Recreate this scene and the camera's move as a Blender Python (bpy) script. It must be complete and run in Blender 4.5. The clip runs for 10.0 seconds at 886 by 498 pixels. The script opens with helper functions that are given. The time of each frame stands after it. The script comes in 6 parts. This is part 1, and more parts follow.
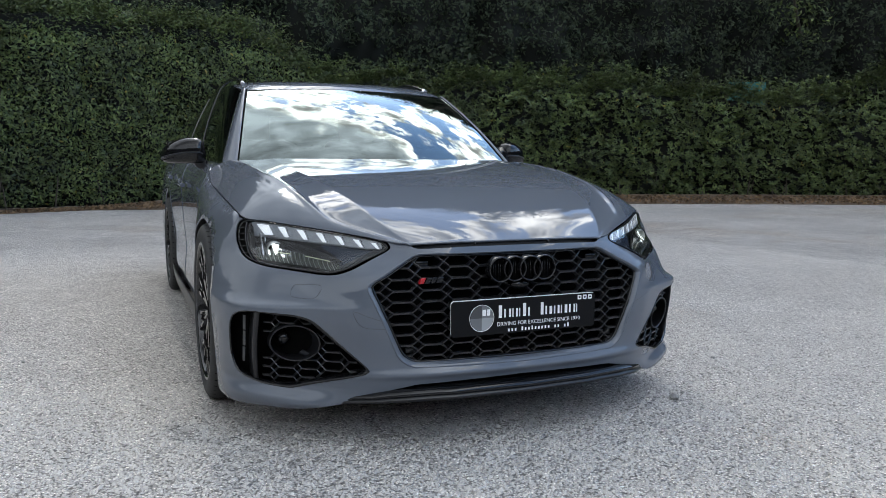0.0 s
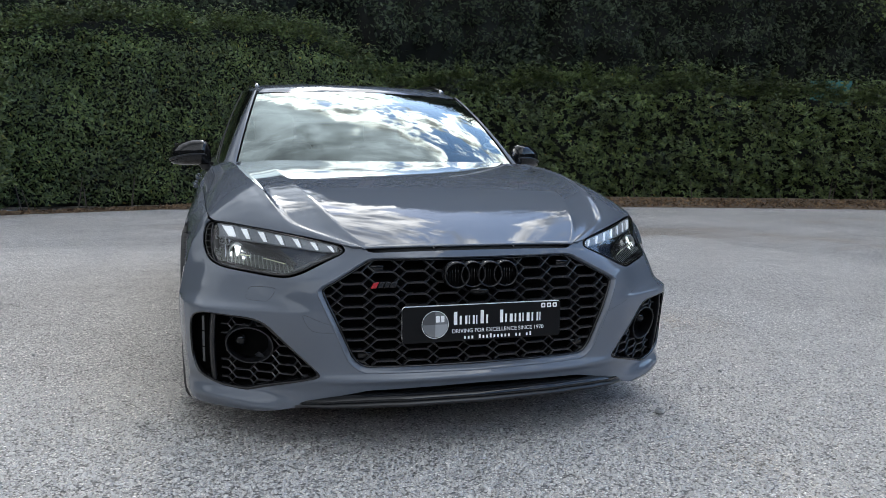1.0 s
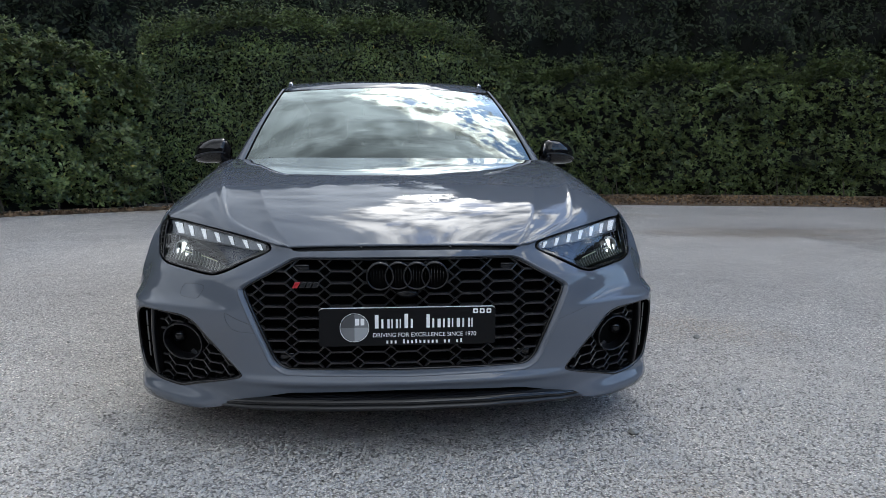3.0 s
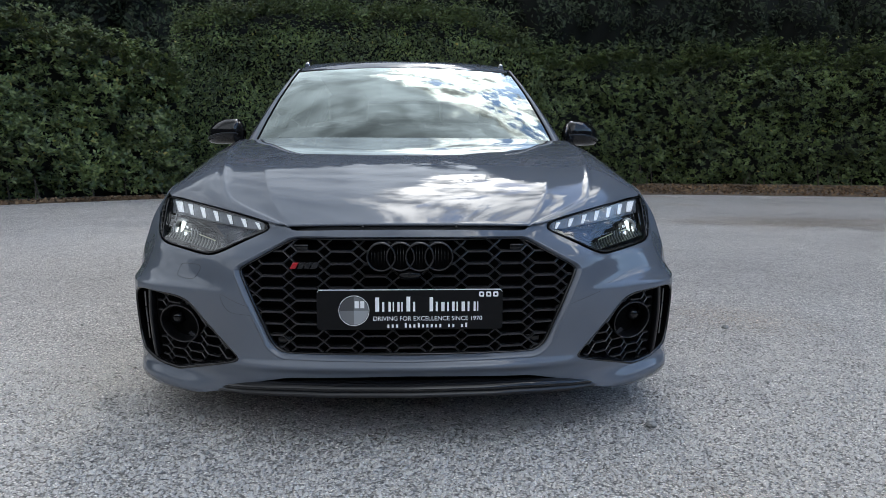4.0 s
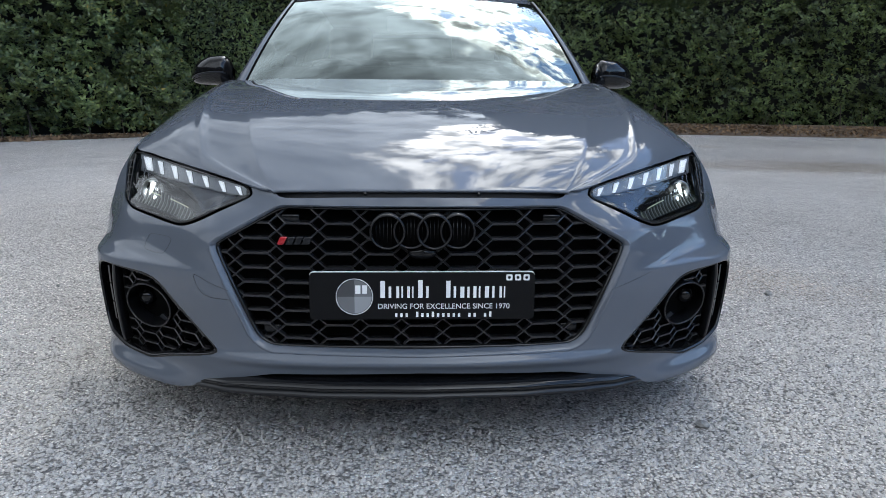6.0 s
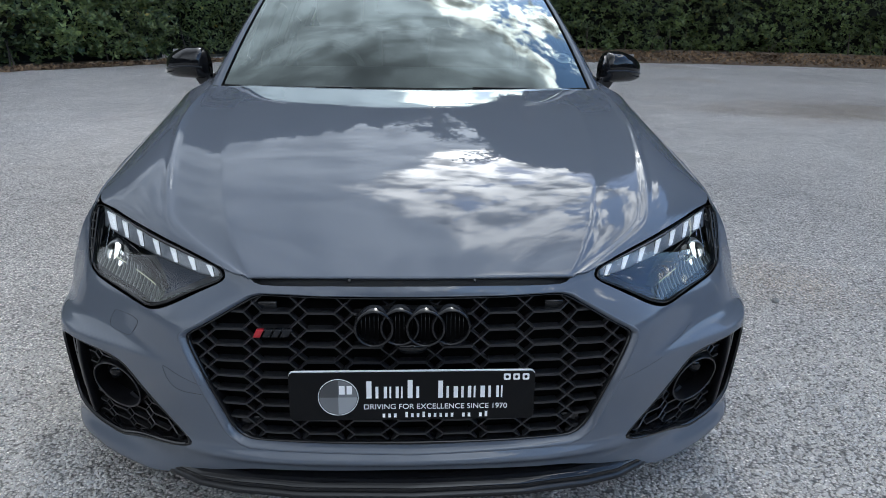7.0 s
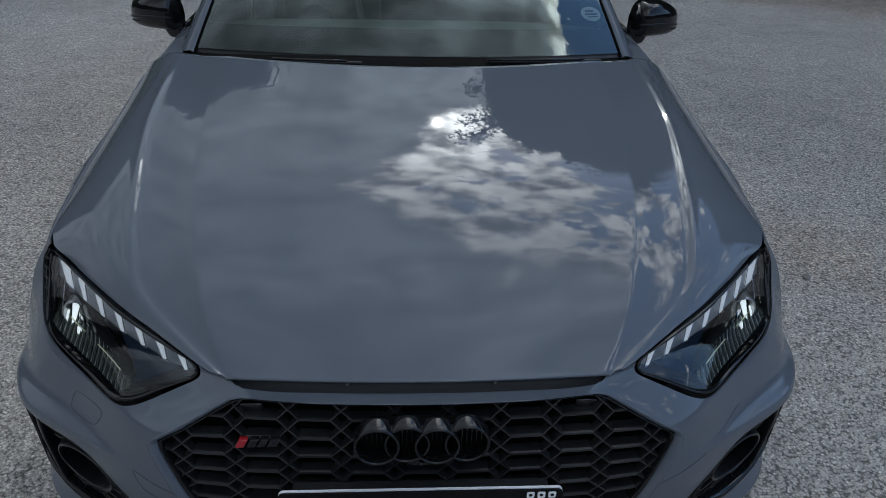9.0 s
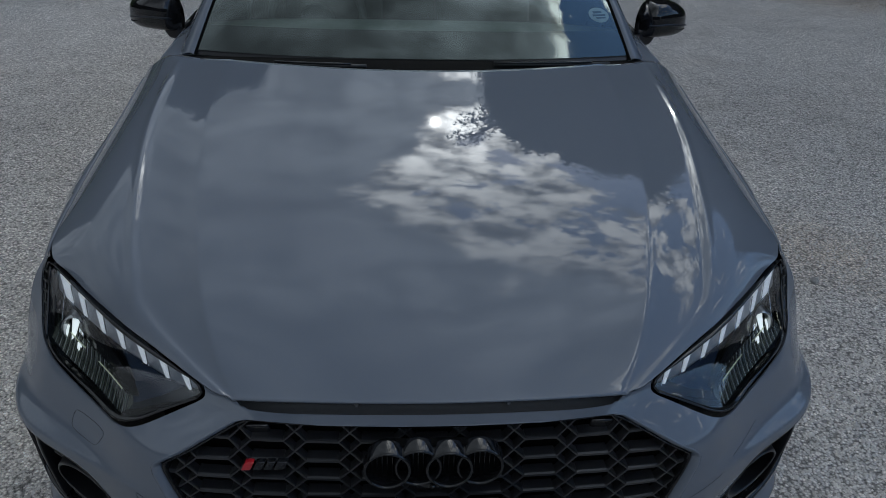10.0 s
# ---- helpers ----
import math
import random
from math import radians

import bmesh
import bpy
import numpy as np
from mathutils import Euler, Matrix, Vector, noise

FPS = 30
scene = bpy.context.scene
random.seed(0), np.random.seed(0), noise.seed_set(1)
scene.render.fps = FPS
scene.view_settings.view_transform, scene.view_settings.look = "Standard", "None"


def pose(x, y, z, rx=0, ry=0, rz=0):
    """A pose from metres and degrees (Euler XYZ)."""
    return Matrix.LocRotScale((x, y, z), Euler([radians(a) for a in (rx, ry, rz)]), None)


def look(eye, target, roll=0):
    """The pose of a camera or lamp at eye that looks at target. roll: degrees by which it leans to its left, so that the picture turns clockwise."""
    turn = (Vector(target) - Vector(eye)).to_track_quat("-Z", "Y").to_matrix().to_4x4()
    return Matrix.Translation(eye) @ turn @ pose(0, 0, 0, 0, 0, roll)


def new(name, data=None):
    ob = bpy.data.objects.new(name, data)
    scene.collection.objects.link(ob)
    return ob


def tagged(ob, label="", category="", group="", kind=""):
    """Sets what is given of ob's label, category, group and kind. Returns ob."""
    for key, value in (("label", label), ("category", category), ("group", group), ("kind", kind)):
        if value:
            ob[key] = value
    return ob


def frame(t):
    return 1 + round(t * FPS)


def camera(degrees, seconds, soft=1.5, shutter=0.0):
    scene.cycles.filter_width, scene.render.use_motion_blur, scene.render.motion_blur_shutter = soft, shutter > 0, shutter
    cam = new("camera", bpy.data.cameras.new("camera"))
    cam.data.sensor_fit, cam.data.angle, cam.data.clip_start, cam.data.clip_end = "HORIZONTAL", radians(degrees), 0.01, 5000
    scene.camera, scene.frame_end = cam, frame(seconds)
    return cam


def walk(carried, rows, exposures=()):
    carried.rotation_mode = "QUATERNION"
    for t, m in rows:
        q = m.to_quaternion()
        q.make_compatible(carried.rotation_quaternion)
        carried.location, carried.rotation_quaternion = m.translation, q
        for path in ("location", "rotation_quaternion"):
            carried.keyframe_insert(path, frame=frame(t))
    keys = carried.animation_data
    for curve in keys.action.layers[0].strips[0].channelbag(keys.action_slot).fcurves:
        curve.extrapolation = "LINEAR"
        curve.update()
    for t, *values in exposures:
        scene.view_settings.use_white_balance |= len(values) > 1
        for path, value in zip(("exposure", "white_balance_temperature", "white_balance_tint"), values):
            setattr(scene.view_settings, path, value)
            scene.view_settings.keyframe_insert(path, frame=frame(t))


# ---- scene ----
cam = camera(59.6, 10.0, soft=0.85)
PATH = [
    (0, (-1.169, -2.279, 0.888), (-0.418, -0.438, 0.678), 0.2),
    (0.5, (-0.955, -2.352, 0.915), (-0.299, -0.474, 0.703), 0.4),
    (1, (-0.786, -2.354, 0.893), (-0.228, -0.444, 0.686), 0.4),
    (1.5, (-0.587, -2.36, 0.892), (-0.13, -0.424, 0.691), 0.4),
    (2, (-0.43, -2.367, 0.895), (-0.074, -0.409, 0.695), 0.4),
    (2.2, (-0.343, -2.372, 0.895), (-0.026, -0.407, 0.695), 0.3),
    (3.3, (-0.049, -2.33, 0.887), (0.089, -0.347, 0.666), 0.1),
    (3.5, (-0.03, -2.294, 0.882), (0.09, -0.31, 0.657), 0.1),
    (4, (-0.001, -2.247, 0.849), (0.086, -0.263, 0.609), 0.2),
    (4.5, (0.0, -2.223, 0.834), (0.072, -0.241, 0.577), 0.3),
    (5, (-0.016, -2.157, 0.826), (0.053, -0.179, 0.545), 0.5),
    (5.2, (-0.019, -2.127, 0.822), (0.049, -0.151, 0.524), 0.5),
    (6.3, (-0.012, -1.739, 0.965), (0.063, 0.207, 0.51), 0.6),
    (6.5, (-0.005, -1.689, 1.041), (0.073, 0.247, 0.544), 0.7),
    (7, (-0.004, -1.582, 1.223), (0.08, 0.318, 0.607), 0.9),
    (7.5, (-0.024, -1.424, 1.352), (0.07, 0.435, 0.62), 1.2),
    (8, (-0.017, -1.304, 1.435), (0.076, 0.513, 0.606), 1.4),
    (8.5, (0.01, -1.21, 1.496), (0.106, 0.574, 0.597), 1.5),
    (9, (-0.029, -1.143, 1.531), (0.066, 0.615, 0.583), 1.7),
    (9.5, (-0.048, -1.1, 1.546), (0.05, 0.646, 0.577), 1.7),
    (10, (-0.053, -1.084, 1.549), (0.049, 0.665, 0.583), 1.8),
]
walk(cam, [(t, look(eye, target, roll)) for t, eye, target, roll in PATH],
     exposures=((0.0, 0.62, 6510.0, 8.0), (2.0, 0.40, 6500.0, 8.3), (3.5, 0.35, 6480.0, 8.5), (5.0, 0.49, 6420.0, 8.5), (6.5, 0.62, 6300.0, 7.8), (7.5, 0.07, 6190.0, 7.0), (8.5, -0.37, 6120.0, 6.2), (10.0, -0.49, 6170.0, 6.0)))

# ---------------------------------------------------------------- world and sun
SUN_AZ, SUN_EL = 3.0, 36.0          # degrees to the right of +y, degrees up


def nodes_of(tree):
    tree.nodes.clear()

    def add(kind, **props):
        n = tree.nodes.new(kind)
        for k, v in props.items():
            if k in n.inputs:
                n.inputs[k].default_value = v
            else:
                setattr(n, k, v)
        return n

    def join(a, b):
        tree.links.new(a, b)
    return add, join


def times(add, join, a, b):
    if a is None:
        return b
    n = add("ShaderNodeMath", operation="MULTIPLY")
    join(a, n.inputs[0]); join(b, n.inputs[1])
    return n.outputs[0]


def make_world():
    w = bpy.data.worlds.new("sky")
    scene.world = w
    w.use_nodes = True
    add, join = nodes_of(w.node_tree)
    sky = add("ShaderNodeTexSky", sky_type="NISHITA", sun_disc=False, sun_elevation=radians(SUN_EL),
              sun_rotation=radians(SUN_AZ), altitude=50.0, air_density=1.0, dust_density=0.5, ozone_density=3.0)
    co = add("ShaderNodeTexCoord")
    # clouds lie on a level sheet overhead: direction divided by its height
    sep = add("ShaderNodeSeparateXYZ")
    join(co.outputs["Generated"], sep.inputs[0])
    zz = add("ShaderNodeMath", operation="MAXIMUM")
    zz.inputs[1].default_value = 0.06
    join(sep.outputs["Z"], zz.inputs[0])
    dx = add("ShaderNodeMath", operation="DIVIDE")
    dy = add("ShaderNodeMath", operation="DIVIDE")
    join(sep.outputs["X"], dx.inputs[0]); join(zz.outputs[0], dx.inputs[1])
    join(sep.outputs["Y"], dy.inputs[0]); join(zz.outputs[0], dy.inputs[1])
    flat = add("ShaderNodeCombineXYZ")
    join(dx.outputs[0], flat.inputs[0]); join(dy.outputs[0], flat.inputs[1])
    def sheet(scale, shift):
        mp = add("ShaderNodeMapping")
        mp.inputs["Location"].default_value, mp.inputs["Scale"].default_value = shift, scale
        join(flat.outputs[0], mp.inputs["Vector"])
        return mp.outputs[0]

    def ease(source, a, b, lo, hi):
        n = add("ShaderNodeMapRange", interpolation_type="SMOOTHSTEP")
        for k, v in enumerate((a, b, lo, hi)):
            n.inputs[k + 1].default_value = v
        join(source, n.inputs[0])
        return n.outputs[0]

    def plus(a, b):
        n = add("ShaderNodeMath", operation="ADD")
        join(a, n.inputs[0]); join(b, n.inputs[1])
        return n.outputs[0]
    tex = add("ShaderNodeTexNoise", Scale=4.2, Detail=14.0, Roughness=0.66, Distortion=0.12)
    join(sheet((1.0, 0.62, 1.0), (0.0, 0.0, 0.0)), tex.inputs["Vector"])
    fine = add("ShaderNodeTexNoise", Scale=4.5, Detail=12.0, Roughness=0.62, Distortion=0.2)
    join(sheet((1.0, 0.8, 1.0), (4.2, 1.7, 0)), fine.inputs["Vector"])
    # a closed grey sheet that opens round the sun and breaks up into blue towards the right
    reach = add("ShaderNodeVectorMath", operation="LENGTH")
    join(flat.outputs[0], reach.inputs[0])
    big = add("ShaderNodeTexNoise", Scale=1.7, Detail=6.0, Roughness=0.55)
    join(sheet((1.0, 1.0, 1.0), (7.3, 2.9, 0)), big.inputs["Vector"])
    off = add("ShaderNodeVectorMath", operation="SUBTRACT")
    off.inputs[1].default_value = OPENING
    join(flat.outputs[0], off.inputs[0])
    shape = add("ShaderNodeVectorMath", operation="MULTIPLY")
    shape.inputs[1].default_value = OPENING_SCALE
    join(off.outputs[0], shape.inputs[0])
    away = add("ShaderNodeVectorMath", operation="LENGTH")
    join(shape.outputs[0], away.inputs[0])
    lean = add("ShaderNodeMath", operation="MULTIPLY_ADD")
    lean.inputs[1].default_value = -1.5
    join(big.outputs["Fac"], lean.inputs[0]); join(away.outputs["Value"], lean.inputs[2])
    closed = times(add, join, ease(lean.outputs[0], 0.0, 0.5, 0.0, 0.34), ease(dx.outputs[0], 0.30, 0.48, 1.0, 0.0))
    streak = times(add, join, ease(dx.outputs[0], 0.46, 0.66, 0.0, 0.12), times(add, join, ease(dx.outputs[0], 0.72, 0.95, 1.0, 0.0), ease(dy.outputs[0], 0.05, 0.35, 0.0, 1.0)))
    shoal = times(add, join, ease(dy.outputs[0], 0.86, 0.62, 0.0, 0.12), times(add, join, ease(dx.outputs[0], 0.40, 0.56, 1.0, 0.0), ease(dx.outputs[0], 0.14, 0.26, 0.0, 1.0)))
    streak = plus(streak, shoal)
    bias = plus(plus(plus(closed, ease(dx.outputs[0], 0.16, 0.42, 0.07, -0.09)), streak), ease(reach.outputs["Value"], 0.40, 0.22, 0.0, 0.22))
    dens = plus(tex.outputs["Fac"], bias)
    cover = add("ShaderNodeMapRange", interpolation_type="SMOOTHSTEP")
    cover.inputs[1].default_value, cover.inputs[2].default_value = CLOUD_FROM, CLOUD_TO
    join(dens, cover.inputs[0])
    # thick parts are grey, thin edges white; brighter towards the sun
    thick = add("ShaderNodeMapRange", interpolation_type="SMOOTHSTEP")
    thick.inputs[1].default_value, thick.inputs[2].default_value = CLOUD_TO + 0.05, CLOUD_TO + 0.22
    join(dens, thick.inputs[0])
    puff = add("ShaderNodeTexNoise", Scale=10.0, Detail=10.0, Roughness=0.6, Distortion=0.15)
    join(sheet((1.0, 0.7, 1.0), (1.9, 5.3, 0)), puff.inputs["Vector"])
    grey_level = ease(fine.outputs["Fac"], 0.34, 0.68, 0.62, 1.55)
    el, az = radians(SUN_EL), radians(SUN_AZ)
    to_sun = (math.sin(az) * math.cos(el), math.cos(az) * math.cos(el), math.sin(el))
    dot = add("ShaderNodeVectorMath", operation="DOT_PRODUCT")
    dot.inputs[1].default_value = to_sun
    join(co.outputs["Generated"], dot.inputs[0])
    near = add("ShaderNodeMapRange")
    near.inputs[1].default_value, near.inputs[2].default_value = 0.0, 1.0
    join(dot.outputs["Value"], near.inputs[0])
    pw = add("ShaderNodeMath", operation="POWER")
    pw.inputs[1].default_value = 40.0
    join(near.outputs[0], pw.inputs[0])
    edge = add("ShaderNodeMath", operation="MULTIPLY_ADD")
    edge.inputs[1].default_value, edge.inputs[2].default_value = 30.0, 32.0
    join(pw.outputs[0], edge.inputs[0])
    # overhead the grey sheet is rippled
    ripple = add("ShaderNodeMath", operation="MULTIPLY_ADD")
    ripple.inputs[2].default_value = 1.0
    wave = add("ShaderNodeTexNoise", Scale=8.0, Detail=8.0, Roughness=0.58, Distortion=0.25)
    join(sheet((0.9, 1.35, 1.0), (3.1, 0.7, 0)), wave.inputs["Vector"])
    join(times(add, join, ease(wave.outputs["Fac"], 0.38, 0.64, -0.18, 0.32), ease(reach.outputs["Value"], 0.65, 0.30, 0.0, 1.0)), ripple.inputs[0])
    ripple.inputs[1].default_value = 1.0
    grey_level = times(add, join, grey_level, ripple.outputs[0])
    # darkest overhead; unseen clouds behind are brightened to light the car's front
    aside = add("ShaderNodeMath", operation="ADD")
    aside.inputs[1].default_value = 0.08
    join(dy.outputs[0], aside.inputs[0])
    side = add("ShaderNodeMath", operation="ABSOLUTE")
    join(aside.outputs[0], side.inputs[0])
    grey_level = times(add, join, grey_level, ease(side.outputs[0], 0.10, 0.44, 0.50, 1.15))
    grey_level = times(add, join, grey_level, ease(dy.outputs[0], -0.30, -1.20, 1.0, 1.25))
    grey_level = times(add, join, grey_level, ease(dx.outputs[0], -0.36, 0.12, 0.66, 1.0))
    grey_level = times(add, join, grey_level, ease(dx.outputs[0], 0.02, 0.32, 1.0, 1.6))
    tone = add("ShaderNodeMix", data_type="RGBA")
    grey = add("ShaderNodeVectorMath", operation="SCALE")
    grey.inputs[0].default_value = (9.6, 10.3, 11.3)
    join(grey_level, grey.inputs[3]); join(grey.outputs[0], tone.inputs[7])
    join(thick.outputs[0], tone.inputs[0])
    core = add("ShaderNodeMath", operation="POWER")
    core.inputs[1].default_value = 260.0
    join(near.outputs[0], core.inputs[0])
    glow = add("ShaderNodeMath", operation="MULTIPLY_ADD")
    glow.inputs[1].default_value = 45.0
    join(core.outputs[0], glow.inputs[0]); join(edge.outputs[0], glow.inputs[2])
    edge = glow
    white = add("ShaderNodeVectorMath", operation="SCALE")
    white.inputs[0].default_value = (1.0, 0.99, 0.97)
    level = ease(puff.outputs["Fac"], 0.36, 0.62, 0.18, 1.6)
    join(times(add, join, edge.outputs[0], level), white.inputs[3])
    join(white.outputs[0], tone.inputs[6])
    blue = add("ShaderNodeVectorMath", operation="SCALE", Scale=3.5)
    join(sky.outputs[0], blue.inputs[0])
    mix = add("ShaderNodeMix", data_type="RGBA")
    join(cover.outputs[0], mix.inputs[0])
    join(blue.outputs[0], mix.inputs[6]); join(tone.outputs[2], mix.inputs[7])
    bg = add("ShaderNodeBackground", Strength=SKY_STRENGTH)
    join(mix.outputs[2], bg.inputs["Color"])
    out = add("ShaderNodeOutputWorld")
    join(bg.outputs[0], out.inputs[0])


OPENING, OPENING_SCALE = (0.24, 0.82, 0.0), (3.1, 1.5, 0.0)
CLOUD_FROM, CLOUD_TO, SKY_STRENGTH = 0.475, 0.535, 0.085
make_world()
sun = new("sun", bpy.data.lights.new("sun", "SUN"))
sun.data.energy, sun.data.angle, sun.data.color = 0.55, radians(0.5), (1.0, 0.96, 0.9)
sun.matrix_world = look((0, 0, 30), (-math.sin(radians(SUN_AZ)) * math.cos(radians(SUN_EL)),
                                     -math.cos(radians(SUN_AZ)) * math.cos(radians(SUN_EL)), 30 - math.sin(radians(SUN_EL))))


# ---------------------------------------------------------------- materials
def material(name, colour=(0.5, 0.5, 0.5), rough=0.5, metal=0.0, coat=0.0, spec=0.5, grain=None, bump=None, sheen=0.0,
             emit=None, glass=0.0, by_object=0.0, island=0.0, ior=None):
    """grain: (scale, amount) pairs of value variation; bump: (scale, height in metres); by_object, island: random value spread."""
    m = bpy.data.materials.new(name)
    m.use_nodes = True
    add, join = nodes_of(m.node_tree)
    p = add("ShaderNodeBsdfPrincipled")
    p.inputs["Base Color"].default_value = (*colour, 1)
    p.inputs["Roughness"].default_value, p.inputs["Metallic"].default_value = rough, metal
    p.inputs["Coat Weight"].default_value, p.inputs["Coat Roughness"].default_value = coat, 0.02
    p.inputs["Specular IOR Level"].default_value = spec
    p.inputs["Transmission Weight"].default_value = glass
    if ior:
        p.inputs["IOR"].default_value = ior
    if emit:
        p.inputs["Emission Color"].default_value, p.inputs["Emission Strength"].default_value = (*emit[0], 1), emit[1]
    out = add("ShaderNodeOutputMaterial")
    join(p.outputs[0], out.inputs[0])
    value = None
    co = add("ShaderNodeTexCoord")
    for scale, amount in grain or ():
        n = add("ShaderNodeTexNoise", Scale=scale, Detail=5.0, Roughness=0.6)
        join(co.outputs["Object"], n.inputs["Vector"])
        r = add("ShaderNodeMapRange")
        r.inputs[1].default_value, r.inputs[2].default_value = 0.25, 0.75
        r.inputs[3].default_value, r.inputs[4].default_value = 1 - amount, 1 + amount
        join(n.outputs["Fac"], r.inputs[0])
        value = times(add, join, value, r.outputs[0])
    for amount, kind, socket in ((by_object, "ShaderNodeObjectInfo", "Random"), (island, "ShaderNodeNewGeometry", "Random Per Island")):
        if amount:
            n = add(kind)
            r = add("ShaderNodeMapRange")
            r.inputs[3].default_value, r.inputs[4].default_value = 1 - amount, 1 + amount
            join(n.outputs[socket], r.inputs[0])
            value = times(add, join, value, r.outputs[0])
    if value:
        v = add("ShaderNodeVectorMath", operation="SCALE")
        v.inputs[0].default_value = colour
        join(value, v.inputs[3]); join(v.outputs[0], p.inputs["Base Color"])
    if bump:
        n = add("ShaderNodeTexNoise", Scale=bump[0], Detail=4.0)
        join(co.outputs["Object"], n.inputs["Vector"])
        b = add("ShaderNodeBump", Distance=bump[1], Strength=1.0)
        join(n.outputs["Fac"], b.inputs["Height"]); join(b.outputs[0], p.inputs["Normal"])
    return m


def gravel_material():
    m = bpy.data.materials.new("gravel")
    m.use_nodes = True
    add, join = nodes_of(m.node_tree)
    p = add("ShaderNodeBsdfPrincipled", Roughness=0.9)
    p.inputs["Specular IOR Level"].default_value = 0.25
    out = add("ShaderNodeOutputMaterial")
    join(p.outputs[0], out.inputs[0])
    co = add("ShaderNodeTexCoord")
    vor = add("ShaderNodeTexVoronoi", Scale=108.0, Randomness=1.0)
    join(co.outputs["Object"], vor.inputs["Vector"])
    fine = add("ShaderNodeTexVoronoi", Scale=300.0, Randomness=1.0)
    join(co.outputs["Object"], fine.inputs["Vector"])
    wide = add("ShaderNodeTexNoise", Scale=0.45, Detail=6.0, Roughness=0.62)
    join(co.outputs["Object"], wide.inputs["Vector"])
    mid = add("ShaderNodeTexNoise", Scale=4.0, Detail=6.0, Roughness=0.65)
    join(co.outputs["Object"], mid.inputs["Vector"])
    sepc = add("ShaderNodeSeparateColor")
    join(vor.outputs["Color"], sepc.inputs[0])
    stone = add("ShaderNodeValToRGB")
    r = stone.color_ramp
    r.elements[0].position, r.elements[0].color = 0.0, (0.378, 0.356, 0.335, 1)
    r.elements[1].position, r.elements[1].color = 1.0, (0.765, 0.724, 0.688, 1)
    e = r.elements.new(0.25); e.color = (0.560, 0.527, 0.499, 1)
    join(sepc.outputs[0], stone.inputs[0])
    # colour darkens towards the cell edges, for the shade between stones
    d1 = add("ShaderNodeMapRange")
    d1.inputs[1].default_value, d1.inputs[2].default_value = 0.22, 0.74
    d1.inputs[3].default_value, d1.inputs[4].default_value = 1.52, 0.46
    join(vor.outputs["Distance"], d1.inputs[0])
    d2 = add("ShaderNodeMapRange")
    d2.inputs[1].default_value, d2.inputs[2].default_value = 0.3, 0.7
    d2.inputs[3].default_value, d2.inputs[4].default_value = 0.80, 1.14
    join(wide.outputs["Fac"], d2.inputs[0])
    d3 = add("ShaderNodeMapRange")
    d3.inputs[1].default_value, d3.inputs[2].default_value = 0.3, 0.7
    d3.inputs[3].default_value, d3.inputs[4].default_value = 0.86, 1.12
    join(mid.outputs["Fac"], d3.inputs[0])
    clump = add("ShaderNodeTexNoise", Scale=38.0, Detail=3.0, Roughness=0.7)
    join(co.outputs["Object"], clump.inputs["Vector"])
    d4 = add("ShaderNodeMapRange")
    d4.inputs[1].default_value, d4.inputs[2].default_value = 0.3, 0.7
    d4.inputs[3].default_value, d4.inputs[4].default_value = 0.70, 1.30
    join(clump.outputs["Fac"], d4.inputs[0])
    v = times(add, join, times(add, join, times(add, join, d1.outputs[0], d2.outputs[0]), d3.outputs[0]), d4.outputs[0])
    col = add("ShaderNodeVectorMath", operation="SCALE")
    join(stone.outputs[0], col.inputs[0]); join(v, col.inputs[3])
    # brown, damp patches where wheels have scraped the dust away
    patch = add("ShaderNodeTexNoise", Scale=0.33, Detail=4.0, Roughness=0.6)
    shift = add("ShaderNodeMapping")
    shift.inputs["Location"].default_value = (3.1, 7.7, 0)
    join(co.outputs["Object"], shift.inputs["Vector"]); join(shift.outputs[0], patch.inputs["Vector"])
    pf = add("ShaderNodeMapRange", interpolation_type="SMOOTHSTEP")
    pf.inputs[1].default_value, pf.inputs[2].default_value, pf.inputs[4].default_value = 0.56, 0.72, 0.55
    join(patch.outputs["Fac"], pf.inputs[0])
    mixc = add("ShaderNodeMix", data_type="RGBA", blend_type="MULTIPLY")
    mixc.inputs[7].default_value = (0.80, 0.68, 0.55, 1)
    join(pf.outputs[0], mixc.inputs[0]); join(col.outputs[0], mixc.inputs[6])
    # one broad scraped patch beside the car
    gap = add("ShaderNodeVectorMath", operation="SUBTRACT")
    gap.inputs[1].default_value = (5.2, 7.6, 0)
    join(co.outputs["Object"], gap.inputs[0])
    wob = add("ShaderNodeTexNoise", Scale=1.1, Detail=5.0)
    join(co.outputs["Object"], wob.inputs["Vector"])
    st = add("ShaderNodeVectorMath", operation="MULTIPLY")
    st.inputs[1].default_value = (0.42, 0.75, 1)
    join(gap.outputs[0], st.inputs[0])
    ln = add("ShaderNodeVectorMath", operation="LENGTH")
    join(st.outputs[0], ln.inputs[0])
    ad = add("ShaderNodeMath", operation="MULTIPLY_ADD")
    ad.inputs[1].default_value = 1.6
    join(wob.outputs["Fac"], ad.inputs[0]); join(ln.outputs["Value"], ad.inputs[2])
    near = add("ShaderNodeMapRange", interpolation_type="SMOOTHSTEP")
    near.inputs[1].default_value, near.inputs[2].default_value = 1.9, 0.9
    near.inputs[4].default_value = 0.65
    join(ad.outputs[0], near.inputs[0])
    mixd = add("ShaderNodeMix", data_type="RGBA", blend_type="MULTIPLY")
    mixd.inputs[7].default_value = (0.78, 0.68, 0.58, 1)
    join(near.outputs[0], mixd.inputs[0]); join(mixc.outputs[2], mixd.inputs[6])
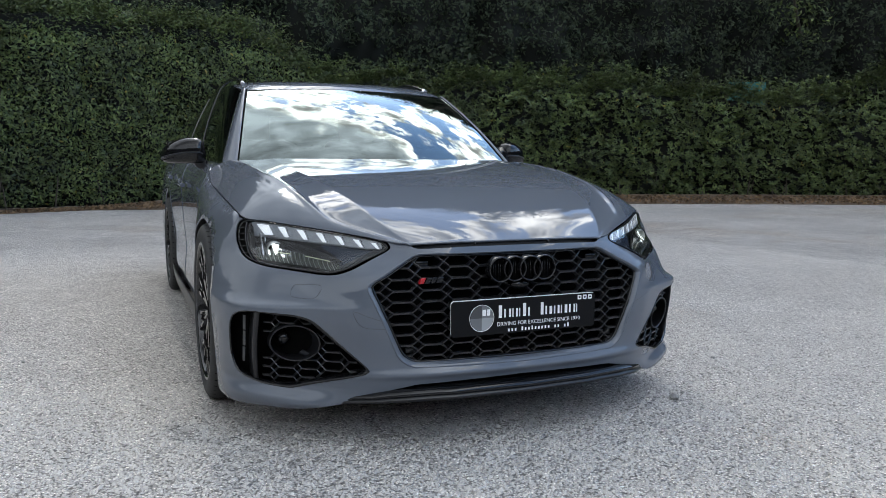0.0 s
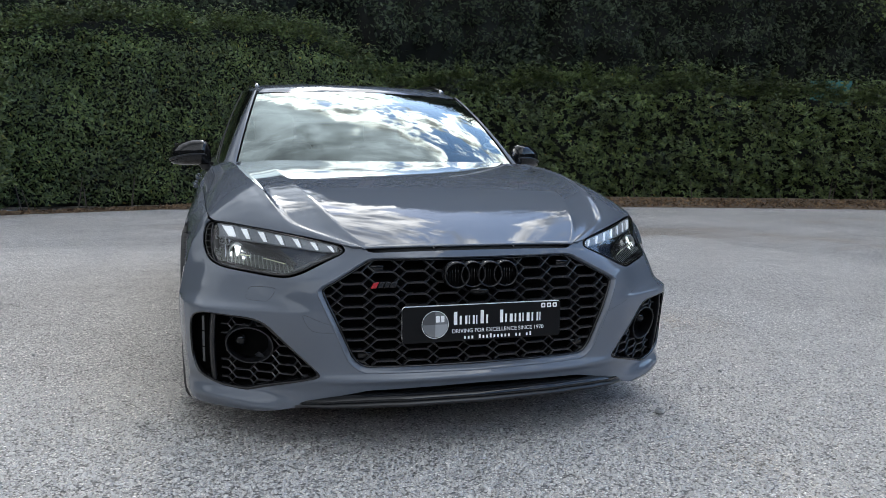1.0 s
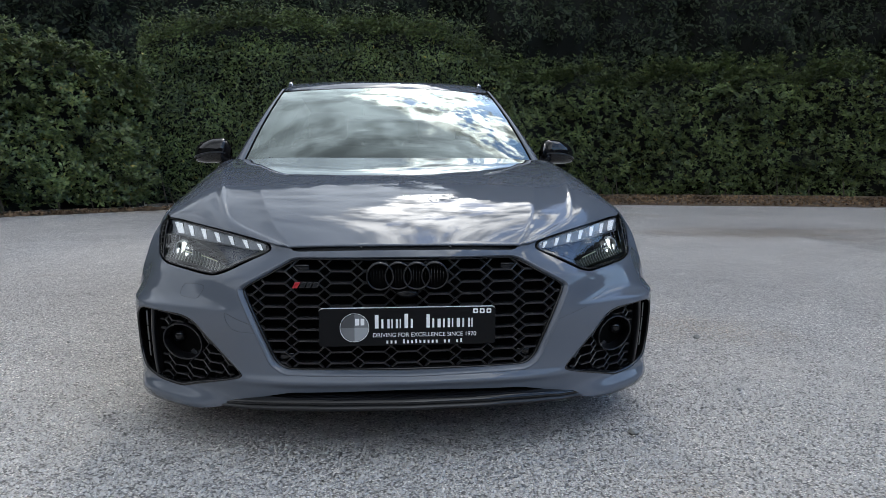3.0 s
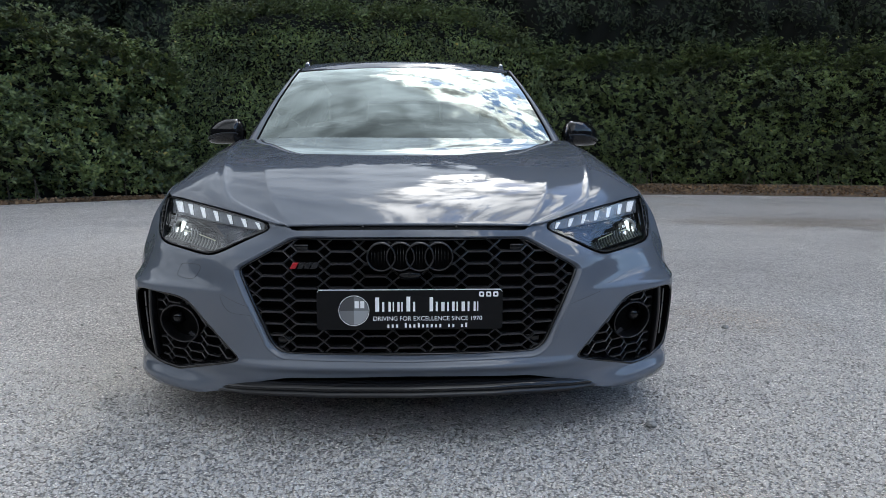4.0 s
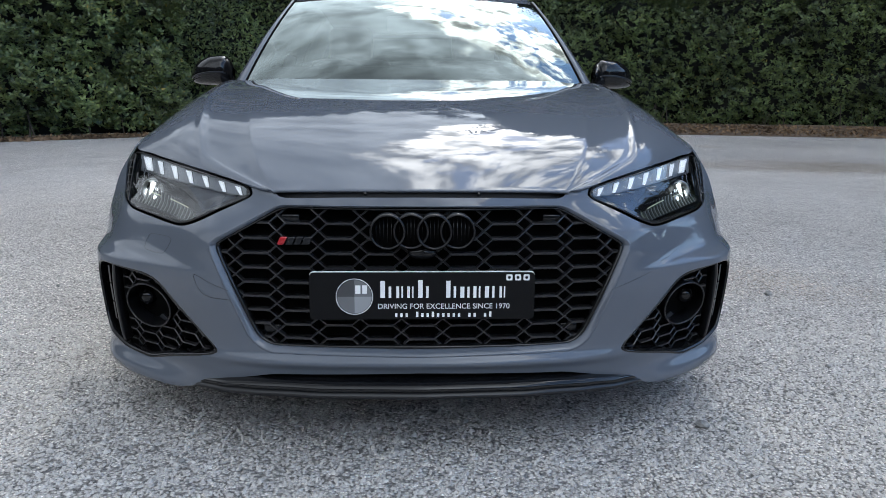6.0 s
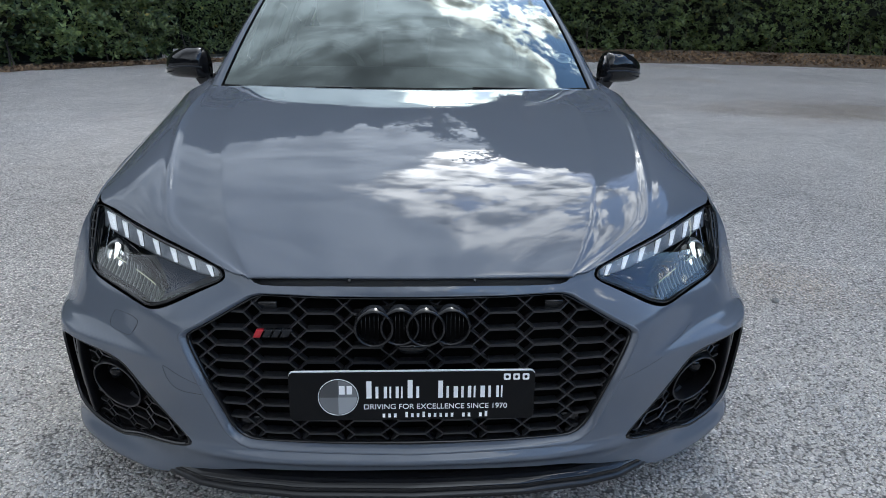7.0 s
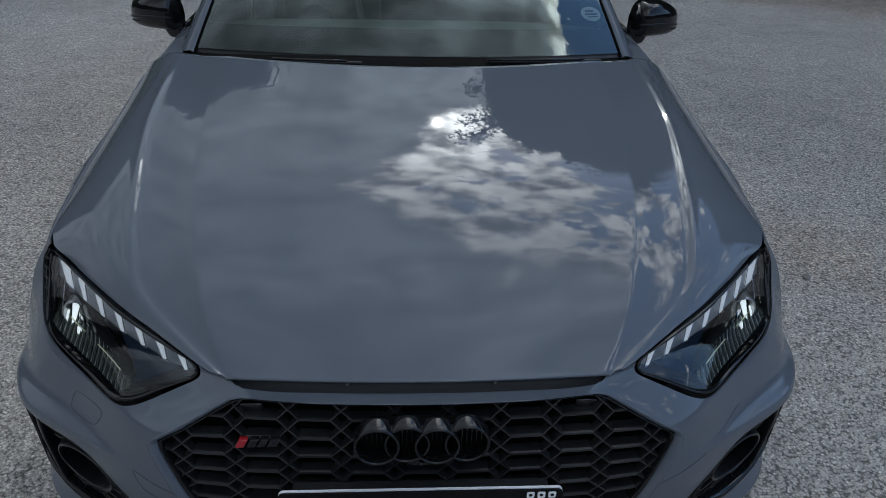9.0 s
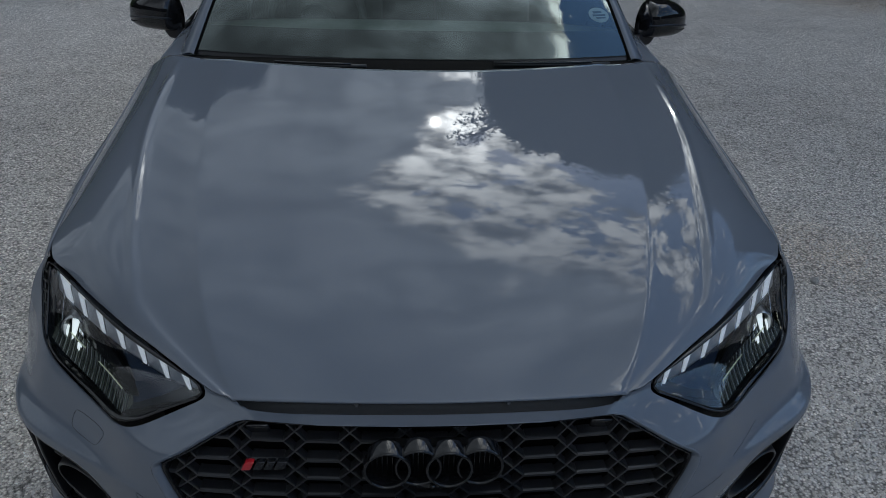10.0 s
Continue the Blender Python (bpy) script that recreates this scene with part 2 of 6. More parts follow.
    join(mixd.outputs[2], p.inputs["Base Color"])
    h = add("ShaderNodeMath", operation="MULTIPLY_ADD")
    h.inputs[1].default_value = 0.45
    join(fine.outputs["Distance"], h.inputs[0]); join(vor.outputs["Distance"], h.inputs[2])
    b = add("ShaderNodeBump", Distance=0.015, Strength=1.0, invert=True)
    join(h.outputs[0], b.inputs["Height"]); join(b.outputs[0], p.inputs["Normal"])
    return m


def leaf_material(name, dark, light, rough=0.45, warm=0.0, spec=0.4):
    m = bpy.data.materials.new(name)
    m.use_nodes = True
    add, join = nodes_of(m.node_tree)
    p = add("ShaderNodeBsdfPrincipled", Roughness=rough)
    p.inputs["Specular IOR Level"].default_value = spec
    geo = add("ShaderNodeNewGeometry")
    ramp = add("ShaderNodeValToRGB")
    r = ramp.color_ramp
    r.elements[0].color, r.elements[1].color = (*dark, 1), (*light, 1)
    if warm:
        e = r.elements.new(1 - warm); e.color = (*light, 1)
        r.elements[-1].color = (0.22, 0.17, 0.03, 1)
    join(geo.outputs["Random Per Island"], ramp.inputs[0])
    co = add("ShaderNodeTexCoord")
    n = add("ShaderNodeTexNoise", Scale=1.1, Detail=4.0, Roughness=0.6)
    join(co.outputs["Object"], n.inputs["Vector"])
    mr = add("ShaderNodeMapRange")
    mr.inputs[1].default_value, mr.inputs[2].default_value = 0.3, 0.7
    mr.inputs[3].default_value, mr.inputs[4].default_value = 0.50, 1.55
    join(n.outputs["Fac"], mr.inputs[0])
    sc = add("ShaderNodeVectorMath", operation="SCALE")
    join(ramp.outputs[0], sc.inputs[0]); join(mr.outputs[0], sc.inputs[3])
    join(sc.outputs[0], p.inputs["Base Color"])
    tr = add("ShaderNodeBsdfTranslucent")
    join(sc.outputs[0], tr.inputs[0])
    mx = add("ShaderNodeMixShader", Fac=0.25)
    join(p.outputs[0], mx.inputs[1]); join(tr.outputs[0], mx.inputs[2])
    out = add("ShaderNodeOutputMaterial")
    join(mx.outputs[0], out.inputs[0])
    return m


PAINT = material("grey_paint", (0.115, 0.129, 0.155), rough=0.5, coat=1.0, spec=0.0, grain=((3.0, 0.02),))
BLACK_GLOSS = material("black_gloss", (0.008, 0.008, 0.009), rough=0.08, spec=0.45)
BLACK_SATIN = material("black_satin", (0.009, 0.009, 0.0105), rough=0.30, spec=0.5, grain=((60.0, 0.15),))
GRILLE_BLACK = material("grille_black", (0.020, 0.020, 0.022), rough=0.28, spec=0.6, grain=((60.0, 0.15),))
BLACK_PLASTIC = material("black_plastic", (0.016, 0.016, 0.017), rough=0.6, grain=((80.0, 0.2),), bump=(900.0, 0.0002))
# near-black for shaded depths, also for black seals, cowl and joints
VOID = material("void_black", (0.003, 0.003, 0.003), rough=0.9, spec=0.05)
RUBBER = material("tyre_rubber", (0.028, 0.028, 0.029), rough=0.75, grain=((25.0, 0.25),), bump=(400.0, 0.0004))
RIM_BLACK = material("rim_black", (0.014, 0.014, 0.015), rough=0.18, spec=0.5, coat=0.6)
STEEL = material("brake_steel", (0.35, 0.34, 0.33), rough=0.35, metal=1.0, grain=((40.0, 0.15),))
CHROME = material("bright_trim", (0.7, 0.7, 0.72), rough=0.12, metal=1.0)
LAMP_REFLECTOR = material("lamp_reflector", (0.38, 0.39, 0.40), rough=0.30, metal=1.0, grain=((60.0, 0.12),))
RED = material("badge_red", (0.42, 0.012, 0.02), rough=0.3, coat=0.6)
LED = material("daytime_light", (0.75, 0.75, 0.76), rough=0.3, emit=((0.92, 0.96, 1.0), 0.38))
LAMP_SILVER = material("lamp_silver", (0.055, 0.064, 0.078), rough=0.30, metal=0.7, grain=((70.0, 0.15),))
TRAY_SILVER = material("tray_silver", (0.21, 0.225, 0.185), rough=0.25, metal=0.8, grain=((70.0, 0.15), (500.0, 0.4)), bump=(420.0, 0.004))
PLATE_BLACK = material("plate_black", (0.008, 0.008, 0.0085), rough=0.45, spec=0.12)
WHITE_INK = material("white_print", (0.90, 0.90, 0.90), rough=0.3)
GREY_INK = material("grey_print", (0.16, 0.165, 0.17), rough=0.4)
PALE_INK = material("pale_print", (0.32, 0.33, 0.34), rough=0.4)
DIM_INK = material("dim_print", (0.06, 0.062, 0.065), rough=0.4)
BEAM = material("lamp_beam", (0.9, 0.9, 0.9), rough=0.3, emit=((0.95, 1.0, 0.97), 1.1))
GLOW_BAND = material("lamp_glow_band", (0.8, 0.8, 0.6), rough=0.3, emit=((0.90, 1.0, 0.62), 0.10))
# dash and seats set paler, for the haze in the windscreen
DASH = material("dashboard_grain", (0.21, 0.245, 0.23), rough=0.7, grain=((40.0, 0.15), (4.0, 0.1)))
TRIM_DARK = material("cabin_trim", (0.03, 0.03, 0.032), rough=0.65, grain=((50.0, 0.2),))
LEATHER = material("seat_leather", (0.075, 0.078, 0.078), rough=0.5, bump=(300.0, 0.0005))
GRAVEL = gravel_material()
STONE = material("gravel_stone", (0.535, 0.508, 0.482), rough=0.9, spec=0.2, island=0.19, grain=((60.0, 0.12),))
PEBBLE = material("pebble_stone", (0.27, 0.265, 0.255), rough=0.9, spec=0.2, grain=((25.0, 0.25), (120.0, 0.2)), bump=(90.0, 0.003))
LAUREL = leaf_material("laurel_leaf", (0.050, 0.074, 0.031), (0.158, 0.196, 0.066), 0.36, 0.03)
PRIVET = leaf_material("hedge_leaf", (0.037, 0.056, 0.021), (0.108, 0.142, 0.044), 0.46, 0.012)
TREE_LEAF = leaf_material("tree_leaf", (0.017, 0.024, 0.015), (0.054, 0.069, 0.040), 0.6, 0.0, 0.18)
FAR_GREEN = leaf_material("far_green_leaf", (0.036, 0.056, 0.020), (0.120, 0.155, 0.046), 0.5)
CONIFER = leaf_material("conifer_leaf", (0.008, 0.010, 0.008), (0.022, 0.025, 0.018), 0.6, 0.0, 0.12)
LITTER = leaf_material("dead_leaf", (0.07, 0.042, 0.025), (0.27, 0.175, 0.10), 0.8)
BARK = material("bark", (0.06, 0.048, 0.038), rough=0.9, grain=((6.0, 0.3), (40.0, 0.2)), bump=(30.0, 0.01))
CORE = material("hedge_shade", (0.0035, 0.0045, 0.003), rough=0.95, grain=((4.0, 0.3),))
TEAL = material("teal_sheet", (0.016, 0.115, 0.112), rough=0.5, grain=((5.0, 0.15),))
SOIL = material("soil", (0.13, 0.092, 0.064), rough=0.95, grain=((3.0, 0.3), (40.0, 0.3)), bump=(60.0, 0.01))


# ---------------------------------------------------------------- building helpers
def mesh_from(name, verts, faces, mat, smooth=True):
    me = bpy.data.meshes.new(name)
    me.from_pydata([tuple(map(float, v)) for v in verts], [], faces)
    me.materials.append(mat)
    if smooth:
        me.polygons.foreach_set("use_smooth", [True] * len(me.polygons))
    me.update()
    return me


def fast_mesh(name, verts, faces, mat):
    """Flat-shaded mesh from arrays of points and of triangles or quads."""
    me = bpy.data.meshes.new(name)
    n, k = faces.shape
    me.vertices.add(len(verts))
    me.vertices.foreach_set("co", np.ascontiguousarray(verts, dtype=np.float32).ravel())
    me.loops.add(n * k)
    me.loops.foreach_set("vertex_index", np.ascontiguousarray(faces, dtype=np.int32).ravel())
    me.polygons.add(n)
    me.polygons.foreach_set("loop_start", np.arange(0, n * k, k, dtype=np.int32))
    me.materials.append(mat)
    me.update(calc_edges=True)
    return me


def part(name, data, mat=None, parent=None, label=""):
    """Links a bmesh or a mesh as one object under a thing or a part."""
    if isinstance(data, bmesh.types.BMesh):
        me = bpy.data.meshes.new(name)
        data.to_mesh(me)
        data.free()
        me.materials.append(mat)
    else:
        me = data
    ob = new(name, me)
    ob.parent = parent
    if label:
        tagged(ob, label)
    return ob


def soft(ob, width=0.004, segments=2):
    m = ob.modifiers.new("bevel", "BEVEL")
    m.width, m.segments, m.limit_method, m.angle_limit = width, segments, "ANGLE", radians(35)
    for p in ob.data.polygons:
        p.use_smooth = True
    return ob


def box_bm(x0, x1, y0, y1, z0, z1):
    bm = bmesh.new()
    bmesh.ops.create_cube(bm, size=1, matrix=Matrix.LocRotScale(((x0 + x1) / 2, (y0 + y1) / 2, (z0 + z1) / 2), None, (x1 - x0, y1 - y0, z1 - z0)))
    return bm


def spline(*knots):
    """A smooth, non-overshooting curve through (t, value...) knots."""
    k = np.array(knots, float)
    t, v = k[:, 0], k[:, 1:]
    h = np.diff(t)
    d = np.diff(v, axis=0) / h[:, None]
    m = np.zeros_like(v)
    m[0], m[-1] = d[0], d[-1]
    for i in range(1, len(t) - 1):
        same = d[i - 1] * d[i] > 0
        w1, w2 = 2 * h[i] + h[i - 1], h[i] + 2 * h[i - 1]
        with np.errstate(divide="ignore", invalid="ignore"):
            hm = (w1 + w2) / (w1 / d[i - 1] + w2 / d[i])
        m[i] = np.where(same, hm, 0.0)

    def at(s):
        i = int(np.clip(np.searchsorted(t, s) - 1, 0, len(h) - 1))
        q = min(max((s - t[i]) / h[i], -0.5), 1.5)
        a, b = (1 + 2 * q) * (1 - q) ** 2, q * (1 - q) ** 2
        c, e = q * q * (3 - 2 * q), q * q * (q - 1)
        r = a * v[i] + b * h[i] * m[i] + c * v[i + 1] + e * h[i] * m[i + 1]
        return r if len(r) > 1 else float(r[0])
    return at


def grid_mesh(name, rows, mat, close=False):
    """A smooth skin over rows of points of equal length."""
    n = len(rows[0])
    verts = [p for r in rows for p in r]
    faces = []
    for i in range(len(rows) - 1 + (1 if close else 0)):
        a, b = i * n, ((i + 1) % len(rows)) * n
        faces += [(a + j, a + j + 1, b + j + 1, b + j) for j in range(n - 1)]
    return mesh_from(name, verts, faces, mat)


def ribbon_bm(points, r, sides=6, closed=False):
    """A round bar along points."""
    bm = bmesh.new()
    pts = [Vector(p) for p in points]
    rings = []
    for i, p in enumerate(pts):
        a = pts[i - 1] if i or closed else p
        b = pts[(i + 1) % len(pts)] if i < len(pts) - 1 or closed else p
        d = (b - a).normalized()
        u = d.orthogonal() if abs(d.z) > 0.9 else d.cross(Vector((0, 0, 1))).normalized()
        u.normalize()
        w = d.cross(u)
        rings.append([bm.verts.new(p + r * (math.cos(k * 2 * math.pi / sides) * u + math.sin(k * 2 * math.pi / sides) * w)) for k in range(sides)])
    for i in range(len(rings) - (0 if closed else 1)):
        A, B = rings[i], rings[(i + 1) % len(rings)]
        for k in range(sides):
            bm.faces.new((A[k], A[(k + 1) % sides], B[(k + 1) % sides], B[k])).smooth = True
    if not closed:
        bm.faces.new(rings[0][::-1]); bm.faces.new(rings[-1])
    return bm


# ---------------------------------------------------------------- ground
def ground_height(x, y):
    return 0.0


def build_ground():
    xs = np.concatenate([[-400, -150, -60, -30], np.linspace(-18, 26, 89), [40, 80, 160, 400]])
    ys = np.concatenate([[-400, -150, -60, -30, -15], np.linspace(-8, 24, 65), [40, 80, 160, 400]])
    rows = [[(x, y, ground_height(x, y)) for x in xs] for y in ys]
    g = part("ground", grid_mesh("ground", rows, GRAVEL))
    tagged(g, "pale grey crushed stone car park, packed and dusty", "ground", kind="structure")
    return g


def stones(name, spots, mat, label, smin, smax, seed=5):
    """Loose chippings lying on the ground, each a small faceted lump."""
    rng = np.random.default_rng(seed)
    base = np.array([(1, 0, -0.35), (-1, 0, -0.35), (0, 1, -0.35), (0, -1, -0.35), (0, 0, 1)], float)
    tri = np.array([(0, 2, 4), (2, 1, 4), (1, 3, 4), (3, 0, 4)])
    n = len(spots)
    s = rng.uniform(smin, smax, n) * np.where(rng.random(n) < 0.03, 1.6, 1.0)
    p = base[None] * rng.uniform(0.55, 1.25, (n, 5, 3)) * s[:, None, None] * np.array([1, 1, 0.75])
    a = rng.uniform(0, 6.28, n)[:, None]
    c, k = np.cos(a), np.sin(a)
    t = rng.normal(0, 0.3, n)[:, None]
    q = np.stack([p[..., 0] * c - p[..., 1] * k, p[..., 0] * k + p[..., 1] * c, p[..., 2] + p[..., 0] * t], 2)
    q[..., 0] += spots[:, :1]
    q[..., 1] += spots[:, 1:2]
    q[..., 2] += (s * 0.25)[:, None]
    faces = (np.arange(n)[:, None, None] * 5 + tri[None]).reshape(-1, 3)
    return tagged(part(name, fast_mesh(name, q.reshape(-1, 3), faces, mat)), label, "gravel", kind="stuff")


def scatter_gravel():
    rng = np.random.default_rng(11)
    near = np.stack([rng.uniform(-2.6, 3.4, 96000), rng.uniform(-1.5, 0.9, 96000)], 1)
    mid = np.stack([rng.uniform(-4.2, 5.2, 120000), 0.9 + 6.1 * rng.random(120000) ** 1.4], 1)
    mid = mid[(np.abs(mid[:, 0]) > 0.85) | (mid[:, 1] > 4.8)]
    stones("loose_gravel", np.concatenate([near, mid]), STONE, "loose pale grey limestone chippings on the car park", 0.0035, 0.0071)
    # a few larger, separate stones
    for x, y, r in ((0.762, 0.082, 0.018), (-0.58, -0.095, 0.009), (0.839, 0.127, 0.009), (1.347, 0.535, 0.010), (1.566, 1.46, 0.017), (-1.63, 1.616, 0.010)):
        bm = bmesh.new()
        bmesh.ops.create_icosphere(bm, subdivisions=2, radius=1)
        for v in bm.verts:
            v.co = v.co * (1 + 0.35 * noise.noise(v.co * 1.3 + Vector((x * 9, y * 9, 3)))) * r
            v.co.z *= 0.6
        ob = part("pebble", bm, PEBBLE)
        ob.location = (x, y, r * 0.45)
        tagged(ob, "single larger grey stone lying on the gravel", "stone", "loose stones")


# ---------------------------------------------------------------- hedges, trees


def leaf_cloud(name, centres, normals, lengths, mat, rng, droop=0.3, along=None):
    """Many folded leaves at the centres, facing about along the normals."""
    n = len(centres)
    d = normals + rng.normal(0, 0.55 if along is None else 0.2, (n, 3))
    d /= np.linalg.norm(d, axis=1)[:, None]
    if along is None:
        along = rng.normal(0, 1, (n, 3)) + np.array([0, 0, -droop])
        along -= (along * d).sum(1)[:, None] * d
    else:
        d -= (along * d).sum(1)[:, None] * along / (along * along).sum(1)[:, None]
        d /= np.linalg.norm(d, axis=1)[:, None]
    along /= np.linalg.norm(along, axis=1)[:, None]
    side = np.cross(d, along)
    L = lengths[:, None]
    w = 0.24 * L
    fold = 0.07 * L
    P = np.stack([
        centres - along * L * 0.5 - side * w * 0.25, centres - side * w + d * fold, centres + along * L * 0.5 - side * w * 0.1,
        centres - along * L * 0.5 + side * w * 0.25, centres + side * w + d * fold, centres + along * L * 0.5 + side * w * 0.1], 1)
    # the middle rib lies lower than the two sides
    i = np.arange(n)[:, None] * 6
    faces = np.concatenate([i + np.array([0, 1, 4, 3]), i + np.array([1, 2, 5, 4])])
    return fast_mesh(name, P.reshape(-1, 3), faces, mat)


def lump(x, y, z, s):
    return noise.noise(Vector((x * s, y * s, z * s)))


def hedge(line, height, depth, density, leaf, mat, seed, label, core_label, wild=0.25, name="hedge", whorls=False):
    """A clipped-wild hedge whose foot runs along line; it faces the side of smaller y."""
    rng = np.random.default_rng(seed)
    pts = np.array(line, float)
    seg = np.linalg.norm(np.diff(pts, axis=0), axis=1)
    total = seg.sum()
    cum = np.concatenate([[0], np.cumsum(seg)])

    def foot(s):
        return np.array([np.interp(s, cum, pts[:, 0]), np.interp(s, cum, pts[:, 1])])

    def facing(s):
        a, b = foot(max(s - 0.4, 0)), foot(min(s + 0.4, total))
        t = (b - a) / np.linalg.norm(b - a)
        return np.array([t[1], -t[0]])

    def skin(s, v):
        """v runs up the face (0 to 1) and back over the top (1 to 1.6)."""
        f, o = foot(s), facing(s)
        top = height(s / total) + 0.28 * lump(s * 0.8, seed, 0, 1.0) + 0.12 * lump(s * 2.6, seed, 3, 1.0)
        if v <= 1:
            z = 0.12 + v * (top - 0.12)
            back = 0.45 * max(0, v - 0.75) ** 2 * 8 + 0.25 * (1 - v) ** 3
        else:
            z = top - 0.25 * (v - 1)
            back = 0.225 + (v - 1) / 0.6 * depth
        bulge = wild * (lump(s * 0.9, z * 0.9, seed, 1.0) + 0.8 * lump(s * 2.3, z * 2.3, seed + 5, 1.0) + 0.45 * lump(s * 4.8, z * 4.8, seed + 9, 1.0))
        p = f - o * (back - bulge)
        n = np.array([o[0], o[1], 0.25]) if v < 0.85 else np.array([o[0] * 0.4, o[1] * 0.4, 1.0])
        return np.array([p[0], p[1], z]), n
    thing = new(name)
    area = total * (np.mean([height(q) for q in np.linspace(0, 1, 9)]) + depth)
    count = int(area * density)
    if whorls:
        count //= 7
    C, N = np.zeros((count, 3)), np.zeros((count, 3))
    for i in range(count):
        s, v = rng.uniform(0, total), rng.uniform(0, 1.35) if rng.random() < 0.95 else rng.uniform(0.9, 1.1)
        p, n = skin(s, v)
        n = n / np.linalg.norm(n)
        deep = abs(rng.normal(0, 0.10))
        p = p + n * (0.10 - deep) + rng.normal(0, 0.03, 3)
        if abs(v - 1) < 0.1 and rng.random() < 0.4:
            p[2] += abs(rng.normal(0, 0.16))
        # hollows between the clumps
        if lump(s * 1.5, p[2] * 1.5, seed + 13, 1.0) < -0.12 and rng.random() < 0.75:
            p = p - n * rng.uniform(0.10, 0.32)
        C[i], N[i] = p, n
    if whorls:
        # leaves stand in whorls round the shoot tips, and long shoots rise over the top
        tips, axes = list(C), [n + np.array([0, 0, 0.55]) + rng.normal(0, 0.35, 3) for n in N]
        for _ in range(int(total * 6)):
            p, n = skin(rng.uniform(0, total), rng.uniform(0.93, 1.15))
            lean = np.array([rng.normal(0, 0.18), rng.normal(0, 0.18), 1.0])
            for h in np.arange(0.0, rng.uniform(0.12, 0.50), 0.075):
                tips.append(p + lean * h)
                axes.append(lean * 1.4)
        c, a, d, ln = [], [], [], []
        for p, ax in zip(tips, axes):
            ax = ax / np.linalg.norm(ax)
            u = np.cross(ax, rng.normal(0, 1, 3))
            u /= np.linalg.norm(u)
            w = np.cross(ax, u)
            turn = rng.uniform(0, 6.28)
            for k in range(7):
                f = turn + k * 0.9 + rng.normal(0, 0.2)
                g = ax * rng.uniform(0.15, 0.9) + u * math.cos(f) + w * math.sin(f)
                g /= np.linalg.norm(g)
                size = leaf * rng.uniform(0.7, 1.25)
                c.append(p + g * size * 0.55 + rng.normal(0, 0.012, 3)); a.append(g); d.append(ax); ln.append(size)
        part("foliage", leaf_cloud("foliage", np.array(c), np.array(d), np.array(ln), mat, rng, along=np.array(a)), None, thing)
    else:
        part("foliage", leaf_cloud("foliage", C, N, rng.uniform(0.7, 1.25, count) * leaf, mat, rng), None, thing)
    # near-black sheet behind the leaves, for the shade between the branches
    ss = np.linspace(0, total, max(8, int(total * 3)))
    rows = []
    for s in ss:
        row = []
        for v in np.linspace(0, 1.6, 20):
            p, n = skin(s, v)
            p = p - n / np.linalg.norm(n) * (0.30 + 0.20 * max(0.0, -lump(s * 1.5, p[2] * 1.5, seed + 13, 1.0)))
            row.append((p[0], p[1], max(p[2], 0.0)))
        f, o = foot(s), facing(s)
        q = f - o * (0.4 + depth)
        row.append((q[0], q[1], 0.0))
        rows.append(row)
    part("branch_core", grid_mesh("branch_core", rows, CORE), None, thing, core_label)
    # bare stems at the foot
    bm = bmesh.new()
    for k in range(int(total * 2.2)):
        s = rng.uniform(0.1, total - 0.1)
        f, o = foot(s), facing(s)
        p = f - o * rng.uniform(0.02, 0.16)
        a = Vector((p[0], p[1], -0.02))
        b = a + Vector((rng.normal(0, 0.10), rng.normal(0, 0.06), rng.uniform(0.4, 0.8)))
        d = (b - a)
        bmesh.ops.create_cone(bm, cap_ends=True, segments=5, radius1=0.016, radius2=0.008, depth=d.length,
                              matrix=Matrix.Translation((a + b) / 2) @ d.to_track_quat("Z", "Y").to_matrix().to_4x4())
    tagged(part("stem_tangle", bm, BARK, thing, "thin brown stems at the foot"), kind="stuff")
    return tagged(thing, label, "hedge")


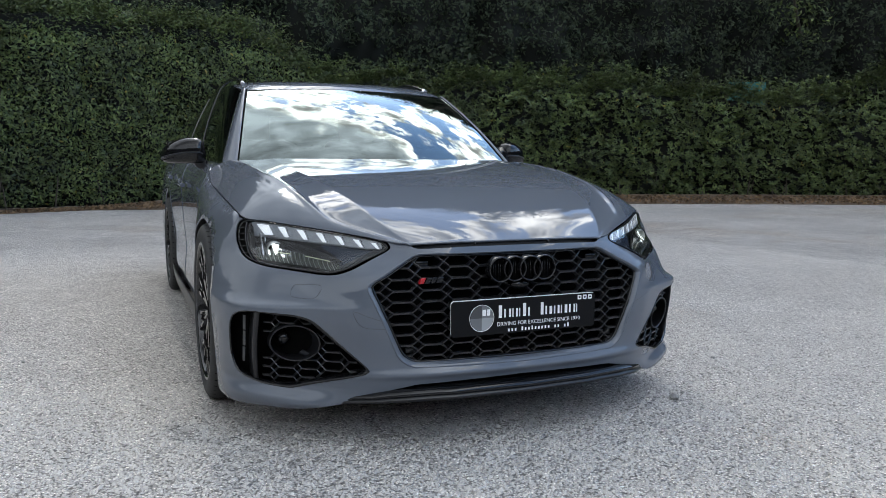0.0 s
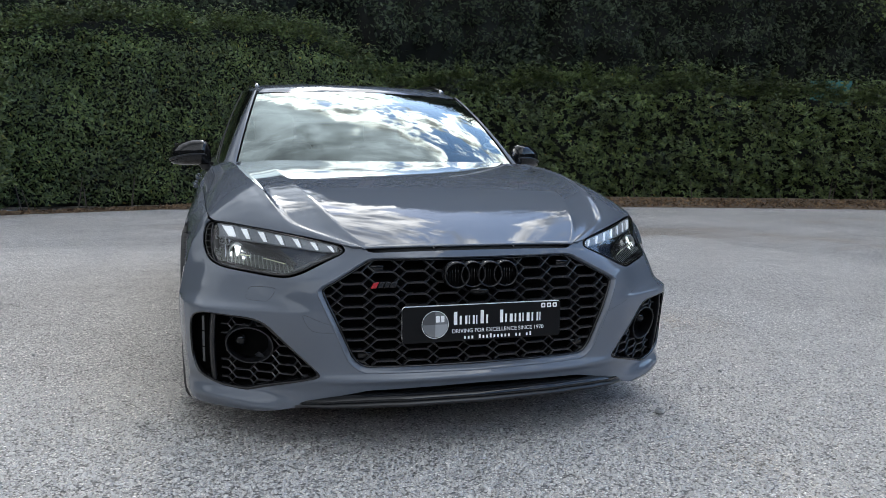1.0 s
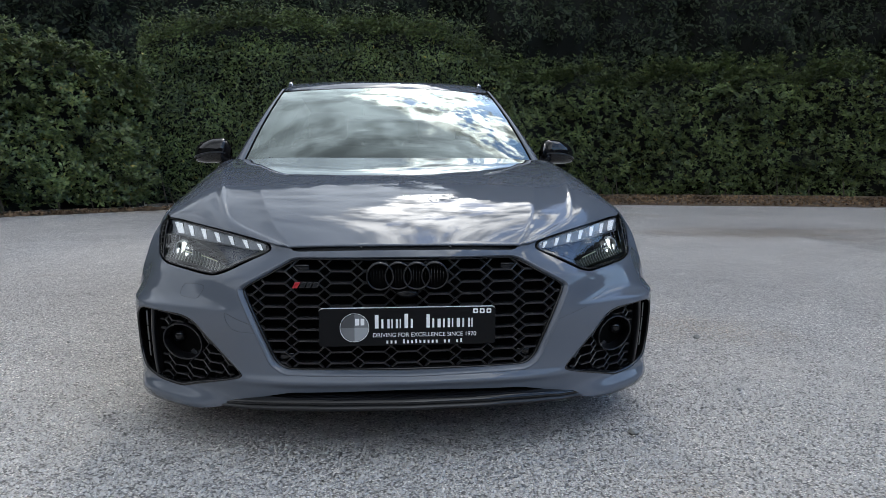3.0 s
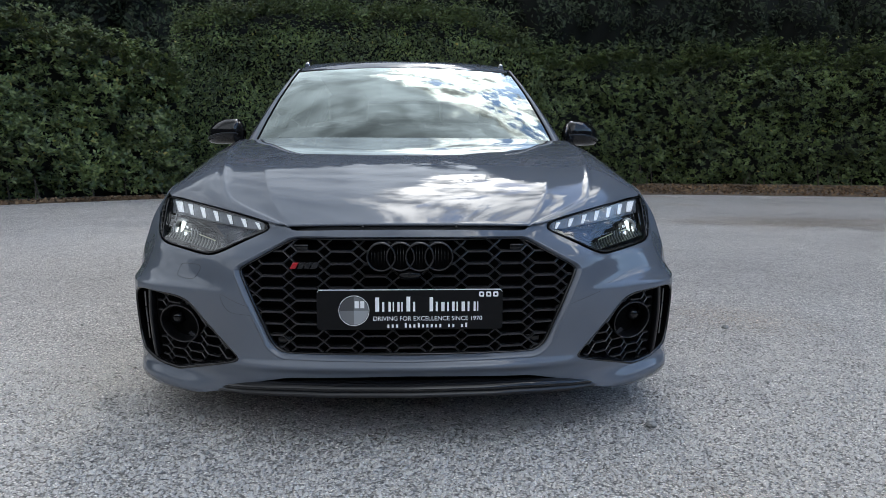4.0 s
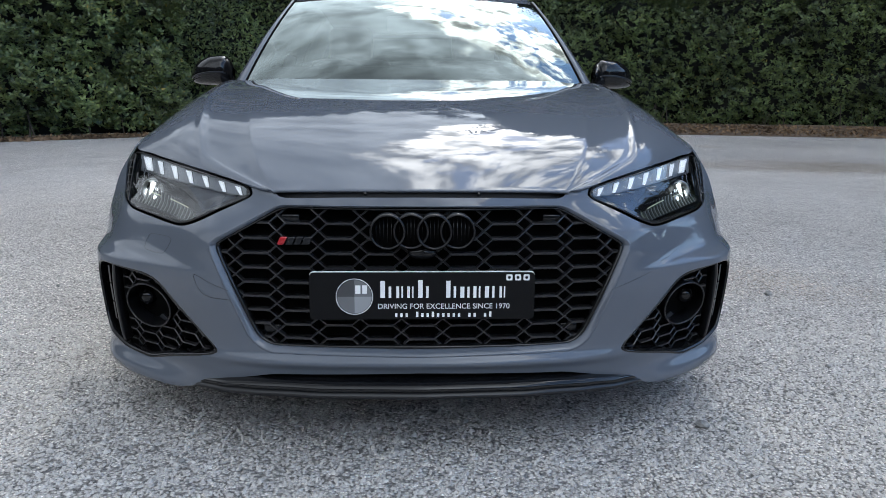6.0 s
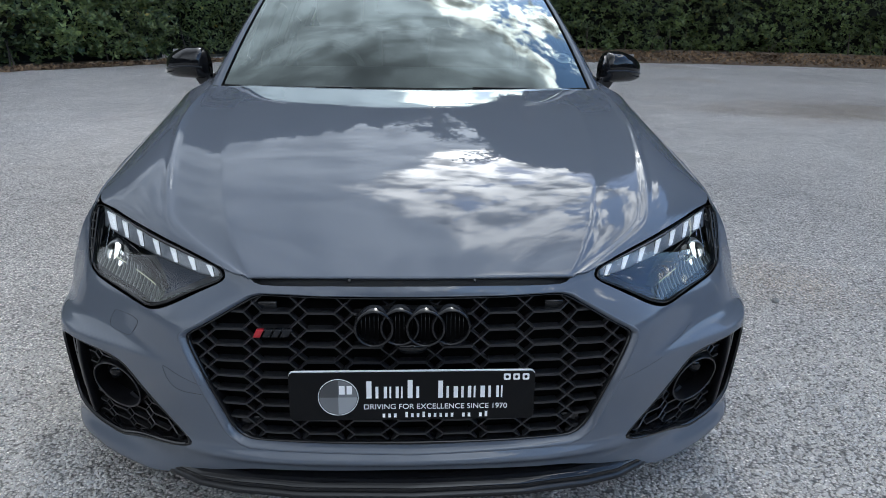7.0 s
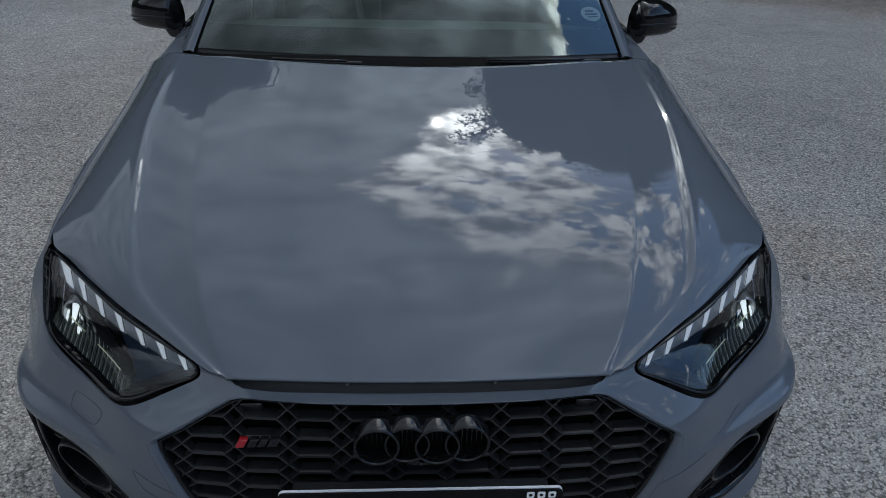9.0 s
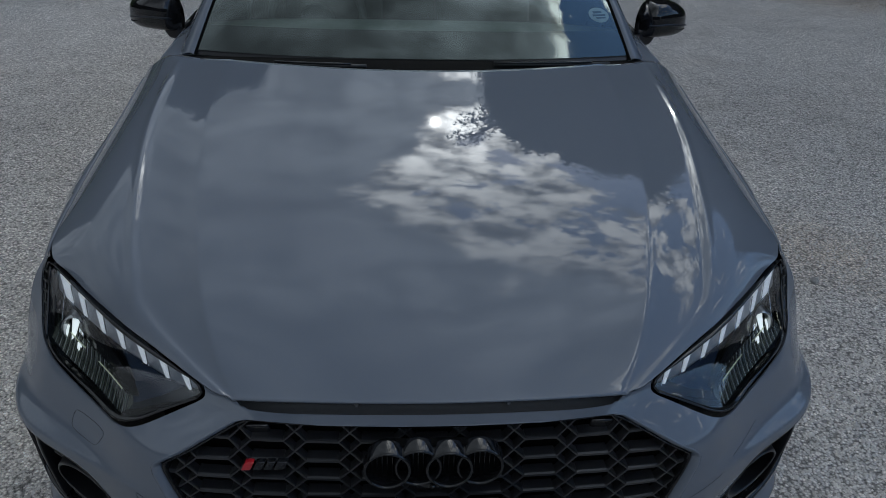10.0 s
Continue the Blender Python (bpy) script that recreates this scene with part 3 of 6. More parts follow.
def litter_band(line, width, count, seed, bank=0.20):
    rng = np.random.default_rng(seed)
    pts = np.array(line, float)
    cum = np.concatenate([[0], np.cumsum(np.linalg.norm(np.diff(pts, axis=0), axis=1))])
    s = rng.uniform(0, cum[-1], count)
    off = rng.uniform(-0.15, width, count) * rng.uniform(0.5, 1.05, count)
    thin = np.clip(0.25 + s / 3.0, 0, 1)
    x = np.interp(s, cum, pts[:, 0]) + rng.normal(0, 0.05, count)
    y = np.interp(s, cum, pts[:, 1]) - off * thin

    def rise(w):
        q = min(max(1 - w / width, 0.0), 1.3)
        return bank * q ** 1.3 - 0.004
    C = np.stack([x, y, np.array([rise(o) for o in off]) * thin + rng.uniform(0.004, 0.03, count)], 1)
    N = np.tile([0, -0.3, 1.0], (count, 1))
    me = leaf_cloud("leaf_litter", C, N, rng.uniform(0.05, 0.12, count), LITTER, rng, 0)
    tagged(part("leaf_litter", me), "dry brown fallen leaves along the foot of the hedge", "leaf litter", kind="stuff")
    # low bank of soil under the leaves
    rows = []
    for q in np.linspace(0, cum[-1], int(cum[-1] * 4)):
        px, py = np.interp(q, cum, pts[:, 0]), np.interp(q, cum, pts[:, 1])
        edge = 0.16 * lump(q * 1.7, 0, seed, 1.0) + 0.08 * lump(q * 5, 2, seed, 1.0)
        k = min(0.25 + q / 3.0, 1.0)
        rows.append([(px, py - k * w - edge * max(w, 0), k * rise(w) + 0.015 * lump(q * 4, w * 4, seed, 1.0) * (w < width * 0.9)) for w in np.linspace(-0.5, width * 1.04, 12)])
    tagged(part("soil_bank", grid_mesh("soil_bank", rows, SOIL)), "strip of brown soil between gravel and hedge", "soil", kind="structure")


def tree(x, y, h, spread, leaves, leaf, mat, seed, label, low=0.12):
    rng = np.random.default_rng(seed)
    thing = new("tree")
    thing.location = (x, y, 0)
    bm = bmesh.new()

    def limb(a, b, r1, r2):
        d = b - a
        bmesh.ops.create_cone(bm, cap_ends=True, segments=7, radius1=r1, radius2=r2, depth=d.length,
                              matrix=Matrix.Translation((a + b) / 2) @ d.to_track_quat("Z", "Y").to_matrix().to_4x4())
    top = Vector((rng.normal(0, 0.3), rng.normal(0, 0.3), h * 0.86))
    limb(Vector((0, 0, -0.1)), top * 0.5, 0.026 * h, 0.017 * h)
    limb(top * 0.5, top, 0.017 * h, 0.004 * h)
    tips = []
    for k in range(46):
        q = low + (0.95 - low) * (k + rng.random()) / 46
        a = top * q
        ang = rng.uniform(0, 6.28)
        reach = spread * (1 - ((q - 0.38) / 0.66) ** 2) ** 0.5 if abs(q - 0.38) < 0.65 else spread * 0.25
        reach *= rng.uniform(0.65, 1.12)
        b = a + Vector((math.cos(ang) * reach, math.sin(ang) * reach, rng.uniform(0.0, 0.32) * reach + 0.05 * h))
        limb(a, b, 0.006 * h, 0.0015 * h)
        for w in (0.45, 0.7, 0.88, 1.0):
            tips.append((a.lerp(b, w), 0.22 + 0.16 * w))
    part("trunk", bm, BARK, thing)
    tips_xyz = np.array([tuple(t[0]) for t in tips])
    size = np.array([t[1] for t in tips]) * spread * 0.72
    pick = rng.integers(0, len(tips), leaves)
    off = rng.normal(0, 1, (leaves, 3))
    off /= np.linalg.norm(off, axis=1)[:, None]
    rad = rng.random(leaves) ** 0.5
    C = tips_xyz[pick] + off * (rad * size[pick])[:, None] * np.array([1, 1, 0.62])
    C[:, 2] = np.maximum(C[:, 2], 0.3)
    N = off + np.array([0, 0, 0.6])
    part("crown", leaf_cloud("crown", C, N, rng.uniform(0.7, 1.3, leaves) * leaf, mat, rng), None, thing)
    return tagged(thing, label, "tree")


build_ground()


# ---------------------------------------------------------------- the car: shapes of the body
from mathutils.geometry import delaunay_2d_cdt


def glass_material(name, tint, gloss_ior=1.5, strength=1.0, sheen=(1, 1, 1)):
    m = bpy.data.materials.new(name)
    m.use_nodes = True
    add, join = nodes_of(m.node_tree)
    tr = add("ShaderNodeBsdfTransparent")
    tr.inputs[0].default_value = (*tint, 1)
    gl = add("ShaderNodeBsdfGlossy", Roughness=0.0)
    gl.inputs[0].default_value = (*sheen, 1)
    fr = add("ShaderNodeFresnel", IOR=gloss_ior)
    mul = add("ShaderNodeMath", operation="MULTIPLY", use_clamp=True)
    mul.inputs[1].default_value = strength
    join(fr.outputs[0], mul.inputs[0])
    mx = add("ShaderNodeMixShader")
    join(mul.outputs[0], mx.inputs[0]); join(tr.outputs[0], mx.inputs[1]); join(gl.outputs[0], mx.inputs[2])
    out = add("ShaderNodeOutputMaterial")
    join(mx.outputs[0], out.inputs[0])
    return m


LENS = glass_material("lamp_lens", (0.86, 0.89, 0.93), 1.62)
SCREEN = glass_material("windscreen_glass", (0.74, 0.82, 0.78), 1.55, 3.0, (0.88, 1.0, 0.98))
DARK_GLASS = glass_material("privacy_glass", (0.06, 0.065, 0.07), 1.5)

FRONT_AXLE, REAR_AXLE, WHEEL_R = 0.79, 3.61, 0.337
FU = (0.0, 0.2, 0.4, 0.55, 0.72, 0.86, 1.0)
# plan of the nose at several heights, from the middle round to the wheel arch
FASCIA = (
    (0.100, ((0, -.035), (.25, -.025), (.46, .025), (.63, .135), (.79, .275), (.865, .355), (.885, .42))),
    (0.120, ((0, -.050), (.25, -.040), (.47, .008), (.645, .092), (.812, .222), (.880, .318), (.897, .42))),
    (0.142, ((0, -.066), (.25, -.056), (.475, -.010), (.655, .070), (.826, .206), (.888, .308), (.904, .42))),
    (0.160, ((0, -.074), (.25, -.064), (.478, -.018), (.660, .078), (.835, .203), (.890, .307), (.905, .42))),
    (0.200, ((0, -.084), (.25, -.074), (.480, -.028), (.665, .098), (.837, .227), (.890, .323), (.907, .42))),
    (0.228, ((0, -.092), (.25, -.082), (.484, -.034), (.667, .092), (.841, .221), (.893, .321), (.910, .42))),
    (0.246, ((0, -.106), (.25, -.096), (.486, -.040), (.668, .089), (.843, .218), (.894, .320), (.911, .42))),
    (0.270, ((0, -.092), (.25, -.083), (.487, -.034), (.669, .085), (.845, .215), (.896, .318), (.912, .42))),
    (0.430, ((0, -.092), (.25, -.084), (.486, -.052), (.670, .062), (.850, .192), (.902, .307), (.921, .42))),
    (0.456, ((0, -.088), (.25, -.080), (.485, -.051), (.669, .062), (.849, .195), (.902, .310), (.921, .42))),
    (0.468, ((0, -.0855), (.25, -.0775), (.485, -.051), (.665, .076), (.838, .218), (.895, .327), (.9185, .42))),
    (0.486, ((0, -.083), (.25, -.075), (.485, -.050), (.658, .085), (.829, .232), (.886, .343), (.914, .42))),
    (0.510, ((0, -.079), (.25, -.070), (.485, -.048), (.651, .091), (.822, .241), (.880, .352), (.909, .42))),
    (0.550, ((0, -.068), (.25, -.058), (.485, -.036), (.638, .098), (.808, .252), (.868, .365), (.899, .42))),
    (0.580, ((0, -.056), (.25, -.046), (.472, -.012), (.630, .120), (.800, .272), (.860, .374), (.889, .42))),
    (0.640, ((0, -.036), (.25, -.024), (.420, .036), (.612, .158), (.772, .310), (.838, .386), (.868, .42))),
    (0.720, ((0, -.005), (.25, .006), (.415, .066), (.600, .188), (.758, .335), (.803, .386), (.819, .42))),
)
FCURVES = [(z, spline((-FU[1], -pts[1][0], pts[1][1]), *[(u, *p) for u, p in zip(FU, pts)])) for z, pts in FASCIA]
_zs = [z for z, _ in FCURVES]


def trim(x):
    """The body draws in a little towards its corners."""
    q = min(max((x - 0.50) / 0.33, 0.0), 1.0)
    return x - 0.006 * q * q * (3 - 2 * q)


# tabulated once, as the curves are asked for very often
TU, TZ = np.linspace(0, 1, 201), np.linspace(0.08, 0.74, 265)
_tab = np.zeros((201, 265, 2))
for _i, _u in enumerate(TU):
    _vals = [c(_u) for _, c in FCURVES]
    _s = spline(*[(zz, v[0], v[1]) for zz, v in zip(_zs, _vals)])
    for _j, _z in enumerate(TZ):
        _tab[_i, _j] = _s(_z)
        _tab[_i, _j, 0] = trim(_tab[_i, _j, 0])
# even out the bends, so that mirrored clouds run smoothly over the skin
_m = _tab[1:25][::-1].copy()
_m[:, :, 0] *= -1
_ext = np.concatenate([_m, _tab, np.repeat(_tab[-1:], 24, 0)])
_k = np.exp(-(np.arange(-24, 25) / 7.0) ** 2 / 2)
_k /= _k.sum()
_sm = sum(_k[_i] * _ext[_i:_i + 201] for _i in range(49))
_w = np.clip((0.94 - TU) / 0.12, 0, 1)[:, None, None]
_tab = _tab + (_sm - _tab) * _w
_k = np.exp(-(np.arange(-6, 7) / 1.1) ** 2 / 2)
_k /= _k.sum()
_ext = np.concatenate([np.repeat(_tab[:, :1], 6, 1), _tab, np.repeat(_tab[:, -1:], 6, 1)], 1)
_sm = sum(_k[_i] * _ext[:, _i:_i + 265] for _i in range(13))
_w = np.clip(np.minimum(TZ - 0.11, 0.70 - TZ) / 0.03, 0, 1)[None, :, None]
_tab = _tab + (_sm - _tab) * _w


def fas(u, z):
    a, b = min(max(u, 0), 1) * 200, (min(max(z, 0.08), 0.74) - 0.08) / 0.66 * 264
    i, j = min(int(a), 199), min(int(b), 263)
    p, q = a - i, b - j
    t = _tab[i, j] * (1 - p) * (1 - q) + _tab[i + 1, j] * p * (1 - q) + _tab[i, j + 1] * (1 - p) * q + _tab[i + 1, j + 1] * p * q
    return np.array([t[0], t[1], z])


def u_of(x, z):
    lo, hi = 0.0, 1.0
    for _ in range(40):
        m = (lo + hi) / 2
        if fas(m, z)[0] < x:
            lo = m
        else:
            hi = m
    return lo


def nose(x, z):
    """The point of the nose at x and height z."""
    return fas(u_of(trim(x), z), z)


def fas_normal(u, z):
    e = 0.006
    a = fas(min(u + e, 1), z) - fas(max(u - e, 0), z)
    b = fas(u, z + 0.003) - fas(u, z - 0.003)
    n = np.cross(a, b)
    if u < 0.02:
        n[0] *= u / 0.02
    return n / np.linalg.norm(n)


def smooth_line(points, step, closed=True, rounds=2):
    """Corners cut round, then points at about even steps."""
    p = [np.array(q, float) for q in points]
    for _ in range(rounds):
        out = []
        n = len(p)
        for i in range(n if closed else n - 1):
            a, b = p[i], p[(i + 1) % n]
            L = np.linalg.norm(b - a)
            k = min(0.25, 0.012 / max(L, 1e-6))
            out += [a + (b - a) * k, b + (a - b) * k]
        if not closed:
            out = [p[0]] + out[1:-1] + [p[-1]]
        p = out
    res = []
    n = len(p)
    for i in range(n if closed else n - 1):
        a, b = p[i], p[(i + 1) % n]
        m = max(1, int(np.linalg.norm(b - a) / step))
        res += [a + (b - a) * k / m for k in range(m)]
    if not closed:
        res.append(p[-1])
    return res


def inside(poly, x, y):
    c = False
    n = len(poly)
    for i in range(n):
        x1, y1 = poly[i]
        x2, y2 = poly[i - 1]
        if (y1 > y) != (y2 > y) and x < (x2 - x1) * (y - y1) / (y2 - y1) + x1:
            c = not c
    return c


def inside_many(poly, P):
    x, y = P[:, 0], P[:, 1]
    c = np.zeros(len(P), bool)
    A = np.array(poly)
    B = np.roll(A, 1, axis=0)
    for (x1, y1), (x2, y2) in zip(A, B):
        if y1 == y2:
            continue
        c ^= ((y1 > y) != (y2 > y)) & (x < (x2 - x1) * (y - y1) / (y2 - y1) + x1)
    return c


def fill(outline, holes, step, aspect=1.0):
    """Triangles that fill an outline in a plane around its holes. Points and faces."""
    pts, edges = [], []
    for loop in (outline, *holes):
        n0 = len(pts)
        pts += [tuple(p) for p in loop]
        edges += [(n0 + i, n0 + (i + 1) % len(loop)) for i in range(len(loop))]
    nb = len(pts)
    A = np.array(pts)
    lo, hi = A.min(0), A.max(0)
    sx, sy = step * aspect, step
    cand = np.array([(x, y) for i, x in enumerate(np.arange(lo[0] + sx / 2, hi[0], sx)) for y in np.arange(lo[1] + sy / 2 * (1 + i % 2), hi[1], sy)])
    ok = inside_many(outline, cand)
    for h in holes:
        ok &= ~inside_many(h, cand)
    cand = cand[ok]
    if len(cand):
        D = np.min(np.hypot((cand[:, None, 0] - A[None, :, 0]) / aspect, cand[:, None, 1] - A[None, :, 1]), axis=1)
        pts += [tuple(q) for q in cand[D > 0.55 * step]]
    v, _, f, *_ = delaunay_2d_cdt([Vector(p) for p in pts], edges, [], 0, 1e-7)
    V = np.array([tuple(q) for q in v])
    F = np.array([tuple(t) for t in f])
    mid = V[F].mean(1)
    ok = inside_many(outline, mid)
    for h in holes:
        ok &= ~inside_many(h, mid)
    faces = [tuple(int(k) for k in t) for t in F[ok]]
    return [tuple(q) for q in v], faces


def skin_mesh(name, flat, faces, fn, normal, mat, sides=(1, -1)):
    """Lays a filled outline on a curved surface, on one or both sides of the car, with the surface's own normals."""
    verts, norms, out = [], [], []
    P = [fn(*q) for q in flat]
    N = [normal(*q) for q in flat]
    votes = 0.0
    for f in faces:
        a, b, c = (np.array(P[k]) for k in f[:3])
        votes += np.dot(np.cross(b - a, c - a), N[f[0]])
    turn = votes < 0
    for s in sides:
        where = []
        for p, n in zip(P, N):
            if len(sides) == 2 and s < 0 and abs(p[0]) < 1e-6:
                where.append(len(where))
            else:
                where.append(len(verts))
                verts.append((s * p[0], p[1], p[2]))
                norms.append((s * n[0] if abs(p[0]) > 1e-6 else 0.0, n[1], n[2]))
        flip = turn != (s < 0)
        out += [tuple(where[k] for k in (f[::-1] if flip else f)) for f in faces]
    me = mesh_from(name, verts, out, mat)
    me.normals_split_custom_set_from_vertices(norms)
    return me


def wall_rows(loop3d, steps, side=1):
    """Rows of points that turn inwards from an edge: steps of (shrink towards the middle, back)."""
    L = np.array(loop3d)
    mid = L.mean(0)
    rows = []
    for shrink, back in steps:
        Q = L.copy()
        d = mid - L
        d[:, 1] = 0
        d /= np.linalg.norm(d, axis=1)[:, None]
        Q += d * shrink
        Q[:, 1] += back
        Q[:, 0] *= side
        rows.append([tuple(q) for q in Q] + [tuple(Q[0])])
    return rows


def xz(points, step=0.012, closed=True, rounds=2):
    """An outline given in x and z on the nose, as points of (u, z)."""
    return [(u_of(trim(x), z), z) for x, z in smooth_line(points, step, closed, rounds)]


# the outlines on the nose
GRILLE = [(-0.335, 0.611), (0.335, 0.611), (0.484, 0.530), (0.490, 0.519), (0.398, 0.308), (0.366, 0.284), (0.0, 0.279), (-0.366, 0.284), (-0.398, 0.308), (-0.490, 0.519), (-0.484, 0.530)]
GRILLE_OUT = [(-0.342, 0.6185), (0.342, 0.6185), (0.498, 0.5365), (0.507, 0.518), (0.412, 0.297), (0.371, 0.268), (0.0, 0.2625), (-0.371, 0.268), (-0.412, 0.297), (-0.507, 0.518), (-0.498, 0.5365)]
HALF_GRILLE_OUT = [(0.0, 0.6185)] + GRILLE_OUT[1:6] + [(0.0, 0.2625)]
HALF_GRILLE = [(0.0, 0.611), (0.335, 0.611), (0.484, 0.532), (0.490, 0.519), (0.398, 0.308), (0.366, 0.284), (0.0, 0.279)]
FOG = [(0.487, 0.257), (0.655, 0.418), (0.700, 0.432), (0.845, 0.440), (0.876, 0.424), (0.884, 0.380), (0.880, 0.290), (0.862, 0.226), (0.80, 0.198), (0.713, 0.188)]
LAMP = [(0.420, 0.652), (0.478, 0.6635), (0.527, 0.6725), (0.577, 0.681), (0.632, 0.690), (0.690, 0.698), (0.740, 0.705), (0.795, 0.711), (0.822, 0.699), (0.832, 0.650), (0.824, 0.606), (0.808, 0.587), (0.775, 0.574), (0.690, 0.564), (0.630, 0.5575), (0.590, 0.557), (0.545, 0.572), (0.495, 0.597), (0.410, 0.631)]
BUMPER_TOP = [(0.0, 0.6375), (0.18, 0.6365), (0.28, 0.6338), (0.336, 0.632), (0.352, 0.6435), (0.382, 0.6488), (0.414, 0.6545)]
BUMPER_LOW = [(0.80, 0.113), (0.70, 0.117), (0.64, 0.134), (0.56, 0.153), (0.44, 0.196), (0.35, 0.214), (0.0, 0.221)]

# hood lines by y: x and z of the inner and the outer crease and of the edge
HOOD_MID = spline((-0.03, 0.649), (0.10, 0.706), (0.20, 0.745), (0.33, 0.788), (0.48, 0.826), (0.70, 0.866), (1.0, 0.908), (1.25, 0.938), (1.45, 0.958))
HOOD_IN = spline((-0.03, 0.335, 0.640), (0.0, 0.350, 0.6485), (0.06, 0.388, 0.680), (0.135, 0.420, 0.716), (0.21, 0.443, 0.748), (0.33, 0.470, 0.788), (0.48, 0.500, 0.824), (0.70, 0.530, 0.861), (1.0, 0.549, 0.902), (1.45, 0.560, 0.944))
HOOD_OUT = spline((-0.03, 0.50, 0.632), (0.10, 0.535, 0.668), (0.18, 0.562, 0.704), (0.278, 0.590, 0.750), (0.351, 0.608, 0.778), (0.472, 0.630, 0.813), (0.638, 0.658, 0.845), (0.764, 0.676, 0.865), (1.0, 0.694, 0.893), (1.45, 0.705, 0.932))
HOOD_EDGE = spline((-0.03, 0.352, 0.642), (0.0, 0.354, 0.646), (0.013, 0.382, 0.652), (0.037, 0.417, 0.658), (0.085, 0.475, 0.668), (0.127, 0.525, 0.677), (0.170, 0.577, 0.686), (0.222, 0.632, 0.694), (0.280, 0.690, 0.702), (0.335, 0.740, 0.709), (0.395, 0.796, 0.716), (0.44, 0.810, 0.727), (0.60, 0.818, 0.752), (0.85, 0.824, 0.785), (1.10, 0.828, 0.818), (1.30, 0.822, 0.858), (1.45, 0.810, 0.892))


def hood_point(k, y):
    """k from 0 (middle) over 1 (inner crease) and 2 (outer crease) to 3 (edge)."""
    e = HOOD_EDGE(y)
    i, o = HOOD_IN(y), HOOD_OUT(y)
    # near the lamp the outer crease runs out
    q = min(max((y - 0.10) / 0.18, 0.0), 1.0)
    q = q * q * (3 - 2 * q)
    o = o * q + (i + (e - i) * 0.6) * (1 - q)
    m = HOOD_MID(y)
    if k <= 1:
        return np.array([i[0] * k, y, i[1] + (m - i[1]) * (1 - k * k)])
    if k <= 2:
        q = k - 1
        return np.array([i[0] + (o[0] - i[0]) * q, y, i[1] + (o[1] - i[1]) * q - 0.012 * q * (1 - q)])
    q = k - 2
    w = 0.15 + 0.85 * min(1, max(0, (y - 0.05) / 0.3))
    return np.array([o[0] + (e[0] - o[0]) * q, y, o[1] + (e[1] - o[1]) * q + 0.070 * w * q * (1 - q)])


def hood_bead(x, y):
    """The fine raised ridge along the outer crease."""
    w = min(max((y - 0.16) / 0.14, 0.0), 1.0) * min(max((1.30 - y) / 0.25, 0.0), 1.0)
    return 0.0044 * w * math.exp(-((x - HOOD_OUT(y)[0]) / 0.011) ** 2)


def hood_rear(x):
    return 1.105 + 0.175 * (abs(x) / 0.75) ** 2.0


def screen_foot(x):
    return 1.235 + 0.115 * (abs(x) / 0.75) ** 2.2


def hood_front(x):
    return -0.022 + 0.022 * min(1, abs(x) / 0.353) ** 2


# side of the body: x by height at several stations along the car
SIDE = (
    (0.42, ((0.08, .872), (.20, .900), (.43, .914), (.53, .894), (.64, .857), (.72, .832), (.76, .79))),
    (0.60, ((0.08, .872), (.20, .900), (.43, .920), (.60, .900), (.70, .859), (.752, .812), (.80, .76))),
    (0.79, ((0.08, .875), (.20, .905), (.43, .926), (.62, .914), (.71, .885), (.777, .818), (.82, .76))),
    (1.00, ((0.08, .870), (.20, .896), (.43, .914), (.62, .908), (.72, .884), (.805, .828), (.85, .78))),
    (1.30, ((0.08, 0.842), (.16, 0.860), (.27, 0.868), (.43, 0.864), (.62, 0.872), (.74, 0.868), (.858, 0.812), (.92, 0.757))),
    (1.60, ((0.08, 0.816), (.16, 0.844), (.27, 0.852), (.43, 0.838), (.62, 0.848), (.77, 0.850), (.86, 0.820), (.92, 0.776))),
    (2.00, ((0.08, 0.816), (.16, 0.844), (.27, 0.852), (.43, 0.838), (.62, 0.850), (.78, 0.853), (.86, 0.830), (.92, 0.786))),
    (2.80, ((0.08, 0.816), (.16, 0.844), (.27, 0.852), (.43, 0.838), (.62, 0.852), (.79, 0.856), (.88, 0.836), (.95, 0.788))),
    (3.60, ((0.08, 0.806), (.20, 0.836), (.43, 0.856), (.64, 0.858), (.78, 0.856), (.89, 0.828), (.97, 0.780))),
    (4.30, ((0.08, 0.816), (.20, 0.846), (.43, 0.861), (.64, 0.861), (.78, 0.851), (.89, 0.821), (.99, 0.756))),
    (4.62, ((0.08, 0.716), (.20, 0.746), (.43, 0.766), (.64, 0.761), (.78, 0.746), (.89, 0.721), (.99, 0.676))),
)
SCURVES = [(y, spline(*k)) for y, k in SIDE]
SY, SZ = np.linspace(0.40, 4.64, 213), np.linspace(0.06, 1.0, 95)
_stab = np.zeros((213, 95))
for _j, _z in enumerate(SZ):
    _f = spline(*[(yy, c(_z)) for yy, c in SCURVES])
    _stab[:, _j] = [_f(_y) for _y in SY]
# the fender's top draws in to meet the edge of the hood
for _i, _y in enumerate(SY):
    if _y < 1.36:
        _ex, _ez = HOOD_EDGE(_y)
        _d = np.interp(_ez, SZ, _stab[_i]) - (_ex + 0.0035)
        _w = np.clip((SZ - (_ez - 0.11)) / 0.11, 0, 1)
        _stab[_i] -= _d * _w * _w * (3 - 2 * _w) * min(1.0, (1.36 - _y) / 0.12)


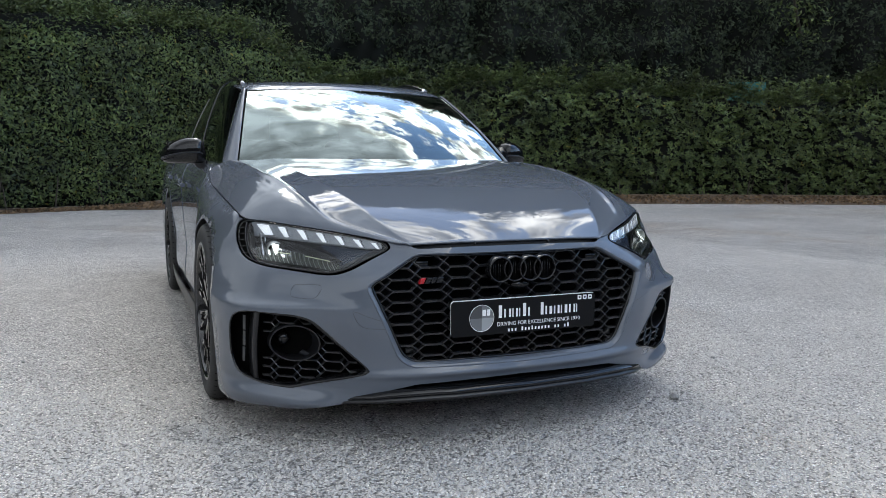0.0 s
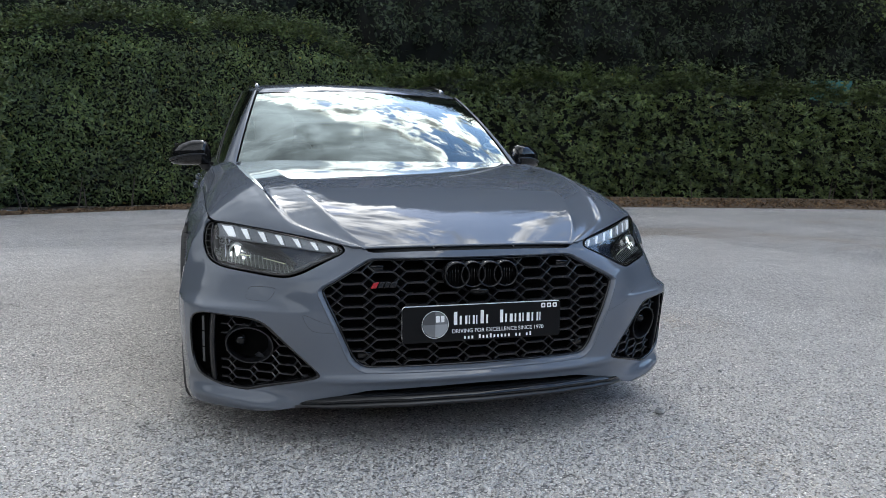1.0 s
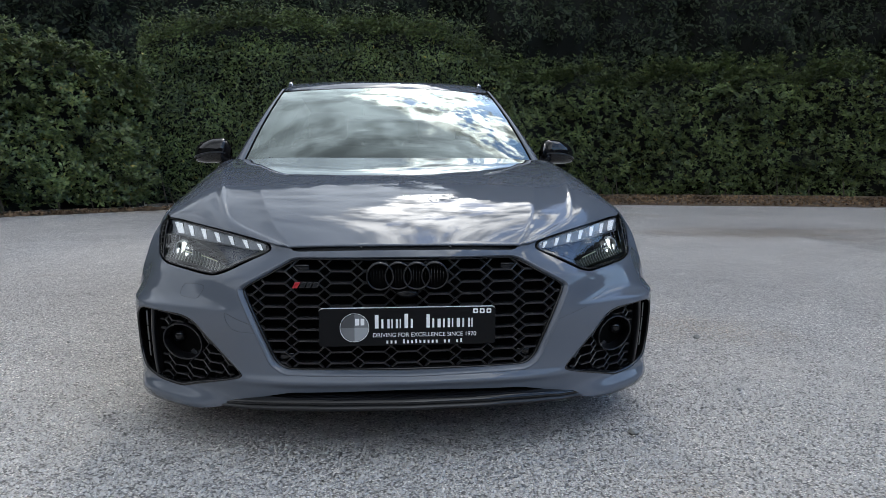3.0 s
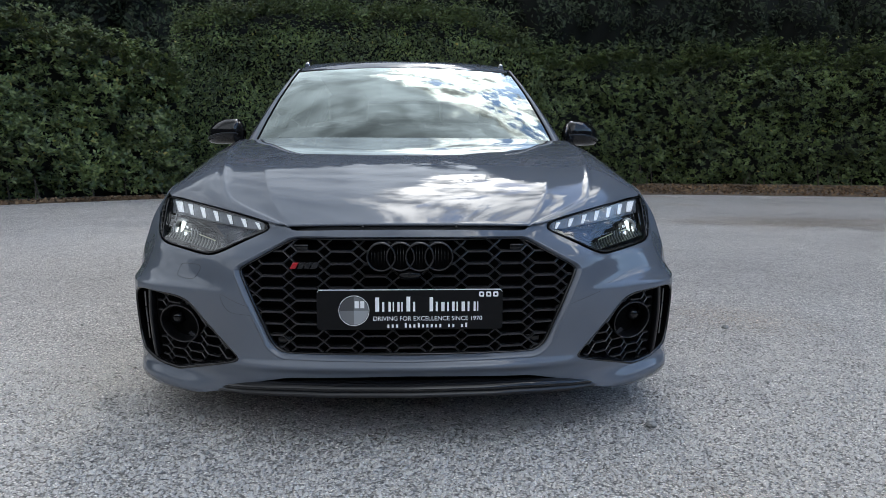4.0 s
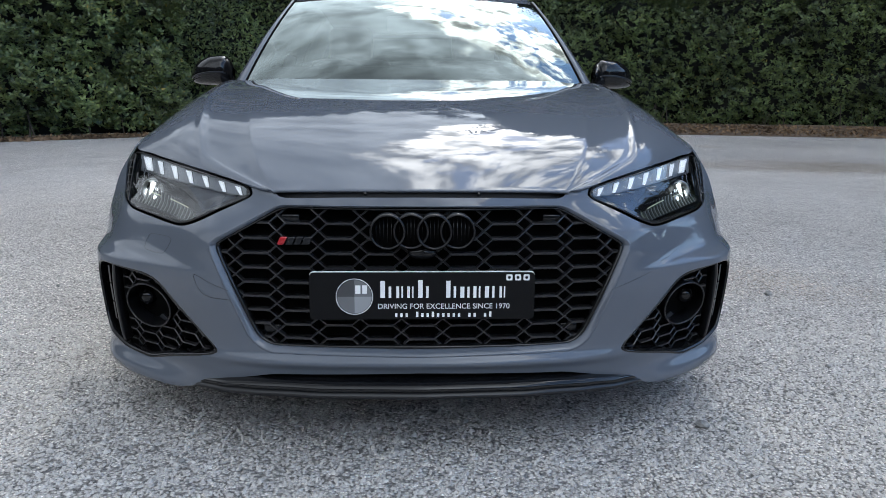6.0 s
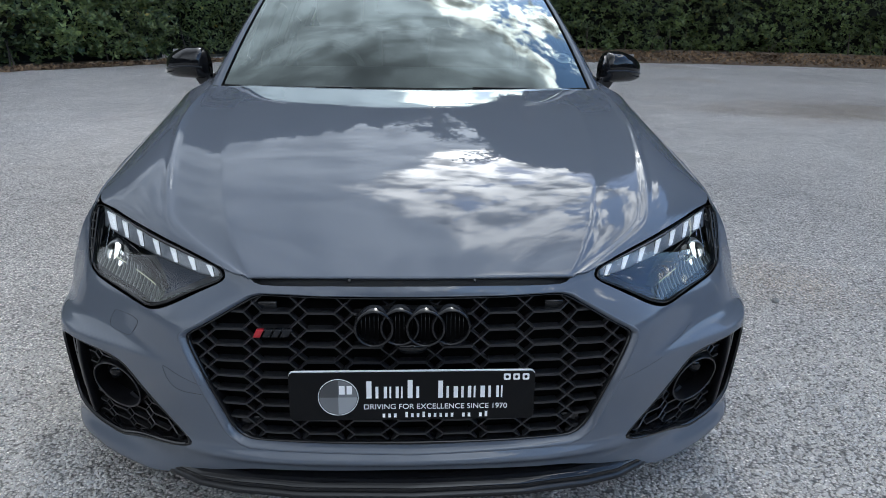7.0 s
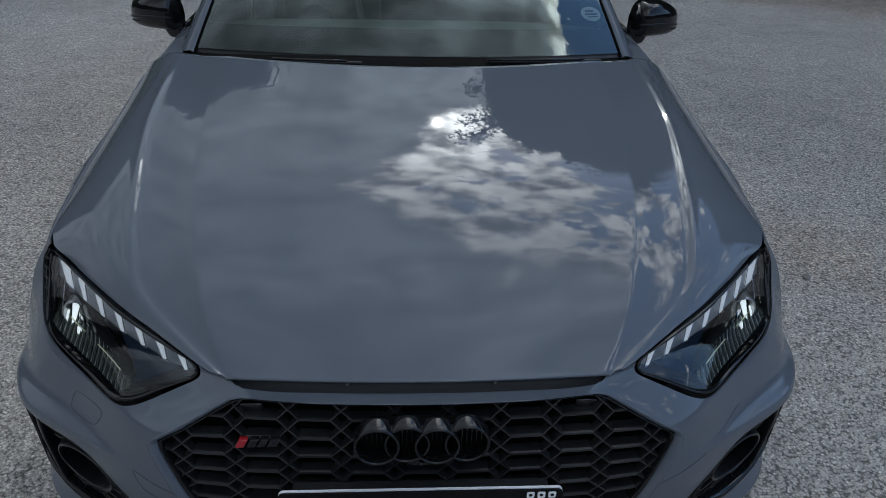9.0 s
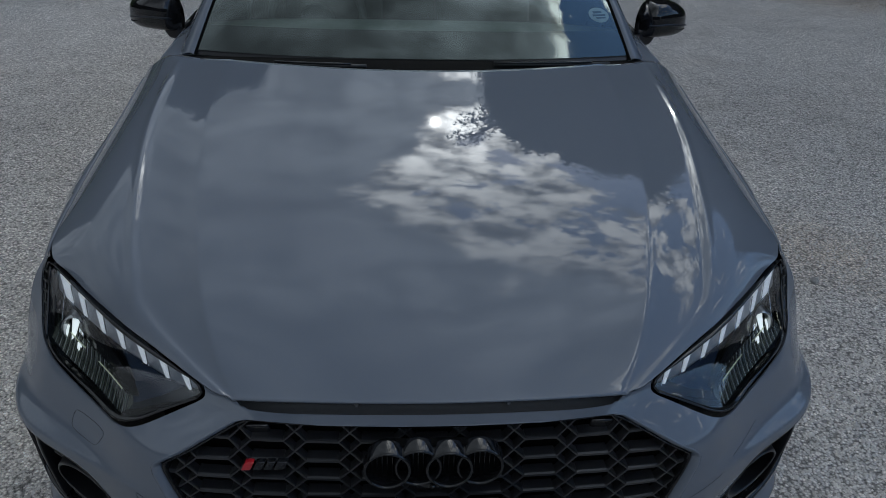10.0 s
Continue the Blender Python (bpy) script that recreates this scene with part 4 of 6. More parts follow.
def flank(y, z):
    a, b = min(max((y - 0.40) / 4.24, 0), 1) * 212, min(max((z - 0.06) / 0.94, 0), 1) * 94
    i, j = min(int(a), 211), min(int(b), 93)
    p, q = a - i, b - j
    return np.array([_stab[i, j] * (1 - p) * (1 - q) + _stab[i + 1, j] * p * (1 - q) + _stab[i, j + 1] * (1 - p) * q + _stab[i + 1, j + 1] * p * q, y, z])


def flank_normal(y, z):
    e = 0.02
    a = flank(y + e, z) - flank(y - e, z)
    b = flank(y, z + e) - flank(y, z - e)
    n = np.cross(a, b)
    return n / np.linalg.norm(n)


BELT = spline((1.20, 0.880), (1.5, 0.906), (2.4, 0.930), (3.4, 0.952), (4.1, 0.975), (4.62, 0.98))
ROOF_EDGE = spline((1.88, 0.566, 1.262), (2.05, 0.574, 1.318), (2.3, 0.580, 1.355), (2.7, 0.582, 1.374), (3.4, 0.572, 1.364), (4.0, 0.550, 1.335), (4.42, 0.53, 1.300))


def arch(axle, r, a0, a1, n=28):
    return [(axle + r * math.cos(radians(a)), WHEEL_R + r * math.sin(radians(a))) for a in np.linspace(a0, a1, n)]


# ---------------------------------------------------------------- the car: its parts
car = new("car")
car.rotation_euler = (0, 0, radians(0.65))
tagged(car, "grey estate car with black grille, parked on the gravel", "car")


def both(name, rows_fn, mat, label=""):
    """The same panel on both sides of the car."""
    for s in (1, -1):
        part(name, grid_mesh(name, rows_fn(s), mat), None, car, label)


def build_bumper():
    top = xz(BUMPER_TOP, 0.012, False, 1)
    under_lamp = xz([(0.414, 0.6545), (0.404, 0.632), (0.492, 0.593), (0.543, 0.568), (0.588, 0.553), (0.631, 0.5535), (0.691, 0.560), (0.777, 0.570), (0.812, 0.583), (0.830, 0.602), (0.840, 0.650), (0.829, 0.702), (0.813, 0.714)], 0.012, False, 2)
    low = xz(BUMPER_LOW, 0.012, False, 1)
    side = [(0.985, 0.7175)] + [(1.0, z) for z in np.linspace(0.719, 0.125, 47)]
    outline = top[:-1] + under_lamp + side + low
    grille = [p for p in xz(HALF_GRILLE_OUT, 0.012, True, 1)]
    grille = [(max(u, 0.0), z) for u, z in grille]
    fog = xz(FOG, 0.012, True, 2)
    # the grille's opening reaches the middle line, so it is part of the outline
    keep = [p for p in grille if p[0] > 1e-6]
    first = min(range(len(keep)), key=lambda i: -keep[i][1] * 10 + keep[i][0])
    keep = keep[first:] + keep[:first]
    upper = [(0.0, 0.6185)]
    lower = [(0.0, 0.2625)]
    hole_path = [(0.0, z) for z in np.linspace(0.2215, 0.2620, 10)[1:-1]] + lower + keep[::-1] + upper
    outline = outline + hole_path
    flat, faces = fill(outline, [fog], 0.0075, 0.88)
    me = skin_mesh("front_bumper", flat, faces, lambda u, z: fas(u, z), fas_normal, PAINT)
    bumper = part("front_bumper", me, None, car)
    m = bumper.modifiers.new("solid", "SOLIDIFY")
    m.thickness, m.offset, m.use_rim = 0.004, -1, False
    # painted turn-in round the grille, then its black seat
    full = [nose(abs(x), z) * (np.sign(x) if x else 1, 1, 1) for x, z in smooth_line(GRILLE, 0.012, True, 2)]

    def even(loop):
        out = []
        n = len(loop)
        pts = [np.array(q) for q in loop]
        q = []
        for i in range(n):
            a, b = pts[i], pts[(i + 1) % n]
            k = min(0.25, 0.012 / np.linalg.norm(b - a))
            q += [a + (b - a) * k, b + (a - b) * k]
        pts = q
        m = len(pts)
        for i in range(m):
            out += [pts[i] + (pts[(i + 1) % m] - pts[i]) * k / 5 for k in range(5)]
        return out
    A = [nose(abs(x), z) * (np.sign(x) if x else 1, 1, 1) for x, z in even(GRILLE_OUT)]
    B = [nose(abs(x), z) * (np.sign(x) if x else 1, 1, 1) for x, z in even(GRILLE)]
    rows = []
    for q, back in ((0.0, 0.003), (-0.05, -0.0005), (0.10, -0.0015), (0.30, 0.0), (0.9, 0.010), (1.0, 0.014), (1.02, 0.026)):
        row = [tuple(a + (b - a) * q + (0, back, 0)) for a, b in zip(A, B)]
        rows.append(row + [row[0]])
    part("grille_surround", grid_mesh("grille_surround", rows, PAINT), None, car)
    part("grille_frame", grid_mesh("grille_frame", wall_rows(full, ((-0.001, 0.024), (0.001, 0.011), (0.004, 0.010), (0.008, 0.014), (0.010, 0.035), (0.010, 0.075))), BLACK_GLOSS), None, car, "gloss black frame")
    for s in (1, -1):
        loop = [fas(u, z) for u, z in fog]
        part("intake_frame", grid_mesh("intake_frame", wall_rows(loop, ((-0.001, 0.001), (0.003, -0.001), (0.008, 0.004), (0.010, 0.02), (0.012, 0.09)), s), BLACK_GLOSS), None, car, "gloss black frame")
    return bumper


def build_grille():
    """Black mesh: stacks of small diamonds joined by level bars."""
    bm = bmesh.new()
    a, b, d = 0.0985, 0.0342, 0.0205
    z0 = 0.283
    poly = [(x * 0.978, 0.445 + (z - 0.445) * 0.965) for x, z in GRILLE]

    def seat(x, z):
        p = nose(abs(x), z)
        return Vector((x, p[1] + 0.020, z))

    def bar(p, q, depth=0.022, half=0.0030):
        if not (inside(poly, *p) or inside(poly, *q)):
            return
        A, B = seat(*p), seat(*q)
        t = (B - A)
        n = Vector((-t.z, 0, t.x)).normalized() * half
        back = Vector((0, depth, -0.002))
        c = Vector((0, 0.004, 0))
        # a vane with a narrow front edge
        ring = lambda P: [P + n * 0.6, P - n * 0.6, P - n + c, P - n + back, P + n + back, P + n + c]
        r1, r2 = [[bm.verts.new(v) for v in ring(P)] for P in (A, B)]
        for k in range(6):
            bm.faces.new((r1[k], r1[(k + 1) % 6], r2[(k + 1) % 6], r2[k]))
        bm.faces.new(r1[::-1]); bm.faces.new(r2)
    cols = [(i + 0.5) * a for i in range(-6, 6)]
    for j in range(-1, 11):
        zm = z0 + (j + 0.5) * b
        for x in cols:
            t, m = (x, zm + b / 2), (x, zm - b / 2)
            l, r = (x - d, zm), (x + d, zm)
            for p, q in ((m, l), (m, r), (l, t), (r, t)):
                bar(p, q, 0.022, 0.0023)
            x2 = x + a - d
            bar((x + d, zm), ((x + d + x2) / 2, zm), 0.028, 0.0038)
            bar(((x + d + x2) / 2, zm), (x2, zm), 0.028, 0.0038)
    bmesh.ops.recalc_face_normals(bm, faces=bm.faces)
    part("grille_mesh", bm, GRILLE_BLACK, car, "black honeycomb mesh of long cells")
    # black sheet standing for the shaded depth behind the mesh
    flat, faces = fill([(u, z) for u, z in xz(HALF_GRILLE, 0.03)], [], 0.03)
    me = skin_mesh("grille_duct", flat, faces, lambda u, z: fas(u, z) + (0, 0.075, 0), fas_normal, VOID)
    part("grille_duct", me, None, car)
    # slot between hood and bumper
    rows = []
    lip = lambda x: np.interp(abs(x), [p[0] for p in BUMPER_TOP], [p[1] for p in BUMPER_TOP]) - 0.0008
    for rise, back in ((0.0, 0.002), (-0.0015, 0.012), (0.008, 0.022), (0.015, 0.024)):
        rows.append([(x, nose(abs(x), lip(x) + rise)[1] + back, lip(x) + rise) for x in np.linspace(-0.352, 0.352, 89)])
    part("hood_seal", grid_mesh("hood_seal", rows, BLACK_PLASTIC), None, car, "dark slot under the hood edge")
    for x in (-0.135, 0.135):
        bm = bmesh.new()
        bmesh.ops.create_cone(bm, cap_ends=True, segments=12, radius1=0.004, radius2=0.003, depth=0.006, matrix=pose(x, nose(abs(x), 0.644)[1] + 0.014, 0.6445, 60))
        part("clip", bm, BLACK_SATIN, car)


def build_hood():
    ease = lambda n: (1 - np.cos(np.linspace(0, math.pi, n))) / 2
    ks = np.concatenate([np.sin(np.linspace(0, math.pi / 2, 34)), 1 + ease(24)[1:], 2 + ease(30)[1:]])
    rows, halves = [], []
    for v in np.linspace(0, 1, 110):
        half = []
        for k in ks:
            # row v runs from the front edge to the rear edge; solve y by the x of this column
            x = 0.3 * min(k, 2)
            for _ in range(4):
                y0 = hood_front(x)
                y1 = hood_rear(x)
                w = v ** 1.15
                y = y0 + (y1 - y0) * w
                p = hood_point(k, y)
                x = p[0]
            half.append(p)
        halves.append(half)
    # even out the lines along the car, but for the outer edge
    A = np.array(halves)
    fade = np.clip((3 - ks) / 0.35, 0, 1)[None, :, None]
    for _ in range(60):
        B = A.copy()
        B[1:-1] = 0.25 * A[:-2] + 0.5 * A[1:-1] + 0.25 * A[2:]
        B[:3], B[-3:] = A[:3], A[-3:]
        A = A + (B - A) * fade
    # the skin beside the lamp is drawn smooth, and the inner crease is soft
    for _ in range(40):
        B = A.copy()
        B[:, 1:-1] = 0.25 * A[:, :-2] + 0.5 * A[:, 1:-1] + 0.25 * A[:, 2:]
        w = np.clip((ks - 1.12) / 0.3, 0, 1) * np.clip((2.97 - ks) / 0.3, 0, 1)
        v = np.clip((0.42 - A[:, :, 1]) / 0.25, 0, 1)
        A = A + (B - A) * (w[None, :] * v)[:, :, None]
    for row in A:
        x, z = row[:, 0], row[:, 2]
        xi = HOOD_IN(row[34, 1])[0]
        fine = np.arange(0, x.max(), 0.003)
        zf = np.interp(fine, x, z)
        kern = np.exp(-(np.arange(-24, 25) * 0.003 / 0.004) ** 2 / 2)
        zs = np.convolve(np.pad(zf, 24, mode="reflect", reflect_type="odd"), kern / kern.sum(), "valid")
        near = np.exp(-((x - xi) / 0.055) ** 2)
        row[:, 2] = z + (np.interp(x, fine, zs) - z) * near
    for half in A:
        half = [(p[0], p[1], p[2] + hood_bead(p[0], p[1]) + 0.0035 * min(max(1 - (hood_rear(p[0]) - p[1]) / 0.16, 0.0), 1.0) ** 2 * (1 - 0.6 * min(p[0] / 0.75, 1.0) ** 2)) for p in half]
        rows.append([(-p[0], p[1], p[2]) for p in half[:0:-1]] + half)
    me = grid_mesh("hood", rows, PAINT)
    ob = part("hood", me, None, car)
    m = ob.modifiers.new("solid", "SOLIDIFY")
    m.thickness, m.offset = 0.006, -1
    return ob


def side_panel(name, outline, mat=PAINT, label="", push=0.0, step=0.03):
    flat, faces = fill(smooth_line(outline, step, True, 1), [], step)
    for s in (1, -1):
        me = skin_mesh(name, flat, faces, lambda y, z: flank(y, z) + (push, 0, 0), flank_normal, mat, (s,))
        ob = part(name, me, None, car, label)
        m = ob.modifiers.new("solid", "SOLIDIFY")
        m.thickness, m.offset = 0.004, -1


def build_sides():
    g = 0.0025
    edge = lambda y: HOOD_EDGE(y)[1] - 0.0005
    fa = arch(FRONT_AXLE, 0.355, 168, 10)
    ra = arch(REAR_AXLE, 0.372, 170, 10)
    zs = 0.165
    fender = [(0.424, z) for z in (0.55, 0.715)] + [(y, edge(y)) for y in np.linspace(0.45, 1.28, 24)] + [(1.30, 0.80), (1.27, 0.6), (1.26, 0.42), (1.255, zs), (1.20, zs)] + fa[::-1]
    side_panel("fender", fender)
    front_door = [(1.27 + g, 0.6), (1.30 + g, 0.80), (1.315, 0.856), (1.38, 0.876), (1.44, 0.895)] + [(y, BELT(y) - 0.006) for y in (1.5, 1.7, 2.0, 2.35)] + [(2.36 - g, 0.80), (2.35 - g, 0.45), (2.34 - g, 0.24), (1.27, 0.24)]
    side_panel("door", front_door)
    rear_door = [(2.36 + g, 0.80)] + [(y, BELT(y) - 0.006) for y in (2.365, 2.7, 3.0, 3.3)] + [(3.38, 0.90), (3.36, 0.72), (3.22, 0.55), (3.16, 0.40), (3.12, 0.24), (2.345, 0.24), (2.355, 0.45)]
    side_panel("door", rear_door)
    quarter = [(3.37 + g * 2, 0.72), (3.39, 0.90)] + [(y, BELT(y) - 0.006) for y in (3.40, 3.8, 4.2, 4.6)] + [(4.62, 0.70), (4.60, 0.45), (4.55, 0.20), (4.10, 0.18)] + ra[::-1][:-2] + [(3.17, 0.40), (3.235, 0.55)]
    side_panel("rear_quarter", quarter)
    sill = [(1.26, 0.235), (2.3, 0.235), (3.24, 0.235), (3.23, 0.15), (2.3, 0.125), (1.17, 0.15)]
    side_panel("side_skirt", sill, BLACK_SATIN, "black side skirt blade", 0.018)
    for s in (1, -1):
        # arch liner and lip
        for axle in (FRONT_AXLE, REAR_AXLE):
            rows = []
            for w in (0.0, 0.03, 0.22, 0.34):
                rows.append([(s * (flank(y, max(z, 0.12))[0] - 0.003 - w), y, z) for y, z in arch(axle, (0.355 if axle < 2 else 0.372) + (0.0 if w == 0 else 0.010), 205, -25, 40)])
            part("wheel_arch_liner", grid_mesh("wheel_arch_liner", rows, BLACK_PLASTIC), None, car)
        for y0, z0 in ((2.18, 0.80), (3.12, 0.83)):
            p = flank(y0, z0)
            pts = [(s * (flank(y0 + q, z0)[0] + 0.028 - 0.9 * q * q), y0 + q, z0 + 0.1 * q) for q in np.linspace(-0.11, 0.11, 11)]
            part("door_handle", ribbon_bm(pts, 0.012, 8), PAINT, car, "grey door handle")


def build_cabin():
    """Windscreen, pillars, roof, side glass, tail."""
    nb = 40
    base = lambda t: np.array([0.682 * t, screen_foot(0.68 * t) + 0.030, 0.914 - 0.004 * t * t])
    head = lambda t: np.array([0.553 * t, 1.838 + 0.067 * t * t, 1.298 - 0.018 * t * t])

    def screen(t, v, lift=0.0):
        a, b = base(abs(t)), head(abs(t))
        p = a + (b - a) * v
        n = np.array([0, -0.50, 0.85])
        p = p + n * (0.030 * 4 * v * (1 - v) * (1 - 0.35 * t * t) + lift)
        p[0] *= np.sign(t) if t else 1
        return tuple(p)
    ts = np.linspace(-1, 1, 2 * nb + 1)
    ws = part("windscreen", grid_mesh("windscreen", [[screen(t, v) for t in ts] for v in np.linspace(0, 1, 28)], SCREEN), None, car, "windscreen glass mirroring the sky")
    ws.visible_shadow = False
    # black printed border behind the glass
    for name, rows in (
            ("screen_border", [[screen(t, v, -0.004) for t in ts] for v in np.linspace(-0.02, 0.15, 6)]),
            ("screen_border", [[screen(t, v, -0.004) for t in ts] for v in np.linspace(0.965, 1.0, 4)]),
            ("screen_border", [[screen(t, v, -0.004) for t in np.linspace(-1, -0.982, 4)] for v in np.linspace(0, 1, 24)]),
            ("screen_border", [[screen(t, v, -0.004) for t in np.linspace(0.982, 1, 4)] for v in np.linspace(0, 1, 24)])):
        part(name, grid_mesh(name, rows, BLACK_SATIN), None, ws)
    # cowl below the glass
    rows = []
    for q, dz in ((-0.25, -0.030), (0.0, -0.016), (0.35, -0.010), (0.75, -0.006), (1.12, -0.012)):
        rows.append([(x, hood_rear(x) + (screen_foot(x) + 0.03 - hood_rear(x)) * q, 0.922 - 0.020 * (abs(x) / 0.7) ** 2 + dz) for x in np.linspace(-0.74, 0.74, 41)])
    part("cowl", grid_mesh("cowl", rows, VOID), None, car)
    for s in (1, -1):
        # pillar beside the glass: painted strip and black seal
        rows, seal = [], []
        for v in np.linspace(-0.03, 1.04, 24):
            p = np.array(screen(s, v))
            out = np.array([s, 0.35, 0.10]); out /= np.linalg.norm(out)
            wide = 0.064 - 0.030 * v
            row = []
            for q, lift in ((0.0, 0.003), (0.12, 0.008), (0.35, 0.004), (0.7, -0.012), (1.0, -0.034), (1.15, -0.056)):
                r = p + out * (0.003 + wide * q) + np.array([0, -0.5, 0.8]) * lift
                row.append(tuple(r))
            rows.append(row)
            seal.append([tuple(p + out * q + np.array([0, -0.5, 0.85]) * h) for q, h in ((-0.006, 0.0005), (-0.005, 0.002), (0.0, 0.003), (0.004, 0.002))])
        part("windscreen_pillar", grid_mesh("windscreen_pillar", rows, PAINT), None, car)
        part("screen_seal", grid_mesh("screen_seal", seal, VOID), None, car, "black rubber seal")
        # side glass and the shoulder below it
        rows, sill = [], []
        for q in np.linspace(0, 1, 40):
            yb, yt = 1.36 + (4.42 - 1.36) * q, 1.90 + (4.26 - 1.90) * q
            zb = BELT(yb)
            b = np.array([min(flank(yb, zb - 0.01)[0] - 0.050, 0.716 + 0.10 * (yb - 1.36)), yb, zb - 0.004])
            sill.append([(s * (flank(yb, zb - 0.01)[0] - 0.003), yb, zb - 0.010), (s * (b[0] + 0.012), yb, zb - 0.003), (s * (b[0] - 0.010), yb, zb - 0.004)])
            e = ROOF_EDGE(yt)
            t = np.array([e[0] + 0.004, yt, e[1] - 0.012])
            rows.append([(s * (b[0] + (t[0] - b[0]) * w + 0.035 * 4 * w * (1 - w) * 0.5), b[1] + (t[1] - b[1]) * w, b[2] + (t[2] - b[2]) * w) for w in np.linspace(0, 1, 10)])
        part("door_shoulder", grid_mesh("door_shoulder", sill, PAINT), None, car)
        part("side_window", grid_mesh("side_window", rows, DARK_GLASS), None, car, "dark tinted side glass")
        for q in (0.345, 0.66, 0.93):
            i = q * 39
            r0 = rows[int(i)]
            r1 = rows[min(int(i) + 1, 39)]
            strip = [[(p[0] + s * out, p[1] + dy, p[2]) for p in r0] for out, dy in ((0.004, -0.03), (0.004, 0.03), (-0.03, 0.03), (-0.03, -0.03), (0.004, -0.03))]
            part("window_pillar", grid_mesh("window_pillar", strip, BLACK_GLOSS), None, car)
        pts = [(s * (flank(y, BELT(y) - 0.01)[0] - 0.004), y, BELT(y) - 0.002) for y in np.linspace(1.66, 4.45, 40)]
        part("belt_trim", ribbon_bm(pts, 0.008, 6), BLACK_GLOSS, car)
        # roof rail
        pts = []
        for y in np.linspace(2.13, 4.20, 40):
            e = ROOF_EDGE(y)
            q = (y - 2.13) / 2.07
            lift = 0.036 * max(0.0, min(1, q / 0.16, (1 - q) / 0.16)) ** 0.6 - 0.006
            pts.append((s * (e[0] - 0.042), y, e[1] + 0.004 + lift))
        rail = part("roof_rail", ribbon_bm(pts, 0.012, 8), BLACK_GLOSS, car, "gloss black roof rail")
        # chrome cap added to give the glint on the rail's front end
        part("rail_foot", ribbon_bm([(p[0], p[1] - 0.004, p[2] + 0.004) for p in pts[:2]], 0.0125, 8), CHROME, rail, "bright cap added for the glint at the rail front")
    # roof
    rows, first = [], {}
    for y in np.concatenate([np.linspace(0, 0.5, 9), np.linspace(0.5, 10, 44)[1:]]):
        row = []
        for t in np.linspace(-1, 1, 41):
            y0 = 1.838 + 0.067 * t * t
            yy = y0 + (4.44 - y0) * y / 10
            e = ROOF_EDGE(max(yy, 1.90))
            zc = spline((1.82, 1.282), (1.838, 1.295), (1.88, 1.318), (1.93, 1.336), (2.0, 1.349), (2.2, 1.370), (2.7, 1.394), (3.4, 1.386), (4.44, 1.318))(yy)
            side = abs(t) ** 3
            z = zc + (e[1] - zc) * side - (0.02 * max(0, abs(t) - 0.92) / 0.08)
            if y == 0.0:
                first[t] = 1.299 - 0.018 * t * t - z
            row.append((t * e[0], yy, z + first[t] * max(0.0, 1 - (yy - y0) / 0.30) ** 2))
        rows.append(row)
    part("roof", grid_mesh("roof", rows, PAINT), None, car)
    # tail: glass above, painted gate and bumper below
    tail = ((4.44, 1.312, 0.54), (4.50, 1.285, 0.56), (4.58, 1.10, 0.66), (4.63, 0.98, 0.70), (4.67, 0.90, 0.74), (4.685, 0.70, 0.78), (4.69, 0.45, 0.79), (4.65, 0.25, 0.77), (4.55, 0.15, 0.74))
    prof = spline(*[(i, *p) for i, p in enumerate(tail)])

    def tail_rows(a, b, n):
        rows = []
        for i in np.linspace(a, b, n):
            y, z, w = prof(i)
            rows.append([(w * t, y - 0.10 * abs(t) ** 4, z) for t in np.linspace(-1, 1, 31)])
        return rows
    part("roof_spoiler", grid_mesh("roof_spoiler", tail_rows(0, 1, 5), PAINT), None, car)
    part("rear_window", grid_mesh("rear_window", tail_rows(1.02, 3, 8), DARK_GLASS), None, car)
    part("tailgate", grid_mesh("tailgate", tail_rows(3.02, 5.4, 10), PAINT), None, car)
    part("rear_bumper", grid_mesh("rear_bumper", tail_rows(5.42, 8, 10), PAINT), None, car)
    for s in (1, -1):
        rows = []
        for i in np.linspace(4.0, 4.7, 6):
            y, z, w = prof(i)
            rows.append([(s * w * t, y - 0.10 * abs(t) ** 4 + 0.008, z) for t in np.linspace(0.55, 1.0, 12)])
        part("tail_lamp", grid_mesh("tail_lamp", rows, RED), None, car, "red tail lamp")
    # floor and inner body, so that no light passes through
    part("underbody", box_bm(-0.62, 0.62, 0.10, 4.5, 0.14, 0.24), VOID, car)
    part("engine_bay", box_bm(-0.55, 0.55, 0.20, 1.2, 0.24, 0.58), VOID, car)


